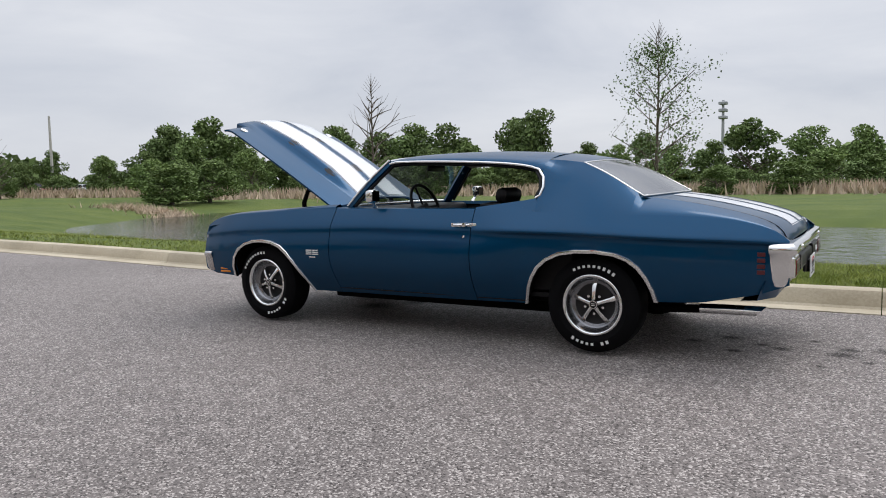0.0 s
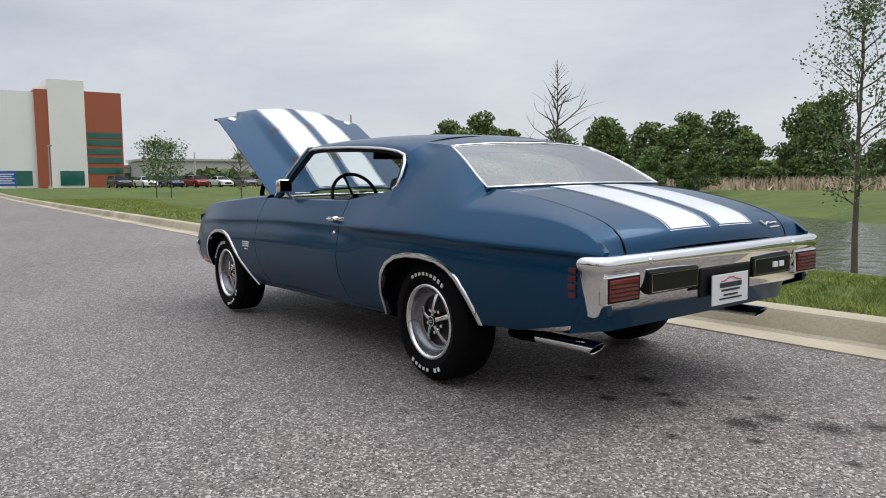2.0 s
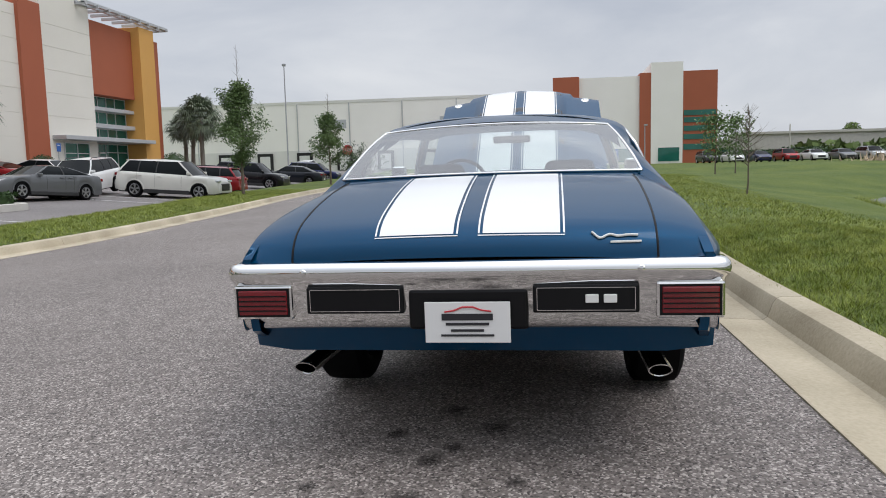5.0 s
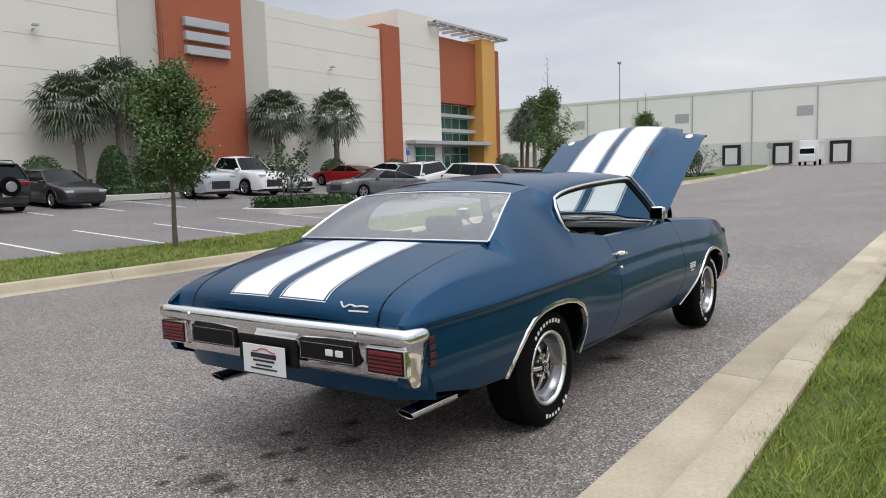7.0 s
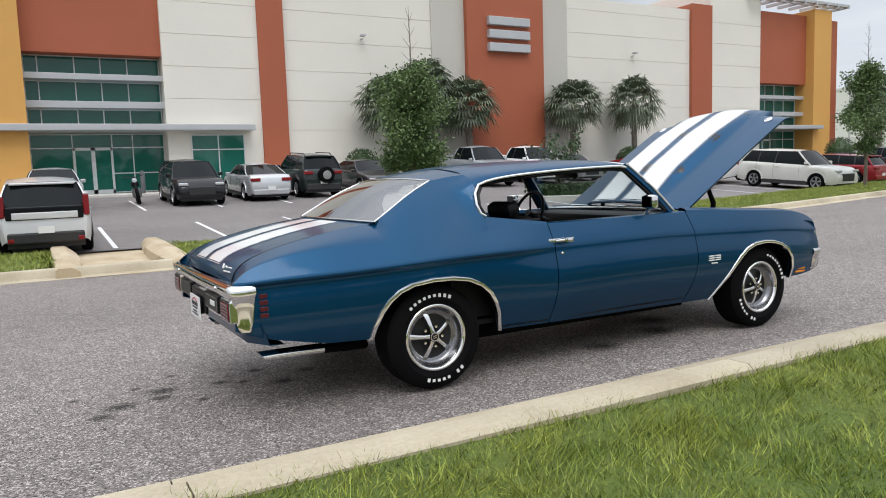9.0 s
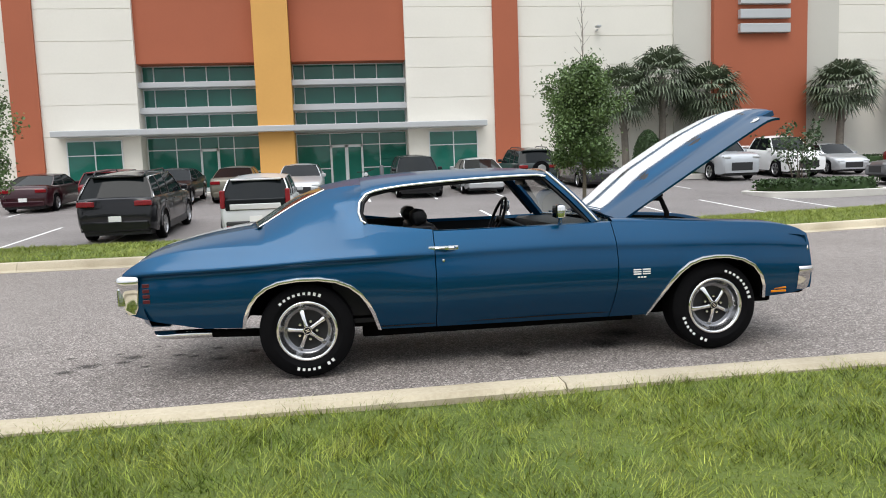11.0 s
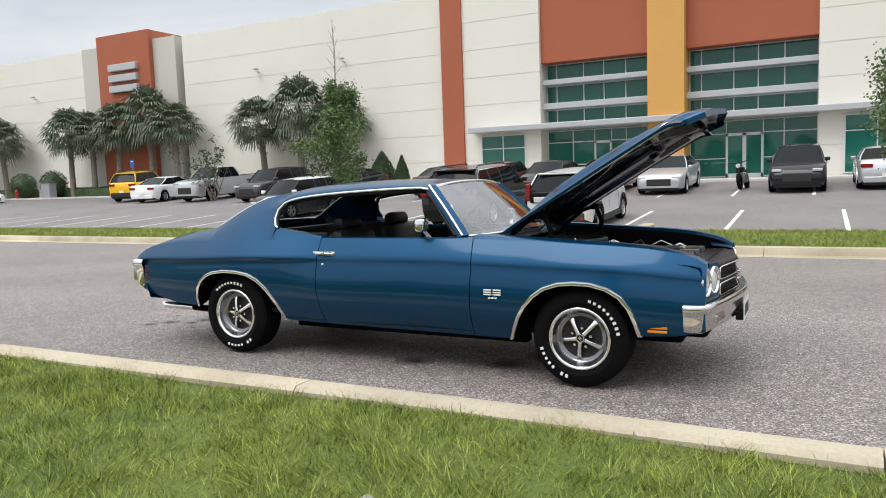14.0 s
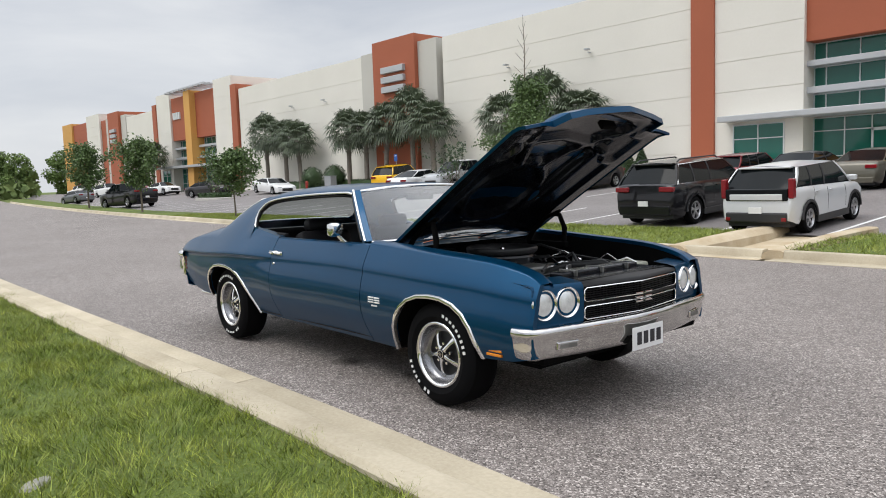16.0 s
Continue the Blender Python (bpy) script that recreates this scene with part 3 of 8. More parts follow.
# east corner entrance
wall_block(38.9, 41.0, FRONT - 0.25, 12.75, WALL_RED, "pier", joints=False)
wall_block(41.0, 46.5, FRONT - 0.1, 14.2, WALL_WHITE, y1=42)
entry_bay(46.5, 52.4, [(48.3, 49.3)])
wall_block(52.4, 54.6, FRONT - 0.6, 13.3, WALL_OCHRE, "ochre_pier", joints=False, y1=36)
wall_block(54.6, 56.6, FRONT + 0.2, 12.75, WALL_RED, "pier", joints=False, y1=52)
part("canopy", boxes((41.5, 53, FRONT - 1.15, FRONT + 1.0, 3.76, 4.06), bevel=0.03), ALU, warehouse)
part("roof_trellis", boxes((45, 56.5, FRONT - 0.9, FRONT - 0.6, 13.65, 13.85), (45, 56.5, FRONT - 0.2, FRONT, 13.65, 13.85), *[(45 + 1.4 * k, 45.2 + 1.4 * k, FRONT - 1.0, FRONT + 1.5, 13.55, 13.75) for k in range(9)]), ALU, warehouse)
glazing(42.6, 45.4, BASE + 0.1, 3.6, FRONT - 0.14, [44.0], [2.85], warehouse)
for k, (a, b, top, mt) in enumerate(((-122, -118.8, 12.4, WALL_RED), (-129, -122, 13.6, WALL_WHITE), (-138, -129, 12.8, WALL_RED), (-144, -138, 13.2, WALL_OCHRE))):
    wall_block(a, b, FRONT - 0.3 * (k % 2), top, mt)

# the loading-dock warehouse at the end of the road
dock = thing("dock_warehouse", "long white dock warehouse with terracotta office end", "building", kind="structure")
BX = 115.0
DOCK_WHITE = material("white_dock_wall", (0.84, 0.82, 0.77), 0.75, vary=0.05, scale=0.2, fine=6, bump=0.002)
DOCK_BAND = material("pale_grey_dock_wall", (0.68, 0.67, 0.63), 0.75, vary=0.07, scale=0.3, fine=6, bump=0.002)


def dock_wall(y0, y1, top, mat, name="wall_panel", dx=0.0, z0=0.2):
    return part(name, boxes((BX - dx, BX + 30, y0, y1, z0, top)), mat, dock)


for k in range(9):
    dock_wall(6.4 + 9.0 * k + 0.02, 6.4 + 9.0 * (k + 1) - 0.02, 12.75, DOCK_WHITE)
dock_wall(-0.1, 6.4, 12.25, WALL_RED, "pier", 0.2)
dock_wall(-4.2, -0.1, 15.0, WALL_RED, "pier", 0.6)
dock_wall(-13.5, -4.2, 14.8, DOCK_WHITE)
dock_wall(-15.2, -13.5, 15.2, WALL_RED, "pier", 0.4)
dock_wall(-20.0, -15.2, 16.7, DOCK_WHITE, "wall_panel", 0.5)
dock_wall(-25.2, -20.0, 15.3, WALL_RED, "pier", 0.0)
DARK_RUBBER = material("black_dock_seal", (0.02, 0.02, 0.02), 0.9)
DOOR_WHITE = material("white_roller_door", (0.66, 0.66, 0.63), 0.6, vary=0.05)
for y in (11.0, 18.7, 26.0, 33.0, 40.0, 47.0, 54.0):
    d = part("dock_door", boxes((BX - 0.35, BX, y, y + 2.7, 1.3, 4.4)), DARK_RUBBER, dock, "black rubber dock seal")
    part("roller_door", boxes((BX - 0.38, BX - 0.30, y + 0.45, y + 2.25, 1.4, 3.9)), DOOR_WHITE, d)
for y in (14.5, 22.3, 37):
    part("roller_door", boxes((BX - 0.06, BX, y, y + 3.0, 1.1, 4.5)), DOOR_WHITE, dock)
part("roller_door", boxes((BX - 0.3, BX - 0.15, 1.2, 4.8, 1.0, 5.0)), DOOR_WHITE, dock)
part("door_canopy", boxes((BX - 1.6, BX - 0.2, 0.4, 5.6, 5.6, 5.9)), ALU, dock)
for y in (16.0, 34.0, 52.0):
    part("wall_vent", boxes((BX - 0.05, BX, y, y + 2.2, 8.3, 9.7)), ALU, dock)
part("roof_edge", boxes((BX - 0.06, BX + 0.3, 6.4, 87.4, 12.45, 12.9)), DOCK_BAND, dock)
for a, b in ((2.6, 3.5), (4.2, 5.0), (5.5, 6.3), (6.8, 7.6), (7.9, 8.7)):
    part("window", boxes((BX - 0.08, BX, -25.0, -20.2, a + 0.6, b + 0.6)), TINT, dock)
for y in (-19.5, -12.8, -8.2):
    part("window", boxes((BX - 0.6 if y < -15 else BX - 0.08, BX, y, y + 3.2, 1.5, 3.6)), TINT, dock)
for k in range(9):
    part("lower_band", boxes((BX - 0.03, BX + 0.2, 6.4 + 9.0 * k + 0.05, 6.4 + 9.0 * (k + 1) - 0.05, 0.2, 4.75)), DOCK_BAND, dock)
for k in range(10):
    part("downpipe", boxes((BX - 0.14, BX - 0.04, 6.35 + 9.0 * k, 6.5 + 9.0 * k, 0.4, 12.45)), ALU, dock)

# ---- the blue muscle car ----
PAINT = material("blue_metallic_paint", (0.0018, 0.047, 0.112), 0.38, 0.66, vary=0.06, scale=2.0, fine=900, coat=0.5, spec=0.0)
PAINT.node_tree.nodes["Principled BSDF"].inputs["Coat Roughness"].default_value = 0.08
STRIPE = material("white_stripe_paint", (0.78, 0.79, 0.80), 0.35, vary=0.03, scale=3, fine=200, coat=0.8)
CHROME = material("chrome", (0.78, 0.78, 0.77), 0.07, 1.0, vary=0.04, scale=6, fine=80)
CHROME_WORN = material("pitted_chrome", (0.58, 0.57, 0.56), 0.05, 1.0, vary=0.2, scale=9, fine=120, bump=0.0002)
TRIM_BLACK = material("satin_black_trim", (0.005, 0.005, 0.006), 0.4, vary=0.15, spec=0.22)
UNDER = material("underbody_black", (0.004, 0.004, 0.004), 0.9, vary=0.3, scale=5, spec=0.05)
HOOD_UNDER = material("gloss_black_paint", (0.005, 0.006, 0.009), 0.24, vary=0.1, coat=0.2, spec=0.35)
RUBBER = material("tyre_rubber", (0.004, 0.004, 0.0045), 0.75, vary=0.15, scale=12, fine=120, spec=0.07)
LETTER = material("white_raised_rubber", (0.72, 0.72, 0.70), 0.6, vary=0.06)
VINYL = material("black_vinyl", (0.006, 0.006, 0.007), 0.5, vary=0.2, scale=20, fine=300, bump=0.0008, spec=0.2)
RED_LENS = material("red_lens", (0.17, 0.006, 0.011), 0.12, vary=0.2, scale=30, coat=0.5)
GILL_RED = material("dark_red_gill", (0.075, 0.006, 0.010), 0.3, vary=0.2)
AMBER_LENS = material("amber_lens", (0.62, 0.20, 0.008), 0.15, vary=0.1, coat=0.5)
LAMP_GLASS = material("clear_lamp_glass", (0.68, 0.70, 0.70), 0.15, 0.35, vary=0.3, scale=26, fine=120, coat=1.0)
WHEEL_GREY = material("dark_argent_wheel", (0.016, 0.016, 0.017), 0.5, 0.1, vary=0.1, spec=0.3)
PLATE_WHITE = material("white_plate", (0.74, 0.74, 0.73), 0.4, vary=0.03)
INK = material("black_ink", (0.02, 0.02, 0.025), 0.5)
RED_INK = material("red_ink", (0.5, 0.03, 0.04), 0.5)
ENGINE_GREY = material("dirty_alloy", (0.22, 0.22, 0.21), 0.45, 0.8, vary=0.35, scale=15, fine=120)
HOSE = material("hose_rubber", (0.015, 0.015, 0.016), 0.5, vary=0.1)
# mirror glass coloured dark, as if it reflected the dim cabin
MIRROR_DARK = material("dark_reflection_mirror", (0.06, 0.062, 0.066), 0.04, 1.0)
CAR_GLASS = glass_material("car_glass", (0.80, 0.86, 0.84))

car = thing("muscle_car", "dark blue coupe with white stripes and raised hood", "car", at=pose(0, 0, 0, -0.65))
WIDTH = [(-2.57, 0.800), (-2.5, 0.825), (-2.4, 0.846), (-2.2, 0.872), (-2.0, 0.893), (-1.42, 0.932), (-1.0, 0.922), (-0.5, 0.908), (0.3, 0.903), (0.85, 0.907), (1.42, 0.918), (1.9, 0.888), (2.1, 0.858), (2.17, 0.842)]
LOW = [(-2.57, 0.52), (-2.4, 0.46), (-2.08, 0.395), (-1.82, 0.385)]
SILL = [(-0.94, 0.315), (0.0, 0.300), (0.94, 0.295)]
NOSE_LOW = [(1.785, 0.38), (2.02, 0.395), (2.17, 0.43)]
R_ARCH = [(-1.815, 0.385), (-1.80, 0.46), (-1.765, 0.54), (-1.72, 0.60), (-1.66, 0.645), (-1.58, 0.675), (-1.46, 0.69), (-1.33, 0.688), (-1.22, 0.67), (-1.13, 0.63), (-1.065, 0.575), (-1.02, 0.51), (-0.985, 0.44), (-0.945, 0.315)]
F_ARCH = [(0.945, 0.295), (0.985, 0.38), (1.03, 0.465), (1.08, 0.54), (1.14, 0.605), (1.21, 0.655), (1.30, 0.685), (1.40, 0.694), (1.50, 0.69), (1.60, 0.665), (1.68, 0.62), (1.735, 0.55), (1.765, 0.47), (1.785, 0.38)]
TOP = [(-2.57, 0.770), (-2.50, 0.822), (-2.40, 0.860), (-2.2, 0.897), (-1.9, 0.915), (-1.5, 0.922), (-1.05, 0.935), (-0.9, 0.965), (-0.55, 0.955), (0.5, 0.958), (0.7, 0.960), (1.0, 0.948), (1.34, 0.930), (1.78, 0.905), (2.0, 0.875), (2.1, 0.848), (2.17, 0.812)]
CREASE = [(-2.57, 0.748), (-2.41, 0.760), (-1.86, 0.775), (-1.38, 0.795), (-1.15, 0.800), (-0.7, 0.803), (-0.28, 0.810), (0.33, 0.815), (0.67, 0.808), (1.67, 0.778), (2.17, 0.735)]
SIDE_OFF = [(-0.54, -0.150), (-0.47, -0.104), (-0.38, -0.052), (-0.30, -0.016), (-0.22, -0.002), (-0.17, 0.0), (-0.12, -0.006), (-0.07, -0.018), (-0.03, -0.028), (0.0, -0.031), (0.025, -0.040), (0.07, -0.062), (0.13, -0.094), (0.2, -0.14)]
# the rear flank: a pressed line with a hollow under it
HAUNCH_OFF = [(-0.54, -0.16), (-0.47, -0.125), (-0.38, -0.082), (-0.30, -0.050), (-0.22, -0.029), (-0.17, -0.023), (-0.12, -0.022), (-0.07, -0.025), (-0.03, -0.029), (-0.012, -0.024), (0.0, -0.008), (0.012, -0.006), (0.03, -0.016), (0.07, -0.046), (0.13, -0.092), (0.2, -0.145)]


def low_z(x):
    for t in (LOW, R_ARCH, SILL, F_ARCH, NOSE_LOW):
        if t[0][0] - 1e-6 <= x <= t[-1][0] + 1e-6:
            return lerp(t, x)
    return 0.4


def side_y(x, z):
    d = z - ease(CREASE, x)
    f = min(1.0, max(0.0, (-0.45 - x) / 0.55))
    f = f * f * (3 - 2 * f)
    return ease(WIDTH, x) + (1 - f) * ease(SIDE_OFF, d) + f * ease(HAUNCH_OFF, d)


def gap_bend(x, z):
    """The door gaps lean a little with height."""
    f = 0.018 * math.exp(-((x - 0.69) / 0.16) ** 2) * math.cos((z - 0.72) * 5.5) - 0.012 * math.exp(-((x - 0.69) / 0.16) ** 2)
    return x + f


def side_rows(xs, s):
    rows = []
    for x in xs:
        zb, zt, c = low_z(x), ease(TOP, x), ease(CREASE, x)
        zs = [zb, 0.36, 0.42, 0.47, 0.53, 0.58, 0.62, 0.66, c - 0.10, c - 0.065, c - 0.04, c - 0.024, c - 0.012, c - 0.005, c, c + 0.006, c + 0.014, c + 0.03, c + 0.07, zt]
        top = max(zt, c + 0.004)
        row, last = [], zb
        for k, z in enumerate(zs):
            z = min(max(z, zb + 0.0045 * k), top - 0.0006 * (len(zs) - 1 - k))
            z = max(z, last)
            last = z
            row.append((gap_bend(x, z), s * side_y(x, z), z))
        rows.append(row)
    return rows


def spread(a, b, step, extra=()):
    n = max(1, round((b - a) / step))
    return sorted({round(a + (b - a) * k / n, 4) for k in range(n + 1)} | {round(v, 4) for v in extra if a <= v <= b})


def shell(bm, rows, d=0.02, mat=0):
    """A skin with a turned-in flange along its border."""
    v = patch(bm, rows, mat=mat)
    ring = [*v[0], *[r[-1] for r in v[1:-1]], *v[-1][::-1], *[r[0] for r in v[-2:0:-1]]]
    inner = [bm.verts.new((q.co.x, q.co.y - math.copysign(d, q.co.y), q.co.z)) for q in ring]
    for k in range(len(ring)):
        j = (k + 1) % len(ring)
        if (ring[k].co - ring[j].co).length > 1e-7:
            f = bm.faces.new((ring[k], ring[j], inner[j], inner[k]))
            f.material_index = mat
    return v


def roof_edge(x):
    """The side rail: half width and height."""
    return (ease([(-1.2, 0.70), (-1.0, 0.672), (-0.6, 0.655), (0.0, 0.645), (0.28, 0.635)], x), ease([(-1.2, 1.09), (-1.06, 1.175), (-0.98, 1.230), (-0.83, 1.262), (-0.58, 1.285), (-0.17, 1.305), (0.21, 1.312), (0.28, 1.300)], x))


def roof_z(x, y):
    yr, zr = roof_edge(x)
    zc = ease([(-1.27, 1.288), (-1.13, 1.318), (-1.0, 1.338), (-0.825, 1.354), (-0.54, 1.370), (-0.2, 1.375), (0.1, 1.368), (0.2, 1.356), (0.30, 1.336)], x)
    if x < -1.02 and abs(y) <= 0.56:
        ze = lerp([(-1.27, 1.256), (-1.15, 1.274), (-1.02, 1.286)], x)
        return zc - (zc - ze) * (y / 0.553) ** 2
    u = min(1.0, abs(y) / yr)
    return zr + (zc - zr) * (1 - u**2.6) ** (1 / 1.8)


BACK_EDGE = [(-1.70, 0.665, 1.035), (-1.6, 0.645, 1.092), (-1.5, 0.618, 1.150), (-1.4, 0.590, 1.202), (-1.27, 0.553, 1.256)]


def back_edge(x):
    return (lerp([(a, b) for a, b, _ in BACK_EDGE], x), lerp([(a, c) for a, _, c in BACK_EDGE], x))


def deck_z(x, y):
    z = ease([(-2.535, 0.752), (-2.525, 0.80), (-2.50, 0.842), (-2.45, 0.882), (-2.35, 0.921), (-2.2, 0.961), (-2.0, 1.001), (-1.8, 1.030), (-1.66, 1.045)], x)
    return z - 0.020 * (abs(y) / 0.66) ** 2.2


for s, side in ((1, "left"), (-1, "right")):
    # front fender
    bm = bmesh.new()
    xs = spread(0.694, 2.165, 0.05, [a for a, _ in F_ARCH] + [0.9, 2.1, 2.14])
    rows = side_rows(xs, s)
    shell(bm, rows, 0.03)
    top = []
    for x in xs:
        zt, y0 = ease(TOP, x), side_y(x, ease(TOP, x))
        yi = lerp([(0.69, 0.735), (1.9, 0.70), (2.165, 0.69)], x)
        lift = lerp([(0.69, 0.028), (1.9, 0.02), (2.1, 0.012), (2.165, 0.004)], x)
        row = []
        for k in range(8):
            a = k / 7 * math.pi / 2
            row.append((gap_bend(x, zt) if k == 0 else x, s * (y0 + (yi - y0) * (1 - math.cos(a))), zt + lift * math.sin(a)))
        row += [(x, s * (yi - 0.012), zt + lift - 0.006), (x, s * (yi - 0.018), zt + lift - 0.03)]
        top.append(row)
    patch(bm, top)
    fender = part("front_fender", bm, PAINT, car, smooth=38)
    bm = bmesh.new()
    patch(bm, [[(x, s * lerp([(0.69, 0.717), (1.9, 0.682), (2.165, 0.672)], x), ease(TOP, x) + lerp([(0.69, -0.002), (1.9, -0.01), (2.165, -0.026)], x)), (x, s * 0.66, 0.78), (x, s * 0.60, 0.62), (x, s * 0.58, 0.45)] for x in spread(0.72, 2.1, 0.12)])
    part("inner_fender", bm, UNDER, car, smooth=40)
    # door
    bm = bmesh.new()
    rows = side_rows(spread(-0.556, 0.688, 0.07), s)
    shell(bm, rows, 0.05)
    sill = [[(x, s * side_y(x, ease(TOP, x)), ease(TOP, x)), (x, s * (side_y(x, ease(TOP, x)) - 0.012), ease(TOP, x) + 0.006), (x, s * (side_y(x, ease(TOP, x)) - 0.05), ease(TOP, x) + 0.006), (x, s * (side_y(x, ease(TOP, x)) - 0.06), ease(TOP, x) - 0.02)] for x in spread(-0.556, 0.688, 0.1)]
    patch(bm, sill)
    door = part("door", bm, PAINT, car, smooth=38)
    bm = bmesh.new()
    patch(bm, [[(x, s * 0.775, 0.955), (x, s * 0.755, 0.90), (x, s * 0.75, 0.6), (x, s * 0.76, 0.36)] for x in spread(-0.55, 0.62, 0.2)])
    part("door_panel", bm, VINYL, door, "black vinyl inner panel", smooth=40)
    hy = side_y(-0.50, 0.845)
    bm = bmesh.new()
    tube(bm, [(-0.42, s * (hy + 0.006), 0.846), (-0.435, s * (hy + 0.024), 0.848), (-0.5, s * (hy + 0.028), 0.849), (-0.56, s * (hy + 0.024), 0.848)], [0.008, 0.010, 0.012, 0.008], 8)
    box(bm, -0.60, -0.40, min(s * (hy - 0.002), s * (hy + 0.006)), max(s * (hy - 0.002), s * (hy + 0.006)), 0.832, 0.860, 0.003)
    revolve(bm, [(0.0, s * (hy + 0.042)), (0.014, s * (hy + 0.040)), (0.018, s * (hy + 0.02)), (0.018, s * hy)], 14, "y", (-0.485 if s < 0 else -0.52, 0, 0.849))
    part("door_handle", bm, CHROME, door, "chrome handle", smooth=40)
    ly = side_y(-0.505, 0.765)
    bm = bmesh.new()
    revolve(bm, [(0.0, s * (ly + 0.010)), (0.008, s * (ly + 0.009)), (0.012, s * (ly + 0.004)), (0.013, s * (ly - 0.01))], 14, "y", (-0.505, 0, 0.765))
    part("door_lock", bm, CHROME, door, smooth=40)
    # rear quarter with the roof pillar
    bm = bmesh.new()
    xs = spread(-2.565, -0.562, 0.05, [a for a, _ in R_ARCH] + [-2.54, -2.5, -1.02, -1.27, -1.7])
    rows = side_rows(xs, s)
    shell(bm, rows, 0.03)
    up = []
    for x in [v for v in xs if v <= -1.019]:
        z0 = ease(TOP, x)
        y0 = side_y(x, z0)
        if x > -1.27:
            yi = 0.553
            zi = roof_z(x, yi)
        elif x > -1.70:
            yi, zi = back_edge(x)
        else:
            yi = 0.626
            zi = deck_z(x, 0.622) + 0.001
        w = max(0.0, min(1.0, (x + 1.24) / 0.22))
        w = w * w * (3 - 2 * w)
        yr, zr = roof_edge(x)
        row = []
        # the flank runs on upwards and turns softly into the pillar
        slope = (side_y(x, z0) - side_y(x, z0 - 0.015)) / 0.015
        reach = 0.42 * (zi - z0)
        ya, za = max(yi, y0 + slope * reach), z0 + reach
        yb, zb = yi - (yi - y0) * 0.33, zi - (zi - z0) * 0.24
        for k in range(15):
            q = k / 14
            c0, c1, c2, c3 = (1 - q) ** 3, 3 * q * (1 - q) ** 2, 3 * q * q * (1 - q), q**3
            y1, z1 = c0 * y0 + c1 * ya + c2 * yb + c3 * yi, c0 * z0 + c1 * za + c2 * zb + c3 * zi
            if q < 0.6:
                y2, z2 = y0 + (yr - y0) * q / 0.6, z0 + (zr - z0) * q / 0.6
            else:
                y2 = yr + (yi - yr) * (q - 0.6) / 0.4
                z2 = roof_z(x, y2)
            row.append((x, s * (y1 + (y2 - y1) * w), z1 + (z2 - z1) * w))
        up.append(row)
    patch(bm, up)
    # below the quarter window
    lowq = []
    for x in spread(-1.04, -0.562, 0.06):
        z0 = ease(TOP, x)
        y0 = side_y(x, z0)
        zi = lerp([(-1.05, 1.045), (-0.98, 1.020), (-0.78, 0.994), (-0.56, 0.966)], x)
        lowq.append([(x, s * (y0 - (0.056 * (zi - z0) / 0.08 if k else 0) * k / 3), z0 + (zi - z0) * k / 3) for k in range(4)] + [(x, s * (y0 - 0.09), zi), (x, s * (y0 - 0.10), zi - 0.03)])
    patch(bm, lowq)
    bmesh.ops.remove_doubles(bm, verts=bm.verts, dist=0.0015)
    quarter = part("rear_quarter_panel", bm, PAINT, car, smooth=38)
    # wheel-arch mouldings
    for arch, owner in ((R_ARCH, quarter), (F_ARCH, fender)):
        pts = [(x, s * (side_y(x, z) + 0.003), z - 0.004) for x, z in arch]
        bm = bmesh.new()
        rows = []
        cx = (arch[0][0] + arch[-1][0]) / 2
        for (x, y, z) in pts:
            d = Vector((x - cx, 0, z - 0.38)).normalized()
            p = Vector((x, y, z))
            o = Vector((0, s, 0))
            rows.append([p - d * 0.006 - o * 0.02, p - d * 0.006 + o * 0.004, p + d * 0.004 + o * 0.008, p + d * 0.016 + o * 0.005, p + d * 0.020 - o * 0.004])
        patch(bm, rows)
        part("arch_moulding", bm, CHROME, owner, "bright arch trim", smooth=50)
        bm = bmesh.new()
        well = []
        for x, z in arch:
            well.append([(x, s * (side_y(x, z) - 0.02), z), (x, s * 0.72, z + 0.03), (x, s * 0.52, z + 0.03)])
        patch(bm, well)
        vs = [bm.verts.new((x, s * 0.52, z + 0.03)) for x, z in arch]
        bm.faces.new(vs)
        part("wheel_well", bm, UNDER, owner, smooth=50)
    # sill trim line and gills
    bm = bmesh.new()
    for x0, x1 in ((-0.93, -0.57), (-0.55, 0.68)):
        for k in range(1):
            y = side_y((x0 + x1) / 2, 0.335)
            box(bm, x0, x1, min(s * (y - 0.004), s * (y + 0.004)), max(s * (y - 0.004), s * (y + 0.004)), 0.331, 0.337)
    part("sill_moulding", bm, TRIM_BLACK, car)
    for k in range(4):
        z = 0.695 - 0.034 * k
        y = side_y(-2.42, z)
        bm = boxes((-2.442, -2.398, min(s * (y - 0.004), s * (y + 0.006)), max(s * (y - 0.004), s * (y + 0.006)), z - 0.012, z + 0.012), bevel=0.003)
        part("gill_marker", bm, GILL_RED, quarter, "dark red slotted gill")
    # amber marker
    y = side_y(1.94, 0.43) + 0.001
    for z in (0.418, 0.442):
        part("side_marker", boxes((1.84, 1.955, min(s * (y - 0.01), s * (y + 0.006)), max(s * (y - 0.01), s * (y + 0.006)), z - 0.008, z + 0.008), bevel=0.004), AMBER_LENS, fender, "amber side marker")
    # fender badge: two bright shapes over a small plate
    y = side_y(0.86, 0.62)
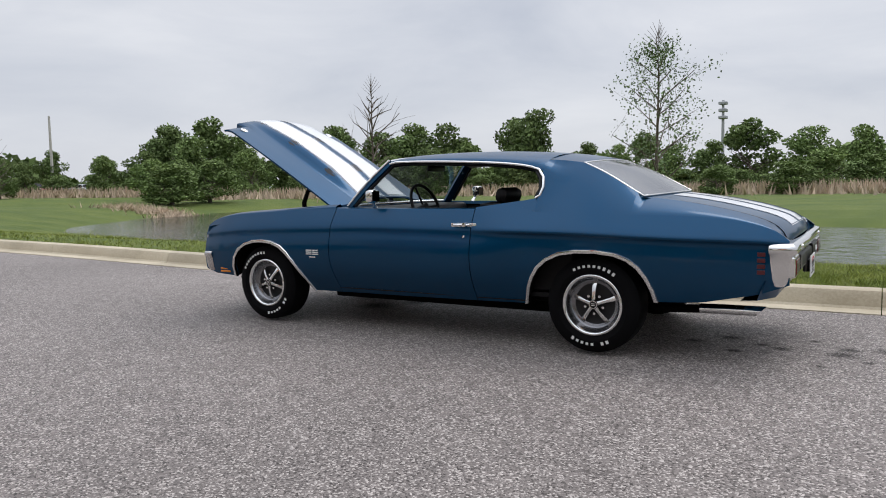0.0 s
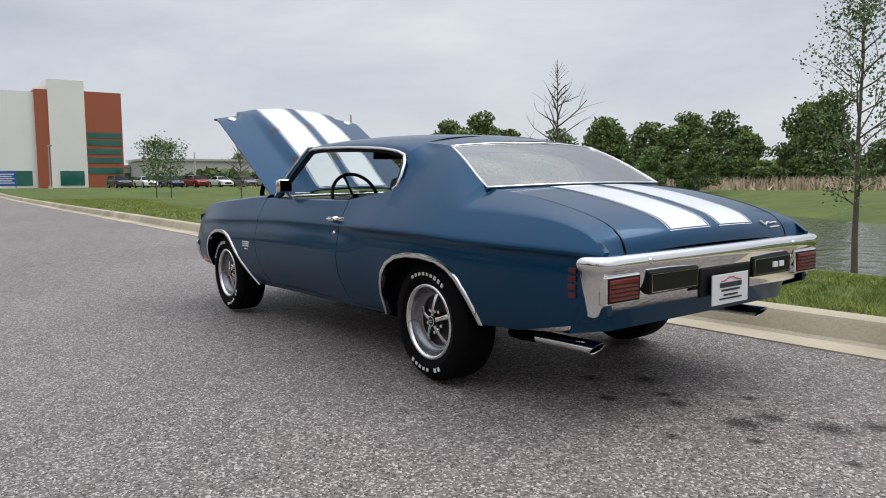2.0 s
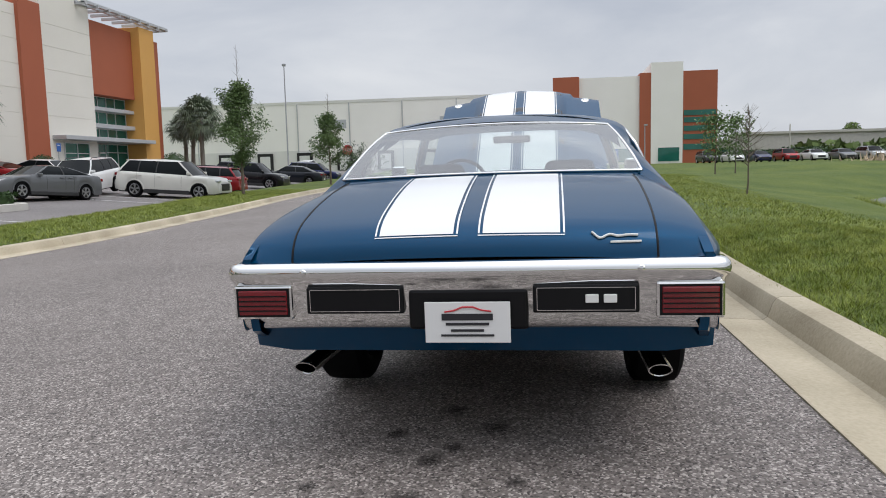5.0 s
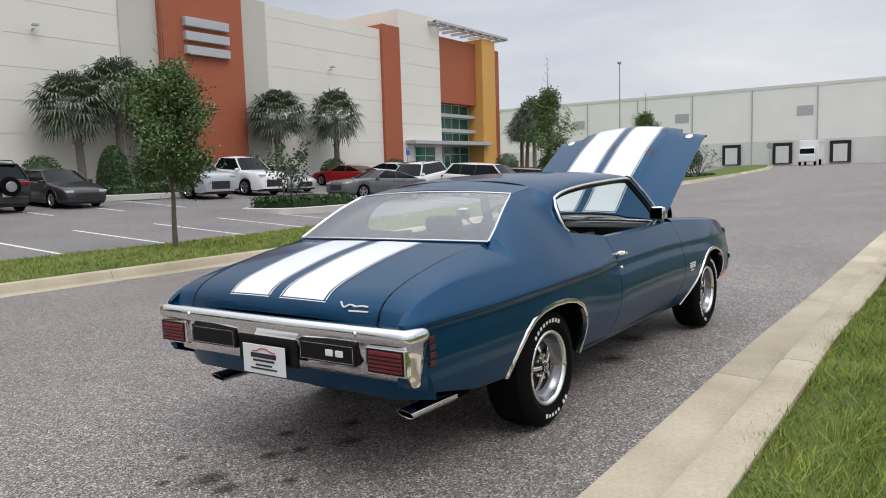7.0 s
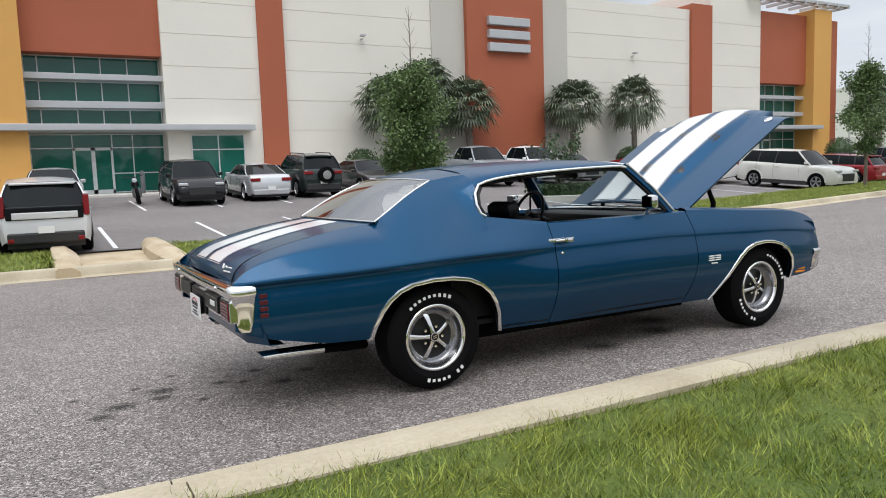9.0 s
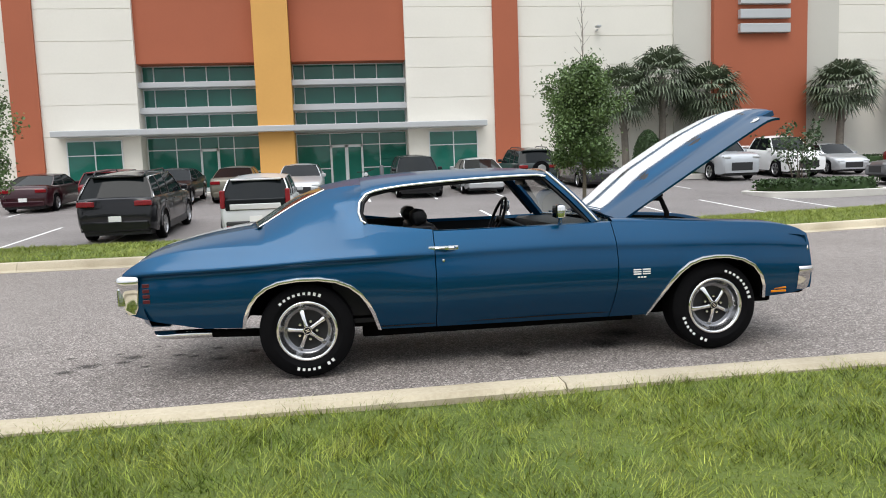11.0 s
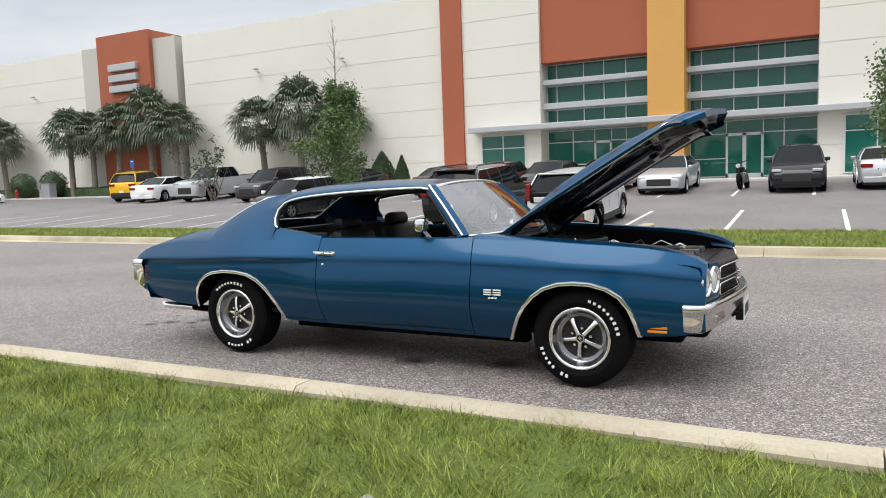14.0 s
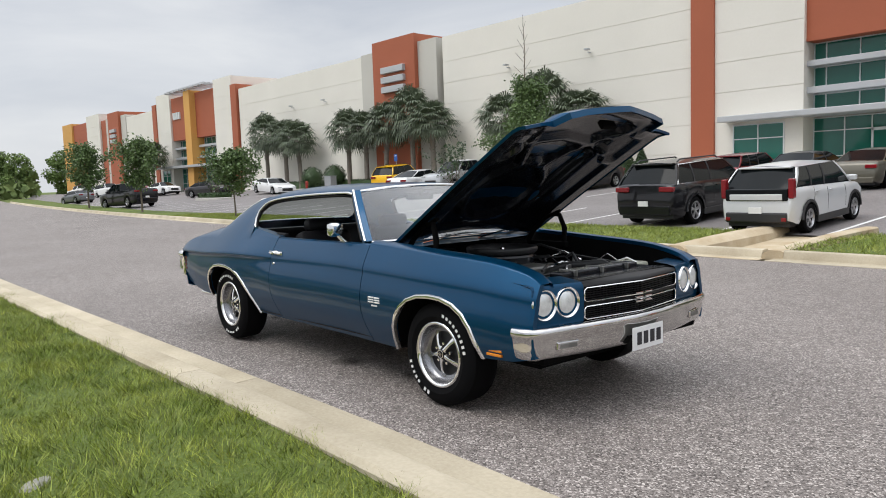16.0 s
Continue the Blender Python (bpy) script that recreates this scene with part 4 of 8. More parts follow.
    for bx in (0.826, 0.892):
        bm = bmesh.new()
        for z in (0.604, 0.619, 0.634):
            box(bm, bx - 0.027, bx + 0.027, min(s * (y - 0.004), s * (y + 0.007)), max(s * (y - 0.004), s * (y + 0.007)), z - 0.004, z + 0.004, 0.001)
        part("badge_shape", bm, LETTER, fender, "bright ribbed badge shape")
    for bx in (0.838, 0.86, 0.882):
        bm = bmesh.new()
        box(bm, bx - 0.008, bx + 0.008, min(s * (y - 0.006), s * (y + 0.003)), max(s * (y - 0.006), s * (y + 0.003)), 0.576, 0.586, 0.002)
        part("badge_bar", bm, LETTER, fender, "small bright badge bar")
    # window surround and drip rail
    bm = bmesh.new()
    rail = [(x, s * (roof_edge(x)[0] + 0.004), roof_edge(x)[1] - 0.008) for x in spread(-0.99, 0.27, 0.06)]
    rail = [(-1.0, s * 0.768, 1.026), (-1.03, s * 0.758, 1.045), (-1.045, s * 0.738, 1.10), (-1.035, s * 0.708, 1.165)] + rail
    tube(bm, rail, 0.010, 8)
    part("window_trim", bm, CHROME, car, "bright window surround", smooth=60)
    bm = bmesh.new()
    tube(bm, [(-1.0, s * 0.76, 1.03), (-1.025, s * 0.735, 1.09), (-1.01, s * 0.70, 1.16)] + [(x, s * (roof_edge(x)[0] - 0.012), roof_edge(x)[1] - 0.026) for x in spread(-0.96, 0.25, 0.1)] + [(0.40, s * 0.70, 1.12), (0.53, s * 0.755, 0.975)], 0.013, 6)
    part("window_seal", bm, TRIM_BLACK, car, "black rubber seal", smooth=60)
    # windshield pillar
    bm = bmesh.new()
    a, b = Vector((0.27, s * 0.632, 1.308)), Vector((0.585, s * 0.765, 0.962))
    rows = []
    for k in range(7):
        p = a.lerp(b, k / 6) + Vector((0.012 * math.sin(k / 6 * math.pi), s * 0.012 * math.sin(k / 6 * math.pi), 0))
        rows.append([p + Vector((-0.024, s * -0.016, -0.016)), p + Vector((-0.022, s * 0.006, -0.006)), p + Vector((0.008, s * 0.006, 0.012)), p + Vector((0.040, s * -0.030, 0.018)), p + Vector((0.030, s * -0.045, -0.01))])
    patch(bm, rows, close=True)
    pil = part("windshield_pillar", bm, PAINT, car, smooth=50)
    bm = bmesh.new()
    tube(bm, [a.lerp(b, k / 6) + Vector((0.012 * math.sin(k / 6 * math.pi) + 0.006, s * (0.012 * math.sin(k / 6 * math.pi) + 0.007), 0.014)) for k in range(7)], 0.009, 8)
    part("pillar_trim", bm, CHROME, pil, "bright pillar trim", smooth=60)
    # mirror
    bm = bmesh.new()
    box(bm, 0.275, 0.345, min(s * 0.775, s * 0.885), max(s * 0.775, s * 0.885), 1.004, 1.100, 0.024)
    tube(bm, [(0.33, s * 0.765, 0.955), (0.325, s * 0.79, 0.985), (0.315, s * 0.82, 1.02)], [0.02, 0.014, 0.014], 8)
    mir = part("door_mirror", bm, CHROME, car, "chrome door mirror", smooth=45)
    part("mirror_glass", boxes((0.272, 0.276, min(s * 0.787, s * 0.873), max(s * 0.787, s * 0.873), 1.014, 1.090), bevel=0.001), MIRROR_DARK, mir)

# roof skin
bm = bmesh.new()
rows = []
for x in spread(-1.02, 0.29, 0.06):
    yr = roof_edge(x)[0]
    ys = [yr * math.cos(k / 10 * math.pi / 2) for k in range(10)] + [0]
    half = [(x + 0.035 * (1 - (y / yr) ** 2) * max(0, (x - 0.0) / 0.29), y, roof_z(x, y)) for y in ys]
    rows.append(half + [(a, -b, c) for a, b, c in half[-2::-1]])
patch(bm, rows)
rows = []
for x in spread(-1.27, -1.02, 0.05):
    half = [(x - 0.045 * (1 - (y / 0.553) ** 2) * max(0, (-1.02 - x) / 0.25), y, roof_z(x - 0.0001, y)) for y in [0.553 * k / 8 for k in range(8, -1, -1)]]
    rows.append(half + [(a, -b, c) for a, b, c in half[-2::-1]])
patch(bm, rows)
part("roof", bm, PAINT, car, smooth=50)
bm = bmesh.new()
patch(bm, [[(x, y, roof_z(x, y) - 0.03 - 0.02 * (abs(y) > 0.55)) for y in [0.62 - 0.155 * k for k in range(9)]] for x in spread(-1.2, 0.26, 0.12)])
part("headliner", bm, VINYL, car, smooth=50)

# rear window and its trim
def back_glass(v, y):
    """A point of the rear window: v 0 at the bottom, 1 at the top; y from -1 to 1."""
    x = -1.70 + 0.43 * v
    yb, zb = back_edge(x)
    bow = 1 - y * y
    return (x - bow * (0.075 - 0.03 * v), y * yb, zb - 0.004 * (1 - v) + bow * (0.010 + 0.012 * v + 0.05 * v * (1 - v)))


bm = bmesh.new()
patch(bm, [[back_glass(v / 8, y / 8) for y in range(-8, 9)] for v in range(9)])
bg = part("rear_window", bm, CAR_GLASS, car, "curved rear glass", smooth=60)
bg.visible_shadow = False
bm = bmesh.new()
ring = [back_glass(0, y / 8) for y in range(-8, 9)] + [back_glass(v / 8, 1) for v in range(1, 8)] + [back_glass(1, y / 8) for y in range(8, -9, -1)] + [back_glass(v / 8, -1) for v in range(7, 0, -1)]
tube(bm, ring + [ring[0]], 0.0065, 8, cap=False)
part("rear_window_trim", bm, CHROME, car, "bright window trim", smooth=60)

# windshield
def wind_glass(v, y):
    a, b = Vector((0.295, 0.60, 1.312)), Vector((0.612, 0.735, 0.968))
    p = b.lerp(a, v)
    bow = 1 - abs(y) ** 2.2
    return (p.x + bow * (0.17 - 0.12 * v) + 0.02 * math.sin(v * math.pi), y * p.y, p.z + bow * (0.005 + 0.03 * v))


bm = bmesh.new()
patch(bm, [[wind_glass(v / 8, y / 8) for y in range(-8, 9)] for v in range(9)])
ws = part("windshield", bm, CAR_GLASS, car, "curved windshield glass", smooth=60)
ws.visible_shadow = False
bm = bmesh.new()
tube(bm, [wind_glass(1, y / 8) for y in range(-8, 9)], 0.012, 8)
tube(bm, [wind_glass(0, y / 8) for y in range(-8, 9)], 0.012, 8)
part("windshield_trim", bm, CHROME, car, "bright windshield trim", smooth=60)
bm = bmesh.new()
tube(bm, [(0.30, 0.0, 1.30), (0.26, 0.0, 1.275)], 0.008, 8)
box(bm, 0.235, 0.262, -0.13, 0.13, 1.235, 1.285, 0.012)
part("interior_mirror", bm, TRIM_BLACK, car, smooth=40)
# cowl panel with wipers
bm = bmesh.new()
patch(bm, [[(0.60 + 0.18 * (1 - (abs(y) / 0.74) ** 2.2) + d, y, 0.957 - 0.016 * abs(y) - 0.10 * d) for d in (0.0, 0.06, 0.13)] for y in [0.74 * k / 8 for k in range(-8, 9)]])
part("cowl_panel", bm, PAINT, car, smooth=50)
for y0, y1 in ((0.1, 0.55), (-0.42, 0.05)):
    bm = bmesh.new()
    tube(bm, [(0.84, y0 - 0.05, 0.955), (0.80, (y0 + y1) / 2, 0.985), (0.73, y1, 0.995)], 0.006, 6)
    part("wiper", bm, CHROME, car, smooth=50)

# boot lid and its stripes
bm = bmesh.new()
xs = [-2.532, -2.53, -2.525, -2.515, -2.50, -2.475, -2.44, -2.39] + spread(-2.32, -1.80, 0.07)


def lid_x(x, y):
    """The lid's front edge follows the glass, its back edge stands fullest in the middle."""
    f = max(0.0, (x + 2.0) / 0.26)
    return x - 0.03 * max(0, min(1, (-2.3 - x) / 0.2)) * (1 - (y / 0.66) ** 2) + f * (0.055 - 0.06 * (1 - (y / 0.66) ** 2))


ys = [0.618 * k / 12 for k in range(-12, 13)]
vs = patch(bm, [[(lid_x(x, y), y, deck_z(x, y)) for y in ys] for x in xs])
lid = part("boot_lid", bm, PAINT, car, smooth=50)
for s in (1, -1):
    part("lid_gap", tube(bmesh.new(), [(lid_x(x, s * 0.622), s * 0.622, deck_z(x, 0.622) - 0.001) for x in xs], 0.004, 6), TRIM_BLACK, car, smooth=60)


def stripes(zf, xf, x0, x1, n, owner, y0, y1, lift, gap=0.010, thin=0.006):
    """A white stripe between two thin pinstripes, laid on a surface."""
    for s in (1, -1):
        bm = bmesh.new()
        xs = [x0 + (x1 - x0) * k / n for k in range(n + 1)]
        grid = [[(xf(x, s * (y0 + (y1 - y0) * j / 6)), s * (y0 + (y1 - y0) * j / 6), zf(x, s * (y0 + (y1 - y0) * j / 6)) + lift) for j in range(7)] for x in xs]
        patch(bm, grid)
        part("stripe", bm, STRIPE, owner, "white painted stripe", smooth=50)
        if gap:
            bm = bmesh.new()
            for a, b in ((y0 - 0.016, y0 - 0.010), (y1 + 0.010, y1 + 0.016)):
                patch(bm, [[(xf(x, s * a), s * a, zf(x, s * a) + lift), (xf(x, s * b), s * b, zf(x, s * b) + lift)] for x in xs])
            patch(bm, [[(xf(xe, s * y), s * y, zf(xe, s * y) + lift) for xe in (xs[0] - gap, xs[0] - gap - thin)] for y in [y0 - 0.016 + (y1 - y0 + 0.032) * j / 6 for j in range(7)]])
            part("pinstripe", bm, STRIPE, owner, "thin white pinstripe", smooth=50)


stripes(deck_z, lid_x, -2.500, -1.802, 30, lid, 0.050, 0.308, 0.003, 0.004, 0.0025)
bm = bmesh.new()
revolve(bm, [(0.0, 0.014), (0.012, 0.013), (0.020, 0.008), (0.022, 0.0), (0.022, -0.01)], 16, "x", (0, 0, 0))
bmesh.ops.transform(bm, matrix=Matrix.Translation((-2.515, 0, 0.822)) @ Matrix.Rotation(radians(180), 4, "Z") @ Matrix.Rotation(radians(-25), 4, "Y"), verts=bm.verts)
part("boot_lock", bm, CHROME, lid, smooth=50)
# script badge on the lid as a plain bright flourish
bm = bmesh.new()


def on_lid(y, z):
    """The lid's back slope at a given height."""
    x = -2.53
    while deck_z(x, y) < z:
        x += 0.001
    return Vector((lid_x(x, y) - 0.005, y, z + 0.002))


tube(bm, [on_lid(-0.41 - 0.15 * k / 28, 0.826 + 0.012 * math.exp(-k / 9) * math.cos(k * 0.55)) for k in range(29)], 0.0045, 6)
tube(bm, [on_lid(-0.47 - 0.10 * k / 4, 0.806) for k in range(5)], 0.004, 6)
part("lid_badge", bm, LETTER, lid, "bright flourish badge", smooth=60)
# glass-side deck filler
bm = bmesh.new()
patch(bm, [[(back_glass(0, y / 8)[0] + 0.01, back_glass(0, y / 8)[1], back_glass(0, y / 8)[2] - 0.004), (lid_x(-1.80, y / 8 * 0.618) - 0.004, y / 8 * 0.626, deck_z(-1.80, y / 8 * 0.622) - 0.004)] for y in range(-8, 9)])
part("deck_filler_panel", bm, PAINT, car, smooth=50)

# ---- bumpers, lamps, hood, wheels, cabin and engine of the car ----
def loft_bumper(path, prof, tuck=-1.0):
    """A bumper bar: profile (height, outward) along a half path (x, y), mirrored."""
    full = [(x, y) for x, y in path] + [(x, -y) for x, y in path[-2::-1]]
    bm = bmesh.new()
    rows = []
    for i, (x, y) in enumerate(full):
        a, b = Vector(full[max(i - 1, 0)]), Vector(full[min(i + 1, len(full) - 1)])
        d = (b - a).normalized()
        nrm = Vector((d.y, -d.x))
        if nrm.dot(Vector((x - path[-1][0] * 0.75, y))) < 0:
            nrm = -nrm
        rows.append([(x + nrm.x * o, y + nrm.y * max(o, tuck), z) for z, o in prof])
    vs = patch(bm, rows)
    bm.faces.new(vs[0])
    bm.faces.new(vs[-1][::-1])
    return bm


REAR_PATH = [(-2.462, 0.834), (-2.475, 0.839), (-2.50, 0.842), (-2.55, 0.841), (-2.584, 0.833), (-2.601, 0.814), (-2.605, 0.775), (-2.606, 0.6), (-2.606, 0.4), (-2.61, 0.2), (-2.61, 0.0)]
rb = part("rear_bumper", loft_bumper(REAR_PATH, [(0.756, -0.075), (0.760, -0.030), (0.755, -0.010), (0.742, 0.002), (0.722, 0.006), (0.703, 0.0), (0.694, -0.010), (0.64, -0.020), (0.58, -0.036), (0.548, -0.050), (0.530, -0.065), (0.518, -0.085), (0.513, -0.115)], -0.03), CHROME, car, "bright chrome rear bumper", smooth=50)
bm = bmesh.new()
patch(bm, [[(lerp([(-0.85, -2.44), (-0.7, -2.52), (0.7, -2.52), (0.85, -2.44)], y) + (0.545 - z) * 0.35, y * 0.965, z) for z in (0.545, 0.48, 0.43)] + [(-2.3, y * 0.9, 0.415)] for y in [-0.85 + 0.17 * k for k in range(11)]])
part("rear_valance", bm, PAINT, car, smooth=45)
for s in (1, -1):
    x = -2.587
    lamp = part("tail_lamp", boxes((x - 0.012, x + 0.03, min(s * 0.607, s * 0.818), max(s * 0.607, s * 0.818), 0.566, 0.684), bevel=0.008), CHROME, rb, "tail lamp in a chrome bezel")
    part("lamp_well", boxes((x - 0.014, x, min(s * 0.617, s * 0.808), max(s * 0.617, s * 0.808), 0.575, 0.675)), TRIM_BLACK, lamp)
    part("lens", boxes((x - 0.018, x - 0.004, min(s * 0.625, s * 0.800), max(s * 0.625, s * 0.800), 0.582, 0.668), bevel=0.004), RED_LENS, lamp)
    bm = bmesh.new()
    for k in range(4):
        box(bm, x - 0.021, x - 0.012, min(s * 0.627, s * 0.798), max(s * 0.627, s * 0.798), 0.596 + 0.0168 * k, 0.600 + 0.0168 * k)
    part("lens_bar", bm, TRIM_BLACK, lamp)
    bp = part("black_insert", boxes((x - 0.016, x + 0.02, min(s * 0.215, s * 0.555), max(s * 0.215, s * 0.555), 0.585, 0.677), bevel=0.006), TRIM_BLACK, rb, "black bumper insert")
    bm = bmesh.new()
    for a, b, c, d in ((0.228, 0.542, 0.593, 0.595), (0.228, 0.542, 0.667, 0.669), (0.228, 0.230, 0.593, 0.669), (0.540, 0.542, 0.593, 0.669)):
        box(bm, x - 0.0185, x - 0.015, min(s * a, s * b), max(s * a, s * b), c, d)
    part("insert_line", bm, CHROME, bp)
    bm = bmesh.new()
    revolve(bm, [(0.0, -0.012), (0.010, -0.010), (0.014, 0.0)], 14, "x", (-2.607, s * 0.56, 0.728))
    part("bumper_bolt", bm, CHROME, rb, smooth=50)
    # exhaust tips
    bm = bmesh.new()
    for r, m in ((0.034, 0),):
        rows = []
        for (px, pz, cut) in ((-2.05, 0.335, 0), (-2.2, 0.338, 0), (-2.40, 0.340, 1)):
            rows.append([(px - cut * 0.03 * math.cos(k * math.tau / 18), s * 0.645 + 0.042 * math.sin(k * math.tau / 18), pz + 0.030 * math.cos(k * math.tau / 18)) for k in range(18)])
        patch(bm, rows, close=True)
        patch(bm, [rows[-1], [(q[0] + 0.002, s * 0.645 + (q[1] - s * 0.645) * 0.88, 0.34 + (q[2] - 0.34) * 0.86) for q in rows[-1]], [(q[0] + 0.12, s * 0.645 + (q[1] - s * 0.645) * 0.86, 0.34 + (q[2] - 0.34) * 0.84) for q in rows[-1]]], close=True)
    tip = part("exhaust_tip", bm, CHROME, car, "chrome exhaust tip", smooth=60)
    bm = bmesh.new()
    patch(bm, [[(px, s * 0.645 + 0.0365 * math.sin(k * math.tau / 16), 0.340 + 0.0255 * math.cos(k * math.tau / 16)) for k in range(16)] for px in (-2.372, -2.2)], close=True)
    bm.faces.new([bm.verts.new((-2.3, s * 0.645 + 0.036 * math.sin(k * math.tau / 16), 0.340 + 0.025 * math.cos(k * math.tau / 16))) for k in range(16)])
    part("exhaust_bore", bm, UNDER, tip)
    part("exhaust_pipe", tube(bmesh.new(), [(-2.15, s * 0.645, 0.337), (-1.9, s * 0.62, 0.32), (-1.75, s * 0.55, 0.30)], 0.028, 10), UNDER, car, smooth=60)
# bright shapes on the right-hand insert
for by in (-0.405, -0.463):
    part("insert_badge", boxes((-2.609, -2.599, by - 0.021, by + 0.021, 0.618, 0.646), bevel=0.003), LETTER, rb, "pale raised badge")
plate_r = part("rear_plate", boxes((-2.622, -2.616, -0.142, 0.142, 0.490, 0.627), bevel=0.002), PLATE_WHITE, car, "white dealer plate")
bm = bmesh.new()
for a, b, c, d in ((-0.085, 0.085, 0.566, 0.588), (-0.072, 0.072, 0.549, 0.558), (-0.055, 0.055, 0.528, 0.536), (-0.088, 0.088, 0.512, 0.519)):
    box(bm, -2.6245, -2.6215, a, b, c, d)
part("plate_print", bm, INK, plate_r, "dark printed bars")
bm = bmesh.new()
tube(bm, [(-2.623, 0.075, 0.594), (-2.623, 0.045, 0.598), (-2.623, 0.015, 0.610), (-2.623, -0.02, 0.610), (-2.623, -0.045, 0.600), (-2.623, -0.08, 0.595)], 0.003, 5)
part("plate_sketch", bm, RED_INK, plate_r, "red curved line")
part("plate_recess", boxes((-2.616, -2.58, -0.10, 0.10, 0.52, 0.60), (-2.599, -2.58, -0.2, 0.2, 0.53, 0.665), bevel=0.01), TRIM_BLACK, rb)

# front end
FRONT_PATH = [(2.045, 0.880), (2.09, 0.882), (2.145, 0.868), (2.183, 0.835), (2.205, 0.785), (2.225, 0.69), (2.262, 0.5), (2.292, 0.3), (2.312, 0.12), (2.316, 0.0)]
fb = part("front_bumper", loft_bumper(FRONT_PATH, [(0.570, -0.11), (0.588, -0.05), (0.589, -0.014), (0.582, -0.002), (0.562, 0.004), (0.546, 0.0), (0.534, -0.010), (0.49, -0.016), (0.445, -0.026), (0.425, -0.036), (0.414, -0.050), (0.408, -0.075)]), CHROME_WORN, car, "pitted chrome front bumper", smooth=50)
for s in (1, -1):
    m = Matrix.Translation((2.226, s * 0.63, 0.484)) @ Matrix.Rotation(radians(s * 10), 4, "Z")
    bm = bmesh.new()
    box(bm, -0.02, 0.004, -0.075, 0.075, -0.022, 0.022, 0.006, m)
    sig = part("bumper_slot", bm, CHROME_WORN, fb, "bright recess in the bumper")
    bm = bmesh.new()
    box(bm, -0.01, 0.006, -0.06, 0.06, -0.014, 0.014, 0.004, m)
    part("signal_lens", bm, ENGINE_GREY, sig)
bm = bmesh.new()
box(bm, 2.262, 2.312, -0.15, 0.11, 0.385, 0.45)
part("plate_bracket", bm, TRIM_BLACK, fb)
plate_f = part("front_plate", boxes((2.312, 2.318, -0.177, 0.128, 0.385, 0.517), bevel=0.002), PLATE_WHITE, car, "white novelty plate")
bm = bmesh.new()
for k in range(4):
    y = -0.135 + 0.064 * k
    box(bm, 2.3175, 2.3205, y, y + 0.042, 0.414, 0.486)
part("plate_print", bm, INK, plate_f, "dark printed bars")
part("front_valance", boxes((2.02, 2.17, -0.76, 0.76, 0.375, 0.46), bevel=0.03), UNDER, car)


def nose_x(y):
    return lerp([(0.0, 2.262), (0.47, 2.195), (0.845, 2.135)], abs(y))


# lamp panels: each with two headlamps
for s in (1, -1):
    bm = bmesh.new()
    ysn = [0.462 + (0.815 - 0.462) * k / 10 for k in range(11)]
    rows = []
    for y in ysn:
        x = nose_x(y)
        zt = lerp([(0.46, 0.800), (0.7, 0.806), (0.845, 0.80)], y)
        rows.append([(x - 0.16, s * y, zt + 0.02), (x - 0.06, s * y, zt + 0.01), (x - 0.012, s * y, zt), (x, s * y, zt - 0.02), (x + 0.004, s * y, 0.70), (x, s * y, 0.585), (x - 0.05, s * y, 0.575)])
    rows.append([(px, s * (side_y(px, pz) - 0.012), pz) for px, pz in ((2.05, 0.80), (2.09, 0.80), (2.115, 0.785), (2.125, 0.77), (2.128, 0.70), (2.125, 0.585), (2.1, 0.575))])
    patch(bm, rows)
    hp = part("lamp_panel", bm, PAINT, car, smooth=45)
    for y in (0.580, 0.738):
        x = nose_x(y) + 0.002
        ang = Matrix.Translation((x, s * y, 0.703)) @ Matrix.Rotation(radians(s * 9), 4, "Z")
        bm = bmesh.new()
        revolve(bm, [(0.083, -0.02), (0.085, 0.006), (0.081, 0.012), (0.075, 0.008), (0.067, -0.012)], 32, "x")
        bmesh.ops.transform(bm, matrix=ang, verts=bm.verts)
        hl = part("headlamp", bm, CHROME, car, "round headlamp in a chrome bezel", smooth=50)
        bm = bmesh.new()
        revolve(bm, [(0.068, -0.012), (0.066, -0.004), (0.05, 0.006), (0.03, 0.012), (0.001, 0.014)], 32, "x")
        bmesh.ops.transform(bm, matrix=ang, verts=bm.verts)
        part("lens", bm, LAMP_GLASS, hl, smooth=60)
# grille: two openings with a fine egg-crate, bright frames
gr = part("grille", boxes((2.10, 2.14, -0.47, 0.47, 0.575, 0.80)), TRIM_BLACK, car, "black grille with bright frames")
for s in (1, -1):
    for z0, z1 in ((0.690, 0.765), (0.592, 0.662)):
        bm = bmesh.new()
        for k in range(6):
            z = z0 + (z1 - z0) * (k + 0.5) / 6
            a, b = (nose_x(0.01) - 0.02, 0.005), (nose_x(0.455) - 0.02, 0.455)
            rows = [[(x, s * y, z - 0.002), (x + 0.008, s * y, z - 0.002), (x + 0.008, s * y, z + 0.002), (x, s * y, z + 0.002)] for x, y in (a, b)]
            patch(bm, rows, close=True)
        for k in range(18):
            y = 0.015 + 0.025 * k
            x = nose_x(y) - 0.022
            box(bm, x - 0.01, x + 0.004, min(s * y, s * (y + 0.003)), max(s * y, s * (y + 0.003)), z0, z1)
        part("grille_mesh", bm, TRIM_BLACK, gr)
        bm = bmesh.new()
        ring = [(nose_x(0) + 0.002, 0.0, z0), (nose_x(0.44) + 0.002, s * 0.44, z0), (nose_x(0.455) + 0.002, s * 0.455, z0 + 0.012), (nose_x(0.455) + 0.002, s * 0.455, z1 - 0.012), (nose_x(0.44) + 0.002, s * 0.44, z1), (nose_x(0) + 0.002, 0.0, z1)]
        tube(bm, ring, 0.0045, 6)
        part("grille_frame", bm, CHROME, gr, "bright frame", smooth=60)
bm = bmesh.new()
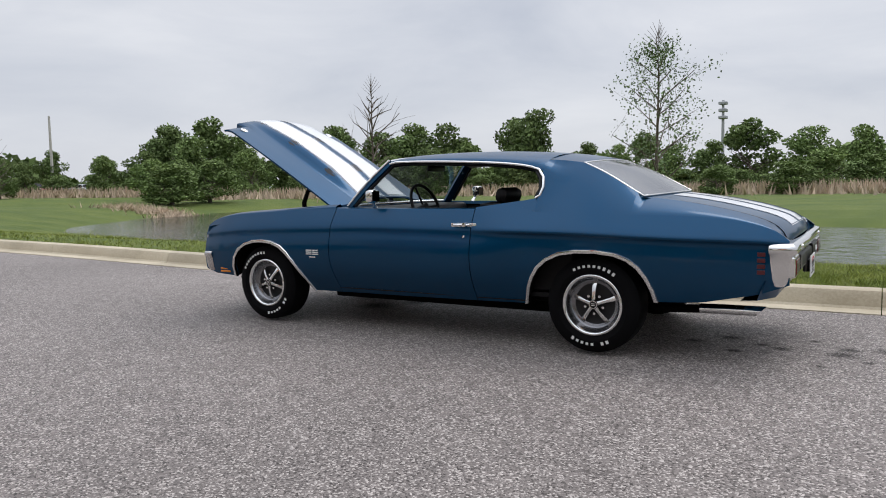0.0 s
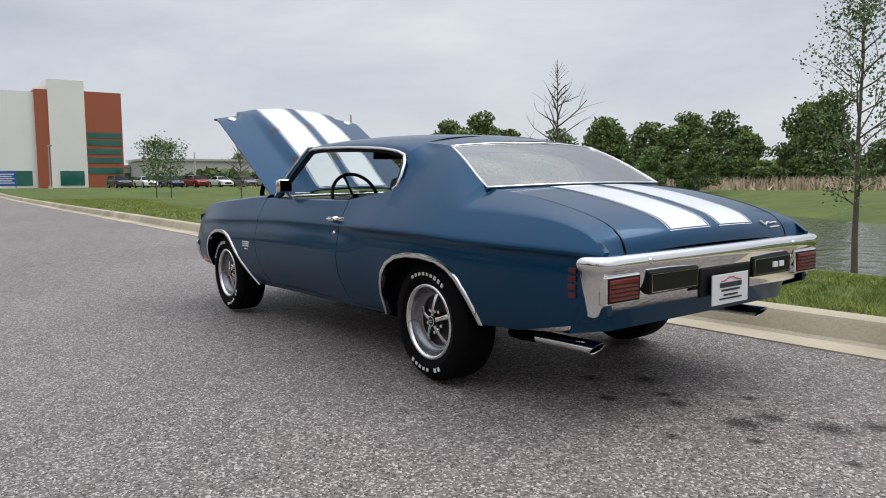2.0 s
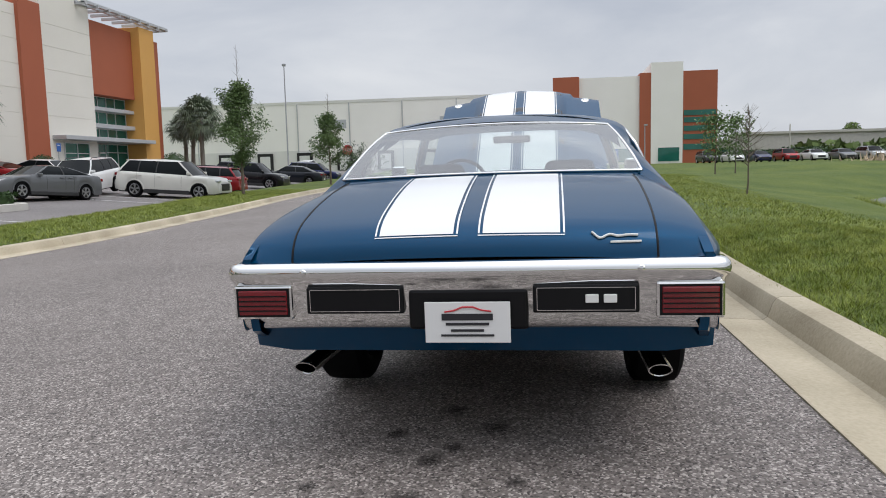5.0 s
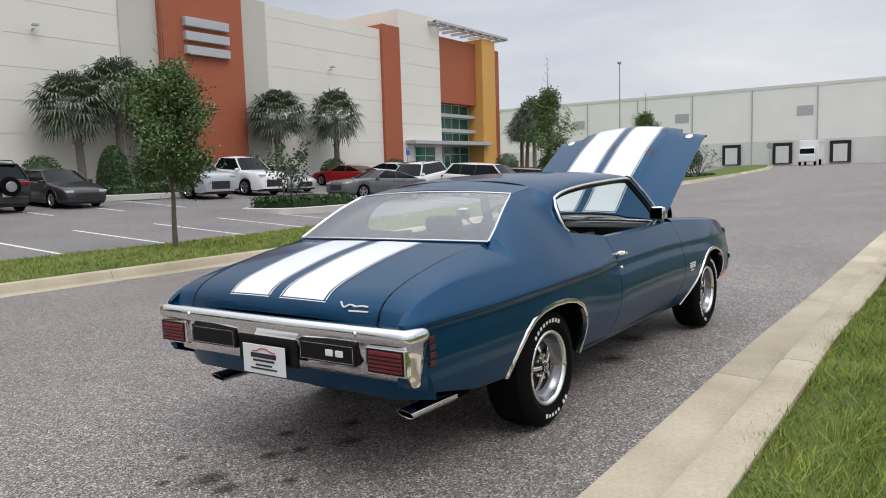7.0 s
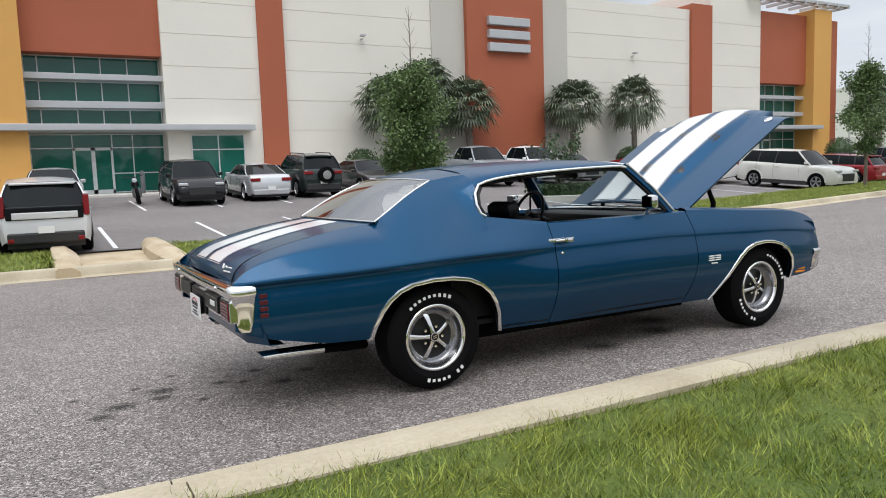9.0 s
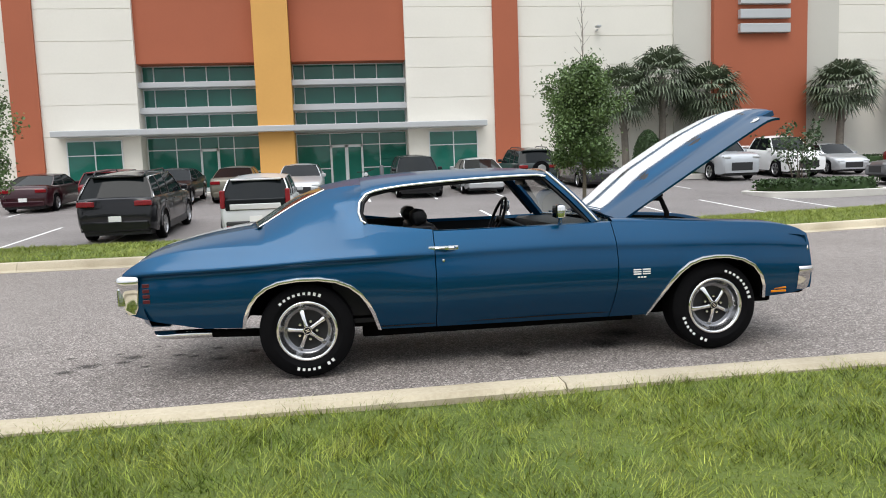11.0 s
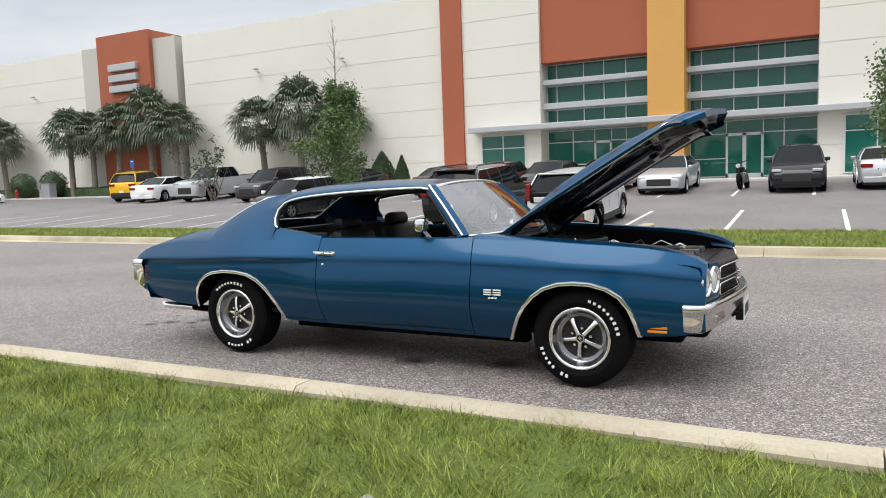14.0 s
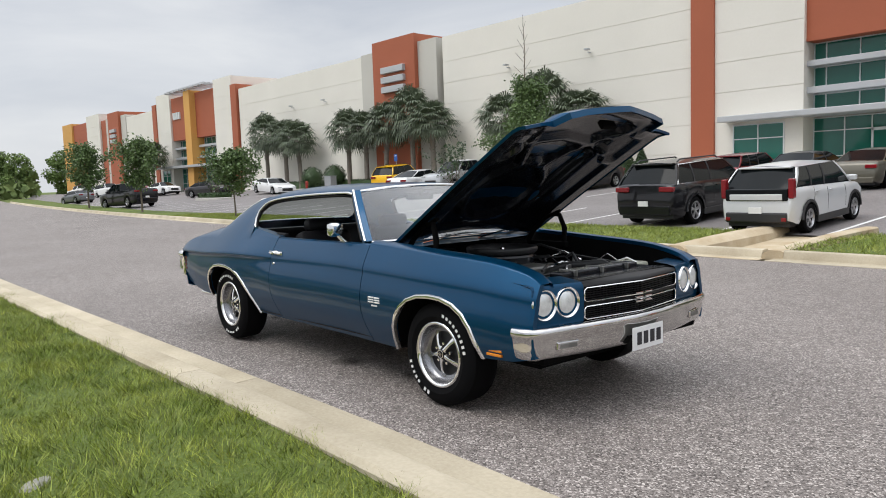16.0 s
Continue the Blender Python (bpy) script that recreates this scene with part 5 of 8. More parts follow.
patch(bm, [[(nose_x(y) - 0.015, y, 0.664), (nose_x(y) - 0.004, y, 0.668), (nose_x(y) - 0.004, y, 0.684), (nose_x(y) - 0.015, y, 0.688)] for y in (-0.46, 0.0, 0.46)])
part("grille_bar", bm, TRIM_BLACK, gr)
bm = bmesh.new()
for by in (-0.045, 0.045):
    for z in (0.652, 0.676, 0.700):
        box(bm, 2.262, 2.277, by - 0.034, by + 0.034, z - 0.005, z + 0.005, 0.002)
part("grille_badge", bm, CHROME, gr, "bright badge")
bm = bmesh.new()
patch(bm, [[(nose_x(y) - d, y, z) for d, z in ((0.0, 0.772), (0.006, 0.785), (0.02, 0.792), (0.14, 0.800), (0.15, 0.78))] for y in [-0.47 + 0.094 * k for k in range(11)]])
part("header_panel", bm, TRIM_BLACK, car, smooth=45)

# ---- the raised hood ----
HINGE = Matrix.Translation((0.80, 0, 0.962)) @ Matrix.Rotation(radians(-32.6), 4, "Y")


def hood_z(u, y):
    a = abs(y)
    dome = 0.0 if a > 0.42 else 0.058 if a < 0.33 else 0.058 * 0.5 * (1 + math.cos((a - 0.33) / 0.09 * math.pi))
    nose = max(0.0, (hood_x(u, y) - 1.34) / 0.22) ** 1.4
    return 0.062 * (1 - (a / 0.70) ** 2) + dome * min(1, max(0.25, u / 0.4)) * (1 - 0.9 * min(1, max(0, (u - 0.85) / 0.5))) - 0.035 * (u / 1.4) ** 2 - (0.03 * max(0, (u - 1.28) / 0.12) ** 2) - 0.05 * nose


def hood_len(y):
    """The middle of the front edge stands forward as a nose."""
    a = abs(y)
    return lerp([(0.0, 1.60), (0.45, 1.510), (0.475, 1.400), (0.70, 1.385)], a)


def hood_x(u, y):
    return u * hood_len(y) / 1.4


hood = part("hood", bmesh.new(), PAINT, car, "raised blue hood with white stripes", at=HINGE)
hy = [-0.70, -0.69, -0.62, -0.54, -0.475, -0.45, -0.42, -0.40, -0.375, -0.35, -0.33, -0.25, -0.12, 0, 0.12, 0.25, 0.33, 0.35, 0.375, 0.40, 0.42, 0.45, 0.475, 0.54, 0.62, 0.69, 0.70]
us = [0.0, 0.1, 0.2, 0.3, 0.45, 0.6, 0.75, 0.9, 1.05, 1.18, 1.26, 1.31, 1.35, 1.38, 1.4]
bm = bmesh.new()
v = patch(bm, [[(hood_x(u, y), y, hood_z(u, y)) for y in hy] for u in us])
edge = [*v[0], *[r[-1] for r in v[1:-1]], *v[-1][::-1], *[r[0] for r in v[-2:0:-1]]]
drop = [bm.verts.new((q.co.x * 0.995, q.co.y * 0.992, q.co.z - (0.036 if q.co.x > 1.38 and abs(q.co.y) < 0.5 else 0.016))) for q in edge]
for k in range(len(edge)):
    bm.faces.new((edge[k], edge[(k + 1) % len(edge)], drop[(k + 1) % len(edge)], drop[k]))
bm.to_mesh(hood.data)
bm.free()
hood.data.materials.append(PAINT)
hood.data.polygons.foreach_set("use_smooth", [True] * len(hood.data.polygons))
hood.data.set_sharp_from_angle(angle=radians(40))
stripes(hood_z, hood_x, 0.03, 1.395, 22, hood, 0.050, 0.305, 0.003)
for s in (1, -1):
    bm = bmesh.new()
    revolve(bm, [(0.0, 0.010), (0.010, 0.010), (0.014, 0.006), (0.034, 0.004), (0.036, 0.0)], 20, "z", (1.28, s * 0.575, hood_z(1.29, 0.575)))
    part("hood_pin", bm, CHROME, hood, "round chrome hood pin", smooth=40)
# inner panel with pressed ribs
bm = bmesh.new()


def inner_z(u, y):
    z = hood_z(u, y) - 0.030 + 0.016 * max(0, (abs(y) - 0.55) / 0.13)
    a = abs(y)
    press = 0.0
    if 0.10 < u < 1.24 and a < 0.58:
        r1 = math.hypot((u - 0.42) / 0.95, y)
        ring = abs(r1 - 0.30) < 0.035
        diag = abs(a - (0.08 + 0.36 * max(0, u - 0.65) / 0.6)) < 0.035 and u > 0.70
        cross = abs(u - 0.98) < 0.03
        if not (ring or diag or cross):
            press = 0.028
    return z + press


ui = [0.02 + 1.34 * k / 66 for k in range(67)]
yi = [-0.68 + 1.36 * k / 68 for k in range(69)]
patch(bm, [[(hood_x(u, y), y, inner_z(u, y)) for y in yi] for u in ui])
part("hood_inner_panel", bm, HOOD_UNDER, hood, "gloss black pressed inner panel", smooth=70)
bm = bmesh.new()
box(bm, 1.40, 1.43, -0.07, 0.07, -0.085, -0.03, 0.008)
part("hood_latch", bm, UNDER, hood)
for s in (1, -1):
    bm = bmesh.new()
    tube(bm, [(0.80, s * 0.60, 0.86), (0.90, s * 0.60, 0.99), (1.02, s * 0.60, 1.08), (1.15, s * 0.60, 1.13)], [0.022, 0.018, 0.016, 0.014], 8)
    tube(bm, [(1.16, s * 0.63, 0.88), (1.17, s * 0.63, 1.0), (1.13, s * 0.62, 1.10), (1.05, s * 0.61, 1.10)], [0.018, 0.02, 0.018, 0.012], 8)
    box(bm, 0.82, 1.2, s * 0.62 - 0.02, s * 0.62 + 0.02, 0.86, 0.90, 0.006)
    part("hood_hinge", bm, UNDER, car, "black sprung hood hinge", smooth=45)

# ---- engine bay ----
part("firewall", boxes((0.70, 0.76, -0.72, 0.72, 0.4, 0.94), bevel=0.01), UNDER, car)
part("engine_block", boxes((0.95, 1.62, -0.20, 0.20, 0.45, 0.70), (1.0, 1.5, -0.12, 0.12, 0.70, 0.80), bevel=0.02), ENGINE_GREY, car)
bm = bmesh.new()
revolve(bm, [(0.0, 0.885), (0.03, 0.885), (0.035, 0.870), (0.19, 0.866), (0.222, 0.858), (0.228, 0.845), (0.222, 0.835), (0.222, 0.800), (0.20, 0.79), (0.0, 0.785)], 40, "z", (1.13, 0, 0))
ac = part("air_cleaner", bm, HOOD_UNDER, car, "round black air cleaner", smooth=40)
bm = bmesh.new()
revolve(bm, [(0.228, 0.866), (0.246, 0.88), (0.25, 0.90), (0.24, 0.912), (0.222, 0.905), (0.21, 0.872)], 40, "z", (1.13, 0, 0))
part("air_seal", bm, HOSE, ac, smooth=60)
bm = bmesh.new()
revolve(bm, [(0.0, 0.905), (0.015, 0.902), (0.02, 0.89), (0.008, 0.884)], 12, "z", (1.13, 0, 0))
part("wing_nut", bm, CHROME, ac, smooth=50)
for s in (1, -1):
    bm = bmesh.new()
    box(bm, 0.98, 1.52, -0.07, 0.07, -0.04, 0.05, 0.02, Matrix.Translation((0, s * 0.26, 0.72)) @ Matrix.Rotation(radians(-s * 35), 4, "X"))
    part("valve_cover", bm, CHROME, car, "chrome valve cover", smooth=40)
    for k in range(4):
        x = 1.02 + 0.14 * k
        bm = bmesh.new()
        tube(bm, [(x, s * 0.33, 0.66), (x + 0.02, s * 0.36, 0.78), (x + 0.05, s * 0.24, 0.84), (1.02, s * 0.1, 0.80)], 0.006, 6)
        part("spark_lead", bm, HOSE, car, smooth=60)
part("radiator", boxes((2.0, 2.07, -0.40, 0.40, 0.45, 0.78), bevel=0.01), UNDER, car)
bm = boxes((1.93, 2.14, -0.44, 0.44, 0.775, 0.80), (1.90, 2.0, -0.40, 0.34, 0.79, 0.83), bevel=0.012)
rs = part("radiator_top_plate", bm, HOOD_UNDER, car, "black radiator cover")
for y in (-0.3, -0.05, 0.2):
    part("cover_clip", boxes((1.89, 2.02, y, y + 0.015, 0.80, 0.836), bevel=0.003), ENGINE_GREY, rs)
bm = bmesh.new()
box(bm, 1.72, 1.90, 0.40, 0.62, 0.66, 0.80, 0.015)
part("washer_tank", bm, material("pale_plastic", (0.42, 0.42, 0.34), 0.5), car, "pale plastic tank")
part("battery", boxes((1.72, 1.95, -0.66, -0.46, 0.58, 0.77), bevel=0.012), TRIM_BLACK, car)
bm = bmesh.new()
tube(bm, [(1.95, 0.25, 0.76), (1.82, 0.22, 0.82), (1.62, 0.10, 0.80), (1.52, 0.05, 0.76)], 0.024, 10)
part("engine_hose", bm, HOSE, car, smooth=60)
bm = bmesh.new()
tube(bm, [(1.6, -0.3, 0.74), (1.8, -0.2, 0.80), (1.95, -0.35, 0.79)], 0.010, 8)
part("engine_hose", bm, HOSE, car, smooth=60)
bm = bmesh.new()
tube(bm, [(0.80, -0.45, 0.85), (1.1, -0.52, 0.86), (1.5, -0.50, 0.80), (1.75, -0.52, 0.79)], 0.009, 8)
part("engine_hose", bm, HOSE, car, smooth=60)
bm = bmesh.new()
tube(bm, [(0.80, 0.40, 0.86), (1.05, 0.5, 0.88), (1.4, 0.48, 0.82), (1.8, 0.42, 0.80)], 0.009, 8)
part("engine_hose", bm, HOSE, car, smooth=60)
bm = bmesh.new()
revolve(bm, [(0.05, 1.56), (0.05, 1.66), (0.0, 1.66)], 16, "x", (0, -0.24, 0.70))
part("alternator", bm, ENGINE_GREY, car, smooth=40)
bm = bmesh.new()
revolve(bm, [(0.06, 1.58), (0.065, 1.60), (0.06, 1.62), (0.0, 1.62)], 16, "x", (0, 0.0, 0.58))
part("crank_pulley", bm, ENGINE_GREY, car, smooth=40)
bm = bmesh.new()
for k in range(5):
    a = k * math.tau / 5
    box(bm, -0.006, 0.006, -0.04, 0.04, 0.03, 0.20, 0.0, Matrix.Translation((1.72, 0, 0.62)) @ Matrix.Rotation(a, 4, "X") @ Matrix.Rotation(0.4, 4, "Z"))
part("cooling_fan", bm, ENGINE_GREY, car)
part("brake_servo", boxes((0.76, 0.92, 0.30, 0.50, 0.80, 0.92), bevel=0.02), UNDER, car)
part("heater_box", boxes((0.76, 0.9, -0.5, -0.2, 0.78, 0.90), bevel=0.02), UNDER, car)
# wiring and pipes over the engine
wr_ = random.Random(23)
for k in range(26):
    a = Vector((wr_.uniform(0.85, 1.85), wr_.uniform(-0.5, 0.5), wr_.uniform(0.70, 0.82)))
    b = a + Vector((wr_.uniform(-0.25, 0.3), wr_.uniform(-0.25, 0.25), wr_.uniform(-0.05, 0.05)))
    c = (a + b) / 2 + Vector((0, 0, wr_.uniform(0.02, 0.07)))
    part("hose" if k % 3 else "pipe", tube(bmesh.new(), [a, a.lerp(c, 0.6), c, c.lerp(b, 0.6), b], wr_.uniform(0.004, 0.011), 6), HOSE if k % 3 else CHROME, car, smooth=60)
for k in range(10):
    bm = bmesh.new()
    revolve(bm, [(0.0, 0.03), (0.012, 0.028), (0.018, 0.01), (0.02, 0.0)], 10, "z", (wr_.uniform(1.3, 1.9), wr_.uniform(-0.45, 0.45), wr_.uniform(0.74, 0.80)))
    part("cap", bm, CHROME if k % 2 else ENGINE_GREY, car, smooth=50)
part("engine_bay_floor", boxes((0.75, 2.1, -0.60, 0.60, 0.36, 0.42)), UNDER, car)

# ---- underside ----
part("floor_pan", boxes((-1.15, 2.0, -0.60, 0.60, 0.30, 0.36), (-0.95, 0.94, -0.74, 0.74, 0.31, 0.36), bevel=0.02), UNDER, car)
# unseen rails, silencers and gearbox, added to deepen the shade under the car
for s in (1, -1):
    part("frame_rail", boxes((-1.05, 0.95, min(s * 0.42, s * 0.52), max(s * 0.42, s * 0.52), 0.21, 0.30), bevel=0.015), UNDER, car)
    part("silencer", tube(bmesh.new(), [(-1.0, s * 0.30, 0.26), (-0.95, s * 0.30, 0.26), (-0.3, s * 0.30, 0.25), (-0.25, s * 0.30, 0.25)], [0.03, 0.08, 0.08, 0.03], 14), UNDER, car, smooth=50)
part("gearbox", boxes((-0.25, 0.95, -0.14, 0.14, 0.20, 0.32), (0.85, 1.5, -0.18, 0.18, 0.18, 0.40), bevel=0.03), UNDER, car)
part("boot_floor", boxes((-2.44, -0.9, -0.52, 0.52, 0.42, 0.70)), UNDER, car)
bm = bmesh.new()
tube(bm, [(-1.4225, -0.66, 0.342), (-1.4225, 0.66, 0.342)], 0.045, 12)
tube(bm, [(1.4225, -0.66, 0.342), (1.4225, 0.66, 0.342)], 0.03, 12)
part("axles", bm, UNDER, car, smooth=50)

# ---- wheels ----
DISH = material("dull_polished_dish", (0.22, 0.22, 0.23), 0.22, 0.9, vary=0.15, scale=20)

def tyre_prof(r, w, rim):
    return [(rim, -w * 0.42), (rim + 0.012, -w * 0.47), (rim + 0.05, -w * 0.52), (r - 0.045, -w * 0.50), (r - 0.018, -w * 0.445), (r - 0.004, -w * 0.38), (r, -w * 0.2), (r, w * 0.2), (r - 0.004, w * 0.38), (r - 0.018, w * 0.445), (r - 0.045, w * 0.50), (r - 0.08, w * 0.522), (rim + 0.03, w * 0.50), (rim + 0.010, w * 0.46), (rim, w * 0.42)]


def build_wheel(r, w, turn, at, s):
    """A tyre with white block lettering on a five-spoke chrome wheel; the outside faces +y before it is placed."""
    wheel = new("wheel")
    wheel.parent = car
    wheel.matrix_basis = at @ Matrix.Rotation(0 if s > 0 else math.pi, 4, "Z") @ Matrix.Rotation(turn, 4, "Y")
    bm = bmesh.new()
    revolve(bm, tyre_prof(r, w, 0.192), 56, "y")
    tyre = part("tyre", bm, RUBBER, wheel, "black tyre with white sidewall bars", smooth=35)
    mid = 0.192 + (r - 0.192) * 0.50
    for start, count, stepd in ((-0.62, 9, 0.135), (-0.52 + math.pi, 8, 0.135)):
        for k in range(count):
            if count == 8 and k == 5:
                continue
            a = start + stepd * k
            m = Matrix.Rotation(a, 4, "Y") @ Matrix.Translation((0, w * 0.5165, mid))
            tall = 0.013 if (k == 0 or (count == 9 and k in (1, 2)) or (count == 8 and k > 5)) else 0.010
            bm = bmesh.new()
            box(bm, -0.0085, 0.0085, 0, 0.0035, -tall * 0.8, tall * 0.8, 0, m)
            part("sidewall_bar", bm, LETTER, wheel, "white raised bar")
    bm = bmesh.new()
    revolve(bm, [(0.196, w * 0.44), (0.199, w * 0.465), (0.195, w * 0.485), (0.187, w * 0.485), (0.180, w * 0.46), (0.176, w * 0.41)], 56, "y")
    part("trim_ring", bm, CHROME, wheel, "polished trim ring", smooth=50)
    bm = bmesh.new()
    revolve(bm, [(0.176, w * 0.41), (0.171, w * 0.34), (0.160, w * 0.25), (0.150, w * 0.21), (0.140, w * 0.205), (0.134, w * 0.19)], 56, "y")
    part("rim_dish", bm, DISH, wheel, "grey polished inner dish", smooth=50)
    bm = bmesh.new()
    revolve(bm, [(0.150, w * 0.19), (0.12, w * 0.13), (0.05, w * 0.15), (0.0, w * 0.16)], 40, "y")
    revolve(bm, [(0.190, -w * 0.45), (0.170, -w * 0.1), (0.150, w * 0.19)], 40, "y")
    part("wheel_disc", bm, WHEEL_GREY, wheel, smooth=50)
    for k in range(5):
        a = k * math.tau / 5
        bm = bmesh.new()
        m = Matrix.Rotation(a, 4, "Y")
        rows = []
        for rr, hw, y0 in ((0.028, 0.015, 0.36), (0.06, 0.0125, 0.345), (0.10, 0.014, 0.30), (0.135, 0.019, 0.24), (0.147, 0.024, 0.21)):
            rows.append([m @ Vector((-hw, w * (y0 - 0.10), rr)), m @ Vector((-hw * 0.8, w * (y0 - 0.015), rr)), m @ Vector((-hw * 0.25, w * y0, rr)), m @ Vector((hw * 0.25, w * y0, rr)), m @ Vector((hw * 0.8, w * (y0 - 0.015), rr)), m @ Vector((hw, w * (y0 - 0.10), rr))])
        patch(bm, rows)
        part("spoke", bm, CHROME, wheel, "chrome spoke", smooth=50)
    for k in range(5):
        bm = bmesh.new()
        a = (k + 0.5) * math.tau / 5
        revolve(bm, [(0.0, w * 0.30), (0.009, w * 0.295), (0.011, w * 0.27), (0.011, w * 0.15)], 8, "y", (0.062 * math.sin(a), 0, 0.062 * math.cos(a)))
        part("wheel_nut", bm, CHROME, wheel, smooth=50)
    bm = bmesh.new()
    revolve(bm, [(0.0, w * 0.385), (0.022, w * 0.382), (0.030, w * 0.36), (0.032, w * 0.30)], 24, "y")
    cap = part("centre_cap", bm, TRIM_BLACK, wheel, "black centre cap", smooth=50)
    bm = bmesh.new()
    revolve(bm, [(0.022, w * 0.386), (0.024, w * 0.39), (0.027, w * 0.385)], 24, "y")
    box(bm, -0.012, 0.012, w * 0.384, w * 0.391, 0.003, 0.008)
    box(bm, -0.012, 0.012, w * 0.384, w * 0.391, -0.008, -0.003)
    part("cap_ring", bm, CHROME, cap, smooth=50)
    return wheel


build_wheel(0.312, 0.230, 0.62, pose(1.420, 0.750, 0.341), 1)
build_wheel(0.312, 0.230, -0.75, pose(1.420, -0.750, 0.341), -1)
build_wheel(0.312, 0.232, 0.0, pose(-1.418, 0.735, 0.341), 1)
build_wheel(0.312, 0.232, 0.25, pose(-1.418, -0.735, 0.341), -1)

# ---- cabin ----
bm = bmesh.new()
box(bm, 0.36, 0.74, -0.74, 0.74, 0.70, 0.955, 0.04)
dash = part("dashboard", bm, VINYL, car, "black padded dashboard", smooth=40)
part("dash_trim", boxes((0.352, 0.362, -0.70, 0.70, 0.80, 0.84), bevel=0.003), CHROME, dash)
bm = bmesh.new()
wheel_m = Matrix.Translation((0.13, 0.36, 0.955)) @ Matrix.Rotation(radians(-68), 4, "Y")
ring = [wheel_m @ Vector((0.185 * math.cos(k * math.tau / 28), 0.185 * math.sin(k * math.tau / 28), 0)) for k in range(29)]
tube(bm, ring, 0.013, 8, cap=False)
for a in (0.3, 2.84, 4.71):
    tube(bm, [wheel_m @ Vector((0, 0, -0.02)), wheel_m @ Vector((0.18 * math.cos(a), 0.18 * math.sin(a), 0))], 0.009, 6)
tube(bm, [wheel_m @ Vector((0, 0, 0.01)), wheel_m @ Vector((0, 0, -0.35))], 0.03, 10)
part("steering_wheel", bm, VINYL, car, "black steering wheel", smooth=60)


def seat_block(x0, x1, y0, y1, z0, z1, lean, bevel):
    bm = bmesh.new()
    box(bm, x0, x1, y0, y1, z0, z1, bevel, Matrix.Translation((x0, 0, z0)) @ Matrix.Rotation(radians(lean), 4, "Y") @ Matrix.Translation((-x0, 0, -z0)))
    return bm


for s in (1, -1):
    y0, y1 = (0.12, 0.64) if s > 0 else (-0.64, -0.12)
    seat = part("bucket_seat", seat_block(-0.48, 0.06, y0, y1, 0.45, 0.60, 0, 0.05), VINYL, car, "black vinyl bucket seat", smooth=45)
    part("seat_back", seat_block(-0.56, -0.40, y0 + 0.01, y1 - 0.01, 0.55, 0.985, -14, 0.06), VINYL, seat, smooth=45)
    part("headrest", seat_block(-0.655, -0.545, (y0 + y1) / 2 - 0.145, (y0 + y1) / 2 + 0.145, 0.97, 1.085, -12, 0.045), VINYL, seat, smooth=45)
bench = part("rear_bench", seat_block(-1.15, -0.72, -0.66, 0.66, 0.45, 0.62, 0, 0.05), VINYL, car, "black vinyl rear bench", smooth=45)
part("bench_back", seat_block(-1.30, -1.14, -0.66, 0.66, 0.58, 0.98, -16, 0.05), VINYL, bench, smooth=45)
part("parcel_shelf", boxes((-1.75, -1.25, -0.66, 0.66, 0.93, 0.96), bevel=0.01), VINYL, car)
part("centre_console", boxes((-0.4, 0.4, -0.10, 0.10, 0.40, 0.66), bevel=0.03), VINYL, car)
part("cabin_floor", boxes((-1.2, 0.75, -0.76, 0.76, 0.36, 0.39)), VINYL, car)
for s in (1, -1):
    part("quarter_trim", boxes((-1.25, -0.56, min(s * 0.70, s * 0.74), max(s * 0.70, s * 0.74), 0.4, 0.99), bevel=0.01), VINYL, car)

# the tail is drawn in behind the wheels, panels and fittings together
for ob in car.children_recursive:
    if ob.type == "MESH" and ob is not hood and ob.parent is not hood and not (ob.parent and ob.parent.name.startswith("wheel") and ob.parent.type == "EMPTY"):
        for v in ob.data.vertices:
            if v.co.x < -2.0:
                v.co.x = -2.0 + (v.co.x + 2.0) * 0.985

# ---- parked vehicles ----
CAR_BLACK_GLASS = material("dark_car_glass", (0.006, 0.008, 0.009), 0.04, vary=0.2, scale=1.5, spec=0.14)
PLASTIC = material("black_plastic", (0.02, 0.02, 0.021), 0.55, vary=0.15)
ALLOY = material("silver_alloy", (0.45, 0.45, 0.46), 0.3, 0.8, vary=0.08)
HEAD_LENS = material("headlamp_lens", (0.6, 0.62, 0.63), 0.08, 0.3, vary=0.2, scale=25)
TAIL_RED = material("dark_red_lens", (0.20, 0.008, 0.012), 0.15, vary=0.2, scale=20, coat=0.4, spec=0.3)
PAINTS = {}


def car_paint(name, rgb, metal=0.2):
    if name not in PAINTS:
        PAINTS[name] = material(name + "_car_paint", rgb, 0.3, metal, vary=0.05, scale=2, fine=500, coat=0.7, spec=0.08)
    return PAINTS[name]


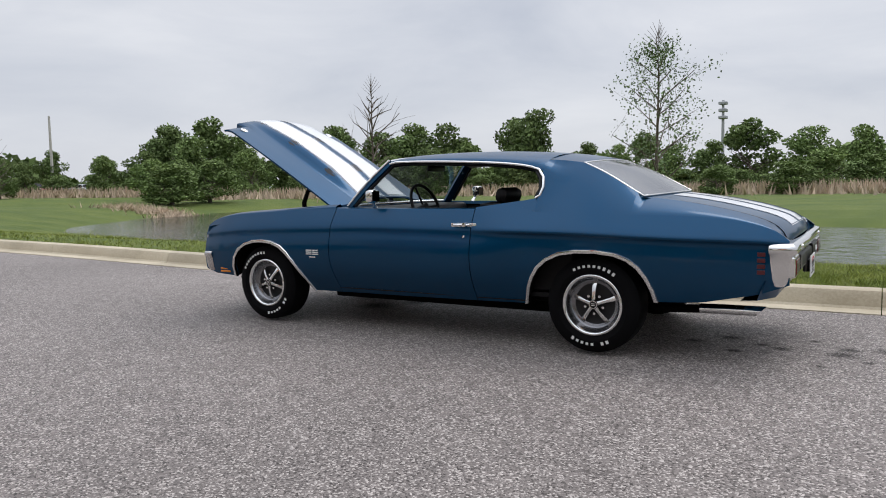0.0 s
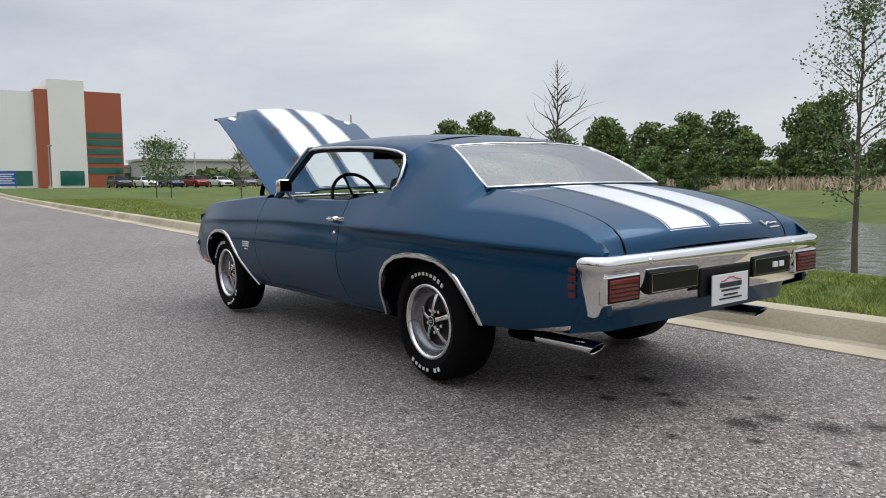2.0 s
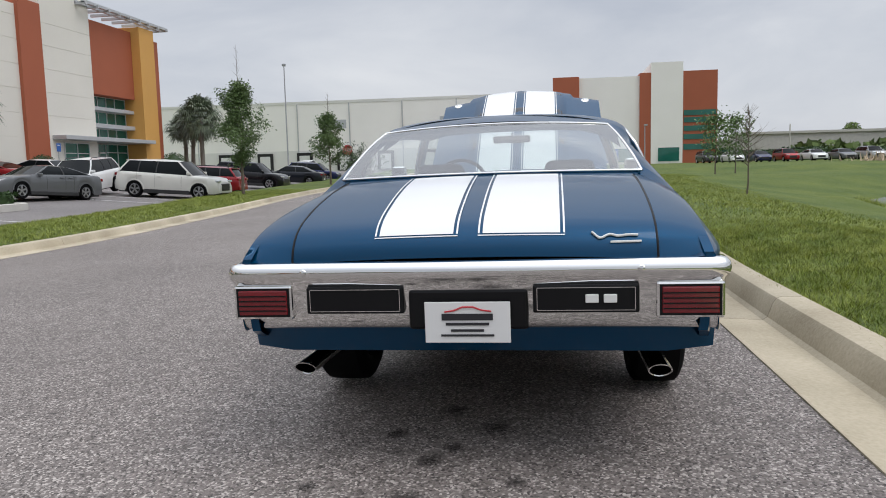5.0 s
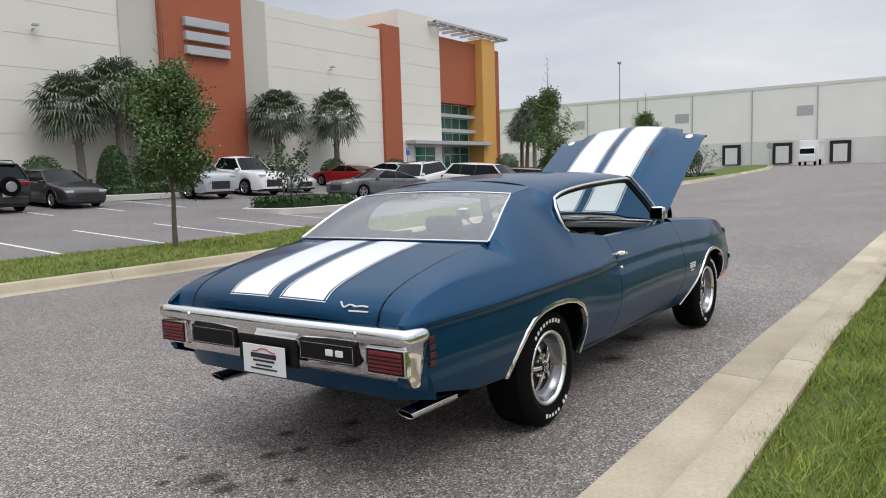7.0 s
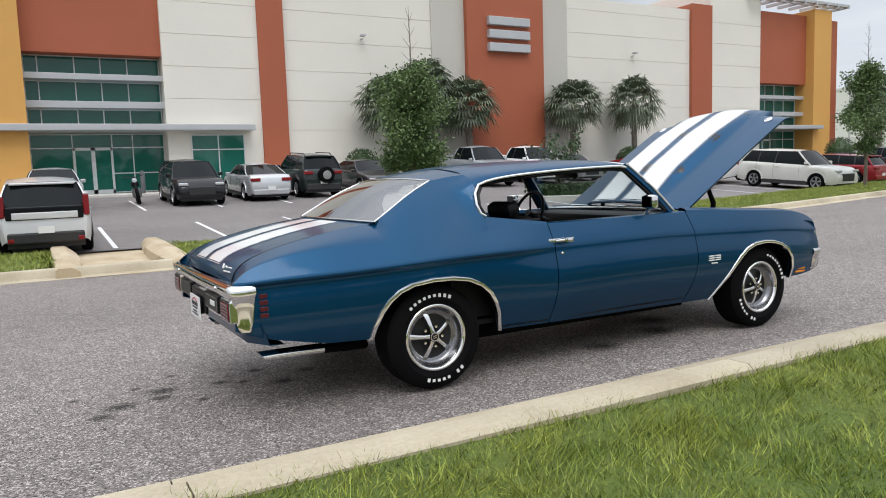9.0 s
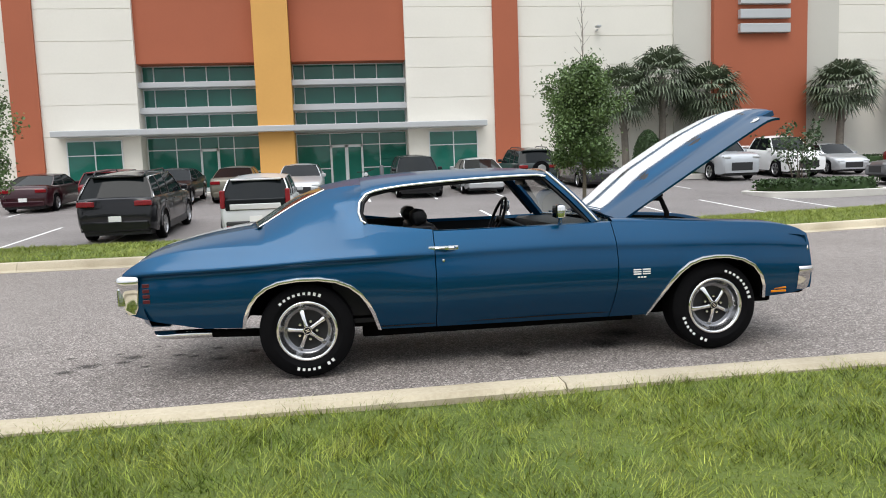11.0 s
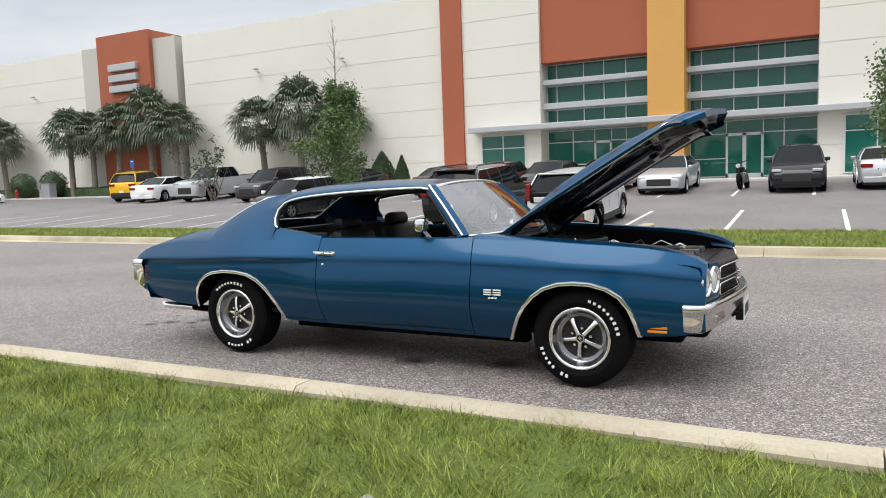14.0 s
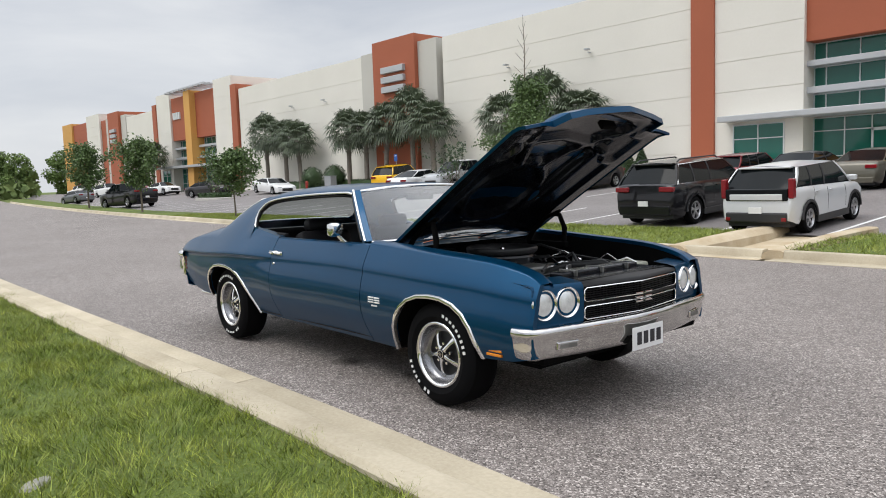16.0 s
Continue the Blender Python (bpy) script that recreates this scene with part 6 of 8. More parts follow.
# belt line (share of length from the front, share of height), then the cabin: windshield foot, roof start, roof end, rear foot
KINDS = {
    "sedan": ([(0, 0.40), (0.015, 0.47), (0.07, 0.545), (0.25, 0.645), (0.32, 0.66), (0.78, 0.69), (0.9, 0.70), (0.975, 0.66), (1, 0.45)], (0.27, 0.42, 0.68, 0.86)),
    "coupe": ([(0, 0.42), (0.015, 0.50), (0.07, 0.57), (0.28, 0.66), (0.36, 0.68), (0.78, 0.73), (0.92, 0.73), (0.98, 0.68), (1, 0.45)], (0.31, 0.46, 0.66, 0.88)),
    "suv": ([(0, 0.36), (0.015, 0.45), (0.06, 0.555), (0.24, 0.60), (0.32, 0.61), (0.90, 0.65), (0.97, 0.64), (0.99, 0.58), (1, 0.35)], (0.25, 0.40, 0.88, 0.965)),
    "hatch": ([(0, 0.34), (0.02, 0.45), (0.08, 0.55), (0.22, 0.60), (0.32, 0.61), (0.9, 0.66), (0.97, 0.64), (0.99, 0.56), (1, 0.34)], (0.20, 0.38, 0.86, 0.97)),
    "pickup": ([(0, 0.40), (0.01, 0.52), (0.05, 0.60), (0.22, 0.635), (0.30, 0.64), (0.60, 0.645), (0.97, 0.655), (0.995, 0.64), (1, 0.40)], (0.24, 0.35, 0.56, 0.605)),
}


def vehicle(name, label, kind, size, paint, x, y, yaw, z=None, cladding=False, wheel_r=0.33, spare=False, rack=False, tail=None, wrap_glass=False, near=False, roof_paint=None, bright=False):
    """A parked car; yaw 0 faces +y. Its own front points to +x before it is turned."""
    L, W, H = size
    tail = tail or TAIL_RED
    belt, (c0, c1, c2, c3) = KINDS[kind]
    if z is None:
        z = lot_z(x, y)
    tilt = math.degrees(math.atan((lot_z(x, y + 1) - lot_z(x, y - 1)) / 2)) * (1 if abs(yaw) < 90 else -1) if y > 12 else 0
    top = thing(name, label, "car" if kind != "pickup" else "pickup truck", "parked cars", at=pose(x, y, z + 0.004, 0, 0, yaw + 90) @ pose(0, 0, 0, 0, -tilt, 0))
    fx = lambda f: L / 2 - f * L
    ax_f, ax_r = fx(0.185), fx(0.80 if kind != "hatch" else 0.81)
    ra = wheel_r + 0.05
    hw = W / 2

    def plan(f):
        return hw * ease([(0, 0.80), (0.03, 0.90), (0.10, 0.97), (0.25, 1.0), (0.8, 1.0), (0.93, 0.97), (0.98, 0.92), (1, 0.84)], f)

    def bottom(px):
        zb = 0.155 * H
        for a in (ax_f, ax_r):
            if abs(px - a) < ra:
                zb = max(zb, wheel_r + math.sqrt(ra * ra - (px - a) ** 2))
        f = (L / 2 - px) / L
        return max(zb, H * lerp([(0, 0.19), (0.05, 0.155), (0.94, 0.155), (1, 0.22)], f))

    fs = sorted({k / 40 for k in range(41)} | {0.005, 0.015, 0.985, 0.995} | {min(1, max(0, (L / 2 - (a + ra * math.sin(q * math.pi / 12))) / L)) for a in (ax_f, ax_r) for q in range(-6, 7)})
    bm = bmesh.new()
    rows = []
    for f in fs:
        px, zt, p = fx(f), H * ease(belt, f), plan(f)
        zb = min(bottom(px), zt - 0.03)
        sec = []
        for q, off in ((0, 0.045), (0.2, 0.012), (0.45, 0.0), (0.66, 0.0), (0.80, 0.012), (0.93, 0.03), (1.0, 0.065)):
            sec.append((px, p - off * W / 1.8, zb + (zt - zb) * q))
        sec += [(px, p * 0.72, zt + 0.018), (px, p * 0.35, zt + 0.03), (px, 0, zt + 0.033)]
        rows.append(sec + [(a, -b, c) for a, b, c in sec[-2::-1]])
    v = patch(bm, rows)
    bm.faces.new(v[0][::-1])
    bm.faces.new(v[-1])
    body = part("body", bm, paint, top, smooth=40)
    bm = bmesh.new()
    box(bm, fx(0.97), fx(0.03), -hw * 0.80, hw * 0.80, 0.12 * H, 0.4 * H)
    part("underbody", bm, PLASTIC, top)
    # cabin: glass between belt and roof, roof skin, pillars
    zb = lambda f: H * ease(belt, f) - 0.02
    yb, yt = hw * 0.90, hw * (0.70 if kind != "hatch" else 0.76)
    z_roof = H * 0.945
    stations = [(c0, zb(c0), yb), (c1, z_roof, yt), ((c1 + c2) / 2, z_roof + 0.02, yt), (c2, z_roof - 0.015, yt), (c3, zb(c3), yb)]
    for i, j, nm in ((0, 1, "windshield"), (3, 4, "rear_window")):
        bm = bmesh.new()
        pts = []
        for (f, zz, w) in (stations[i], stations[j]):
            pts.append([(fx(f) + (0.10 if i == 0 else -0.05) * (1 - (k / 4) ** 2), k / 4 * w, zz + 0.02 * (1 - (k / 4) ** 2)) for k in range(-4, 5)])
        patch(bm, pts)
        part(nm, bm, CAR_BLACK_GLASS, top, smooth=30)
    mids = [0.50] if kind in ("sedan", "coupe", "pickup") else [0.36, 0.72]
    cuts = [c1 + (c2 - c1) * q + 0.02 for q in mids]
    lows = [c0, *[f + 0.01 for f in cuts], c3]
    highs = [c1, *cuts, c2]
    roof_at = lambda f: z_roof - 0.015 * max(0, (f - c1) / (c2 - c1))
    for s in (1, -1):
        for k in range(len(lows) - 1):
            bm = bmesh.new()
            rows = []
            for q in (0.0, 0.5, 1.0):
                fa, fb_ = lows[k] + (lows[k + 1] - lows[k]) * q, highs[k] + (highs[k + 1] - highs[k]) * q
                za, zt = zb(fa), roof_at(fb_)
                rows.append([(fx(fa + (fb_ - fa) * u), s * (yb + (yt - yb) * u + 0.03 * math.sin(u * math.pi)), za + (zt - za) * u) for u in (0, 0.33, 0.67, 1)])
            patch(bm, rows)
            part("side_window", bm, CAR_BLACK_GLASS, top, smooth=40)
        for k in range(len(lows)):
            bm = bmesh.new()
            wide = 0.045 if k in (0, len(lows) - 1) and kind != "sedan" else 0.028
            rows = []
            for u in (0, 0.33, 0.67, 1):
                px, py, pz = fx(lows[k] + (highs[k] - lows[k]) * u), yb + (yt - yb) * u + 0.03 * math.sin(u * math.pi) + 0.012, zb(lows[k]) + (roof_at(highs[k]) - zb(lows[k])) * u
                rows.append([(px - wide, s * (py - 0.03), pz), (px - wide, s * py, pz), (px + wide, s * py, pz), (px + wide, s * (py - 0.03), pz)])
            patch(bm, rows)
            part("pillar", bm, paint if k in (0, len(lows) - 1) else PLASTIC, top, smooth=50)
        if bright:
            bm = bmesh.new()
            tube(bm, [(fx(f), s * (yb + 0.022), zb(f) + 0.006) for f in (c0 + 0.02, (c0 + c3) / 2, c3 - 0.01)] + [(fx(c2), s * (yt + 0.02), roof_at(c2) - 0.02)] + [(fx(f), s * (yt + 0.022), roof_at(f) - 0.012) for f in ((c1 + c2) / 2, c1)], 0.012, 6)
            part("window_trim", bm, CHROME, top, "bright window trim", smooth=60)
        if near:
            for f in (c1 - 0.05, cuts[0] + 0.01, (cuts[-1] if len(cuts) > 1 else c2) + 0.015):
                bm = bmesh.new()
                p, zt, z0 = plan(f), H * ease(belt, f), max(bottom(fx(f)), 0.2 * H)
                tube(bm, [(fx(f), s * (p - off * W / 1.8 + 0.001), z0 + (zt - z0) * q) for q, off in ((0, 0.03), (0.2, 0.010), (0.45, 0.0), (0.66, 0.0), (0.80, 0.012), (0.93, 0.03))], 0.005, 4)
                part("door_gap", bm, PLASTIC, top)
            for f in (cuts[0] - 0.03, (cuts[-1] if len(cuts) > 1 else c2) - 0.02):
                zt = H * ease(belt, f) * 0.88
                part("door_handle", boxes((fx(f) - 0.09, fx(f) + 0.09, min(s * (plan(f) - 0.03), s * (plan(f) + 0.025)), max(s * (plan(f) - 0.03), s * (plan(f) + 0.025)), zt - 0.015, zt + 0.015), bevel=0.008), paint, top)
            for a in (ax_f, ax_r):
                bm = bmesh.new()
                rows = []
                for q in range(13):
                    an = q / 12 * math.pi
                    rows.append([(a + r_ * math.cos(an), s * (plan((L / 2 - a) / L) + o), wheel_r + r_ * math.sin(an)) for r_, o in ((ra - 0.012, -0.03), (ra - 0.008, 0.008), (ra + 0.05, 0.006), (ra + 0.055, -0.02))])
                patch(bm, rows)
                part("arch_trim", bm, PLASTIC if cladding else paint, top, smooth=40)
            part("side_skirt", boxes((ax_r + ra, ax_f - ra, min(s * (hw - 0.07), s * (hw + 0.006)), max(s * (hw - 0.07), s * (hw + 0.006)), 0.12 * H, 0.22 * H), bevel=0.02), PLASTIC, top)
    bm = bmesh.new()
    rr = []
    for f in [c1 - 0.012] + [c1 + (c2 - c1) * k / 5 for k in range(6)] + [c2 + 0.008]:
        q = (f - c1) / (c2 - c1)
        zc = z_roof + H * 0.055 * math.sin(max(0.0, min(1.0, 0.12 + q * 0.8)) * math.pi) ** 0.6
        rr.append([(fx(f), k / 6 * (yt + 0.012), z_roof - 0.012 + (zc - z_roof) * (1 - abs(k / 6) ** 2.4)) for k in range(-6, 7)])
    patch(bm, rr)
    part("roof", bm, roof_paint or paint, top, smooth=50)
    # wheels
    for a in (ax_f, ax_r):
        for s in (1, -1):
            w = new("wheel")
            w.parent = top
            w.matrix_basis = pose(a, s * (hw - 0.115), wheel_r)
            me_t, me_r = wheel_meshes(wheel_r)
            part("tyre", me_t, None, w)
            r = part("rim", me_r, None, w)
            if s < 0:
                r.matrix_basis = Matrix.Rotation(math.pi, 4, "Z")
    # lamps, plate, bumper insert, mirrors
    for s in (1, -1):
        zl = H * lerp(belt, 0.06) - 0.06
        part("headlamp", boxes((fx(0.075), fx(0.004), min(s * hw * 0.52, s * hw * 0.86), max(s * hw * 0.52, s * hw * 0.86), zl - 0.10, zl - 0.01), bevel=0.02), HEAD_LENS, top)
        if wrap_glass:
            part("tail_lamp", boxes((fx(1.0) + 0.02, fx(0.955), min(s * hw * 0.80, s * hw * 0.935), max(s * hw * 0.80, s * hw * 0.935), 0.52 * H, 0.80 * H), bevel=0.03), tail, top, "tall red tail lamp")
        else:
            zt = H * lerp(belt, 0.95) - 0.04
            part("tail_lamp", boxes((fx(1.0) - 0.008, fx(0.955), min(s * hw * 0.48, s * hw * 0.90), max(s * hw * 0.48, s * hw * 0.90), zt - 0.15, zt - 0.02), bevel=0.02), tail, top, "red tail lamp")
        bm = boxes((fx(c0 + 0.035) - 0.06, fx(c0 + 0.035) + 0.06, min(s * (yb + 0.02), s * (yb + 0.20)), max(s * (yb + 0.02), s * (yb + 0.20)), H * 0.63, H * 0.63 + 0.13), bevel=0.03)
        part("mirror", bm, roof_paint or paint, top)
    part("rear_bumper", boxes((fx(1.0) - 0.03, fx(0.965), -hw * 0.80, hw * 0.80, 0.18 * H, 0.33 * H), bevel=0.04), PLASTIC if cladding else paint, top)
    part("front_grille", boxes((fx(0.02), fx(0.0) + 0.012, -hw * 0.50, hw * 0.50, 0.24 * H, 0.43 * H), bevel=0.03), PLASTIC, top)
    part("number_plate", boxes((fx(1.0) - 0.045, fx(1.0) - 0.02, -0.15, 0.15, 0.36 * H - 0.07, 0.36 * H + 0.07)), PLATE_WHITE, top)
    if wrap_glass:
        part("tailgate_panel", boxes((fx(1.0) - 0.012, fx(0.975), -hw * 0.80, hw * 0.80, 0.49 * H, 0.66 * H), bevel=0.03), CAR_BLACK_GLASS, top, "gloss black tailgate panel")
        part("tailgate_garnish", boxes((fx(1.0) - 0.024, fx(0.99), -hw * 0.68, hw * 0.68, 0.50 * H, 0.59 * H), bevel=0.02), paint, top)
        for s in (1, -1):
            part("reflector", boxes((fx(1.0) - 0.05, fx(0.98), min(s * hw * 0.66, s * hw * 0.78), max(s * hw * 0.66, s * hw * 0.78), 0.21 * H, 0.26 * H), bevel=0.01), tail, top)
    if kind in ("suv", "hatch"):
        part("roof_spoiler", boxes((fx(c2 + 0.035), fx(c2 - 0.02), -yt * 0.9, yt * 0.9, z_roof - 0.035, z_roof + 0.012), bevel=0.015), paint, top)
    if spare:
        bm = bmesh.new()
        revolve(bm, [(0.0, -0.16), (0.2, -0.16), (0.33, -0.14), (0.34, 0.02)], 24, "x", (fx(1.0), -0.1, 0.52 * H))
        part("spare_wheel", bm, RUBBER, top, smooth=40)
        bm = bmesh.new()
        revolve(bm, [(0.0, -0.185), (0.17, -0.18), (0.19, -0.15)], 20, "x", (fx(1.0), -0.1, 0.52 * H))
        part("spare_rim", bm, ALLOY, top, smooth=40)
    if rack:
        for s in (1, -1):
            bm = bmesh.new()
            tube(bm, [(fx(c1 + 0.03), s * yt * 0.9, H * 0.96), (fx(c1 + 0.06), s * yt * 0.9, H * 1.0), (fx(c2 - 0.05), s * yt * 0.9, H * 1.0), (fx(c2 - 0.02), s * yt * 0.9, H * 0.96)], 0.02, 6)
            part("roof_rail", bm, PLASTIC, top)
    if kind == "pickup":
        part("bed", boxes((fx(0.985), fx(0.615), -hw * 0.82, hw * 0.82, 0.60 * H, 0.668 * H)), PLASTIC, top)
    return top


WHEELS = {}


def wheel_meshes(r):
    if r not in WHEELS:
        bm = bmesh.new()
        revolve(bm, [(r * 0.66, -0.10), (r * 0.9, -0.112), (r, -0.08), (r, 0.08), (r * 0.9, 0.112), (r * 0.66, 0.10)], 28, "y")
        t = mesh_of("tyre", bm, RUBBER, 40)
        bm = bmesh.new()
        revolve(bm, [(r * 0.68, 0.10), (r * 0.64, 0.104), (r * 0.60, 0.06), (r * 0.5, 0.03), (0.0, 0.03)], 28, "y")
        for f in bm.faces:
            f.material_index = 1 if f.calc_center_median().y < 0.05 else 0
        for k in range(5):
            for d in (-0.13, 0.13):
                m = Matrix.Rotation(k * math.tau / 5 + d, 4, "Y")
                box(bm, -r * 0.045, r * 0.045, 0.05, 0.085, 0.0, r * 0.64, 0.0, m)
        me = mesh_of("rim", bm, [ALLOY, WHEEL_GREY], 40)
        WHEELS[r] = (t, me)
    return WHEELS[r]


SILVER = car_paint("silver", (0.50, 0.51, 0.52), 0.5)
WSILVER = car_paint("pale_silver", (0.62, 0.63, 0.64), 0.25)
BLACKP = car_paint("black", (0.010, 0.010, 0.012), 0.1)
CHAR = car_paint("charcoal", (0.045, 0.042, 0.046), 0.4)
WHITEP = car_paint("white", (0.78, 0.78, 0.77), 0.0)
REDP = car_paint("red", (0.30, 0.015, 0.018), 0.2)
OLIVE = car_paint("olive", (0.12, 0.11, 0.085), 0.3)
YELLOW = car_paint("yellow", (0.80, 0.44, 0.01), 0.0)
NAVY = car_paint("navy", (0.012, 0.018, 0.075), 0.3)
GREYP = car_paint("grey", (0.14, 0.145, 0.15), 0.4)
MAROON = car_paint("maroon", (0.16, 0.012, 0.018), 0.3)

vehicle("small_suv", "silver boxy hatchback with tall red lamps", "hatch", (4.14, 1.80, 1.61), WSILVER, -3.23, 14.83, 0, cladding=True, wrap_glass=True, near=True)
vehicle("suv", "black family suv parked beside the silver hatchback", "suv", (4.94, 1.99, 1.77), BLACKP, -6.75, 16.08, 0, wheel_r=0.37, rack=True, near=True, bright=True)
vehicle("suv", "dark grey compact suv facing the road", "suv", (4.60, 1.865, 1.665), BLACKP, 2.0, 25.5, 180, wheel_r=0.35, near=True)
vehicle("sedan", "silver sedan parked tail to the road", "sedan", (4.75, 1.77, 1.45), SILVER, 4.75, 26.2, 0, near=True)
vehicle("suv", "dark green off-roader with rear spare wheel", "suv", (4.5, 1.82, 1.80), car_paint("dark_green", (0.018, 0.026, 0.026), 0.2), 7.05, 26.5, 0, wheel_r=0.37, spare=True, rack=True, cladding=True)
vehicle("sedan", "charcoal sedan with a wide black grille", "sedan", (4.9, 1.85, 1.44), CHAR, 10.0, 26.9, 180, near=True)
vehicle("sedan", "silver sedan facing the road", "sedan", (4.85, 1.85, 1.46), SILVER, -2.75, 25.9, 180)
vehicle("estate_car", "faded olive estate car from the eighties", "sedan", (4.8, 1.78, 1.43), OLIVE, -5.45, 26.9, 0)
vehicle("sedan", "dark maroon sedan with its tail to the road", "sedan", (4.6, 1.82, 1.42), car_paint("dark_maroon", (0.035, 0.010, 0.014), 0.2), -12.9, 26.0, 0)
vehicle("hatchback", "red hatchback parked near the entrance", "hatch", (4.2, 1.78, 1.5), MAROON, -10.3, 26.3, 0)
vehicle("sedan", "black sedan near the glass entrance", "sedan", (4.7, 1.82, 1.44), BLACKP, -7.9, 26.2, 180)
vehicle("city_car", "small black city car with a white roof", "hatch", (3.6, 1.63, 1.49), BLACKP, -15.27, 17.58, 172, wheel_r=0.30, near=True, roof_paint=WHITEP)
vehicle("sedan", "black sedan beside the hedge island", "sedan", (4.8, 1.85, 1.44), BLACKP, -18.9, 26.6, 180)
vehicle("suv", "grey suv behind the small black car", "suv", (4.7, 1.87, 1.68), CHAR, -23.4, 26.0, 180, wheel_r=0.35)
vehicle("pickup_truck", "light grey crew-cab pickup facing the road", "pickup", (5.9, 2.03, 1.96), car_paint("light_grey", (0.42, 0.44, 0.46), 0.3), 16.6, 28.0, 180, wheel_r=0.41)
vehicle("pickup_truck", "white pickup with a black grille", "pickup", (5.8, 2.03, 1.90), WHITEP, 20.0, 28.2, 180, wheel_r=0.40)
vehicle("sedan", "silver compact sedan facing the road", "sedan", (4.55, 1.76, 1.43), SILVER, 22.9, 28.2, 176)
vehicle("coupe", "bright red sports coupe", "coupe", (4.8, 1.9, 1.36), REDP, 29.0, 28.6, 0)
vehicle("coupe", "dark grey muscle coupe beside the planted island", "coupe", (5.0, 1.92, 1.45), GREYP, 22.55, 20.78, 78, near=True)
vehicle("sedan", "white sedan near the building corner", "sedan", (4.7, 1.8, 1.45), WHITEP, 33.5, 28.4, 180)
vehicle("suv", "white suv with dark windows", "suv", (4.8, 1.9, 1.74), WHITEP, 27.11, 21.87, 100, wheel_r=0.36, rack=True)
vehicle("suv", "pearl white suv facing the road", "suv", (5.1, 2.0, 1.84), car_paint("pearl", (0.66, 0.65, 0.60), 0.1), 28.4, 18.0, 184, wheel_r=0.38, near=True)
vehicle("estate_car", "red estate car with its tail to the road", "suv", (4.6, 1.78, 1.52), car_paint("deep_red", (0.26, 0.015, 0.02), 0.3), 33.0, 18.9, 6, rack=True)
vehicle("suv", "black suv with bright alloy wheels", "suv", (4.75, 1.89, 1.72), BLACKP, 40.6, 19.3, 184, wheel_r=0.37, near=True)
vehicle("sedan", "dark navy sedan with its tail to the road", "sedan", (4.8, 1.83, 1.45), car_paint("ink", (0.012, 0.014, 0.02), 0.2), 49.2, 19.6, 6)
vehicle("suv", "navy blue suv near the planted corner", "suv", (4.6, 1.85, 1.66), NAVY, 56.5, 20.4, 184, wheel_r=0.35)
vehicle("suv", "white suv parked beyond the planted corner", "suv", (4.6, 1.85, 1.70), WHITEP, 64.5, 24.0, 95, wheel_r=0.36)
vehicle("off_roader", "bright yellow off-roader with black bumpers", "suv", (4.5, 1.85, 1.85), YELLOW, -35.6, 27.6, 20, wheel_r=0.37, cladding=True, rack=True)
vehicle("sedan", "white sedan beside the yellow off-roader", "sedan", (4.8, 1.82, 1.44), WHITEP, -32.6, 27.0, 10)
vehicle("pickup_truck", "silver pickup parked near the palms", "pickup", (5.8, 2.03, 1.92), SILVER, -28.6, 27.4, 180, wheel_r=0.40)
vehicle("classic_coupe", "white seventies coupe parked side-on", "coupe", (5.1, 1.92, 1.36), WHITEP, -52.5, 27.0, -92)
vehicle("sedan", "dark sedan parked beyond the white coupe", "sedan", (4.7, 1.82, 1.45), CHAR, -61.5, 25.17, -70)
vehicle("pickup_truck", "black crew-cab pickup on the car park edge", "pickup", (6.2, 2.05, 1.98), BLACKP, -55.7, 15.93, 98, wheel_r=0.41)
vehicle("sedan", "grey sedan at the far end of the car park", "sedan", (4.8, 1.83, 1.46), GREYP, -84.25, 19.66, 100)
for k, (p, kd) in enumerate(((WHITEP, "sedan"), (REDP, "suv"), (SILVER, "sedan"), (WHITEP, "suv"), (CHAR, "sedan"), (WHITEP, "pickup"))):
    vehicle("distant_car", "distant parked car before the far warehouse front", kd, (4.8, 1.85, 1.5 if kd == "sedan" else 1.75), p, -78 - 6.5 * k, 27, -80)
for k, p in enumerate((CHAR, WHITEP, NAVY, REDP, WHITEP, GREYP, SILVER, BLACKP, WHITEP, MAROON, CHAR, WHITEP)):
    vehicle("distant_car", "distant parked car beyond the green field", "suv" if k % 3 == 0 else "sedan", (4.7, 1.84, 1.66 if k % 3 == 0 else 1.46), p, 96.0 - 0.6 * k, -20.0 - 3.1 * k, 95, z=ground_z(96.0, -20.0 - 3.1 * k) + 0.02)

# box truck at the docks
truck = thing("box_truck", "white box truck backed to the docks", "truck", at=pose(104, 14.5, road_z(104) + 0.01, 0, 0, 90))
part("cargo_box", boxes((-1.15, 1.15, -3.0, 1.6, 0.8, 3.3), bevel=0.05), WHITEP, truck)
part("cab", boxes((-1.0, 1.0, 1.7, 3.3, 0.5, 1.5), (-0.95, 0.95, 1.7, 2.8, 1.5, 2.35), bevel=0.12), WHITEP, truck)
part("cab_window", boxes((-0.85, 0.85, 2.75, 2.84, 1.55, 2.2), bevel=0.03), CAR_BLACK_GLASS, truck)
for yw in (2.5, -1.6):
    for s in (1, -1):
        bm = bmesh.new()
        revolve(bm, [(0.0, 0.12), (0.25, 0.13), (0.38, 0.10), (0.4, 0.0), (0.38, -0.1)], 20, "x", (s * 0.9, yw, 0.4))
        part("tyre", bm, RUBBER, truck, smooth=40)

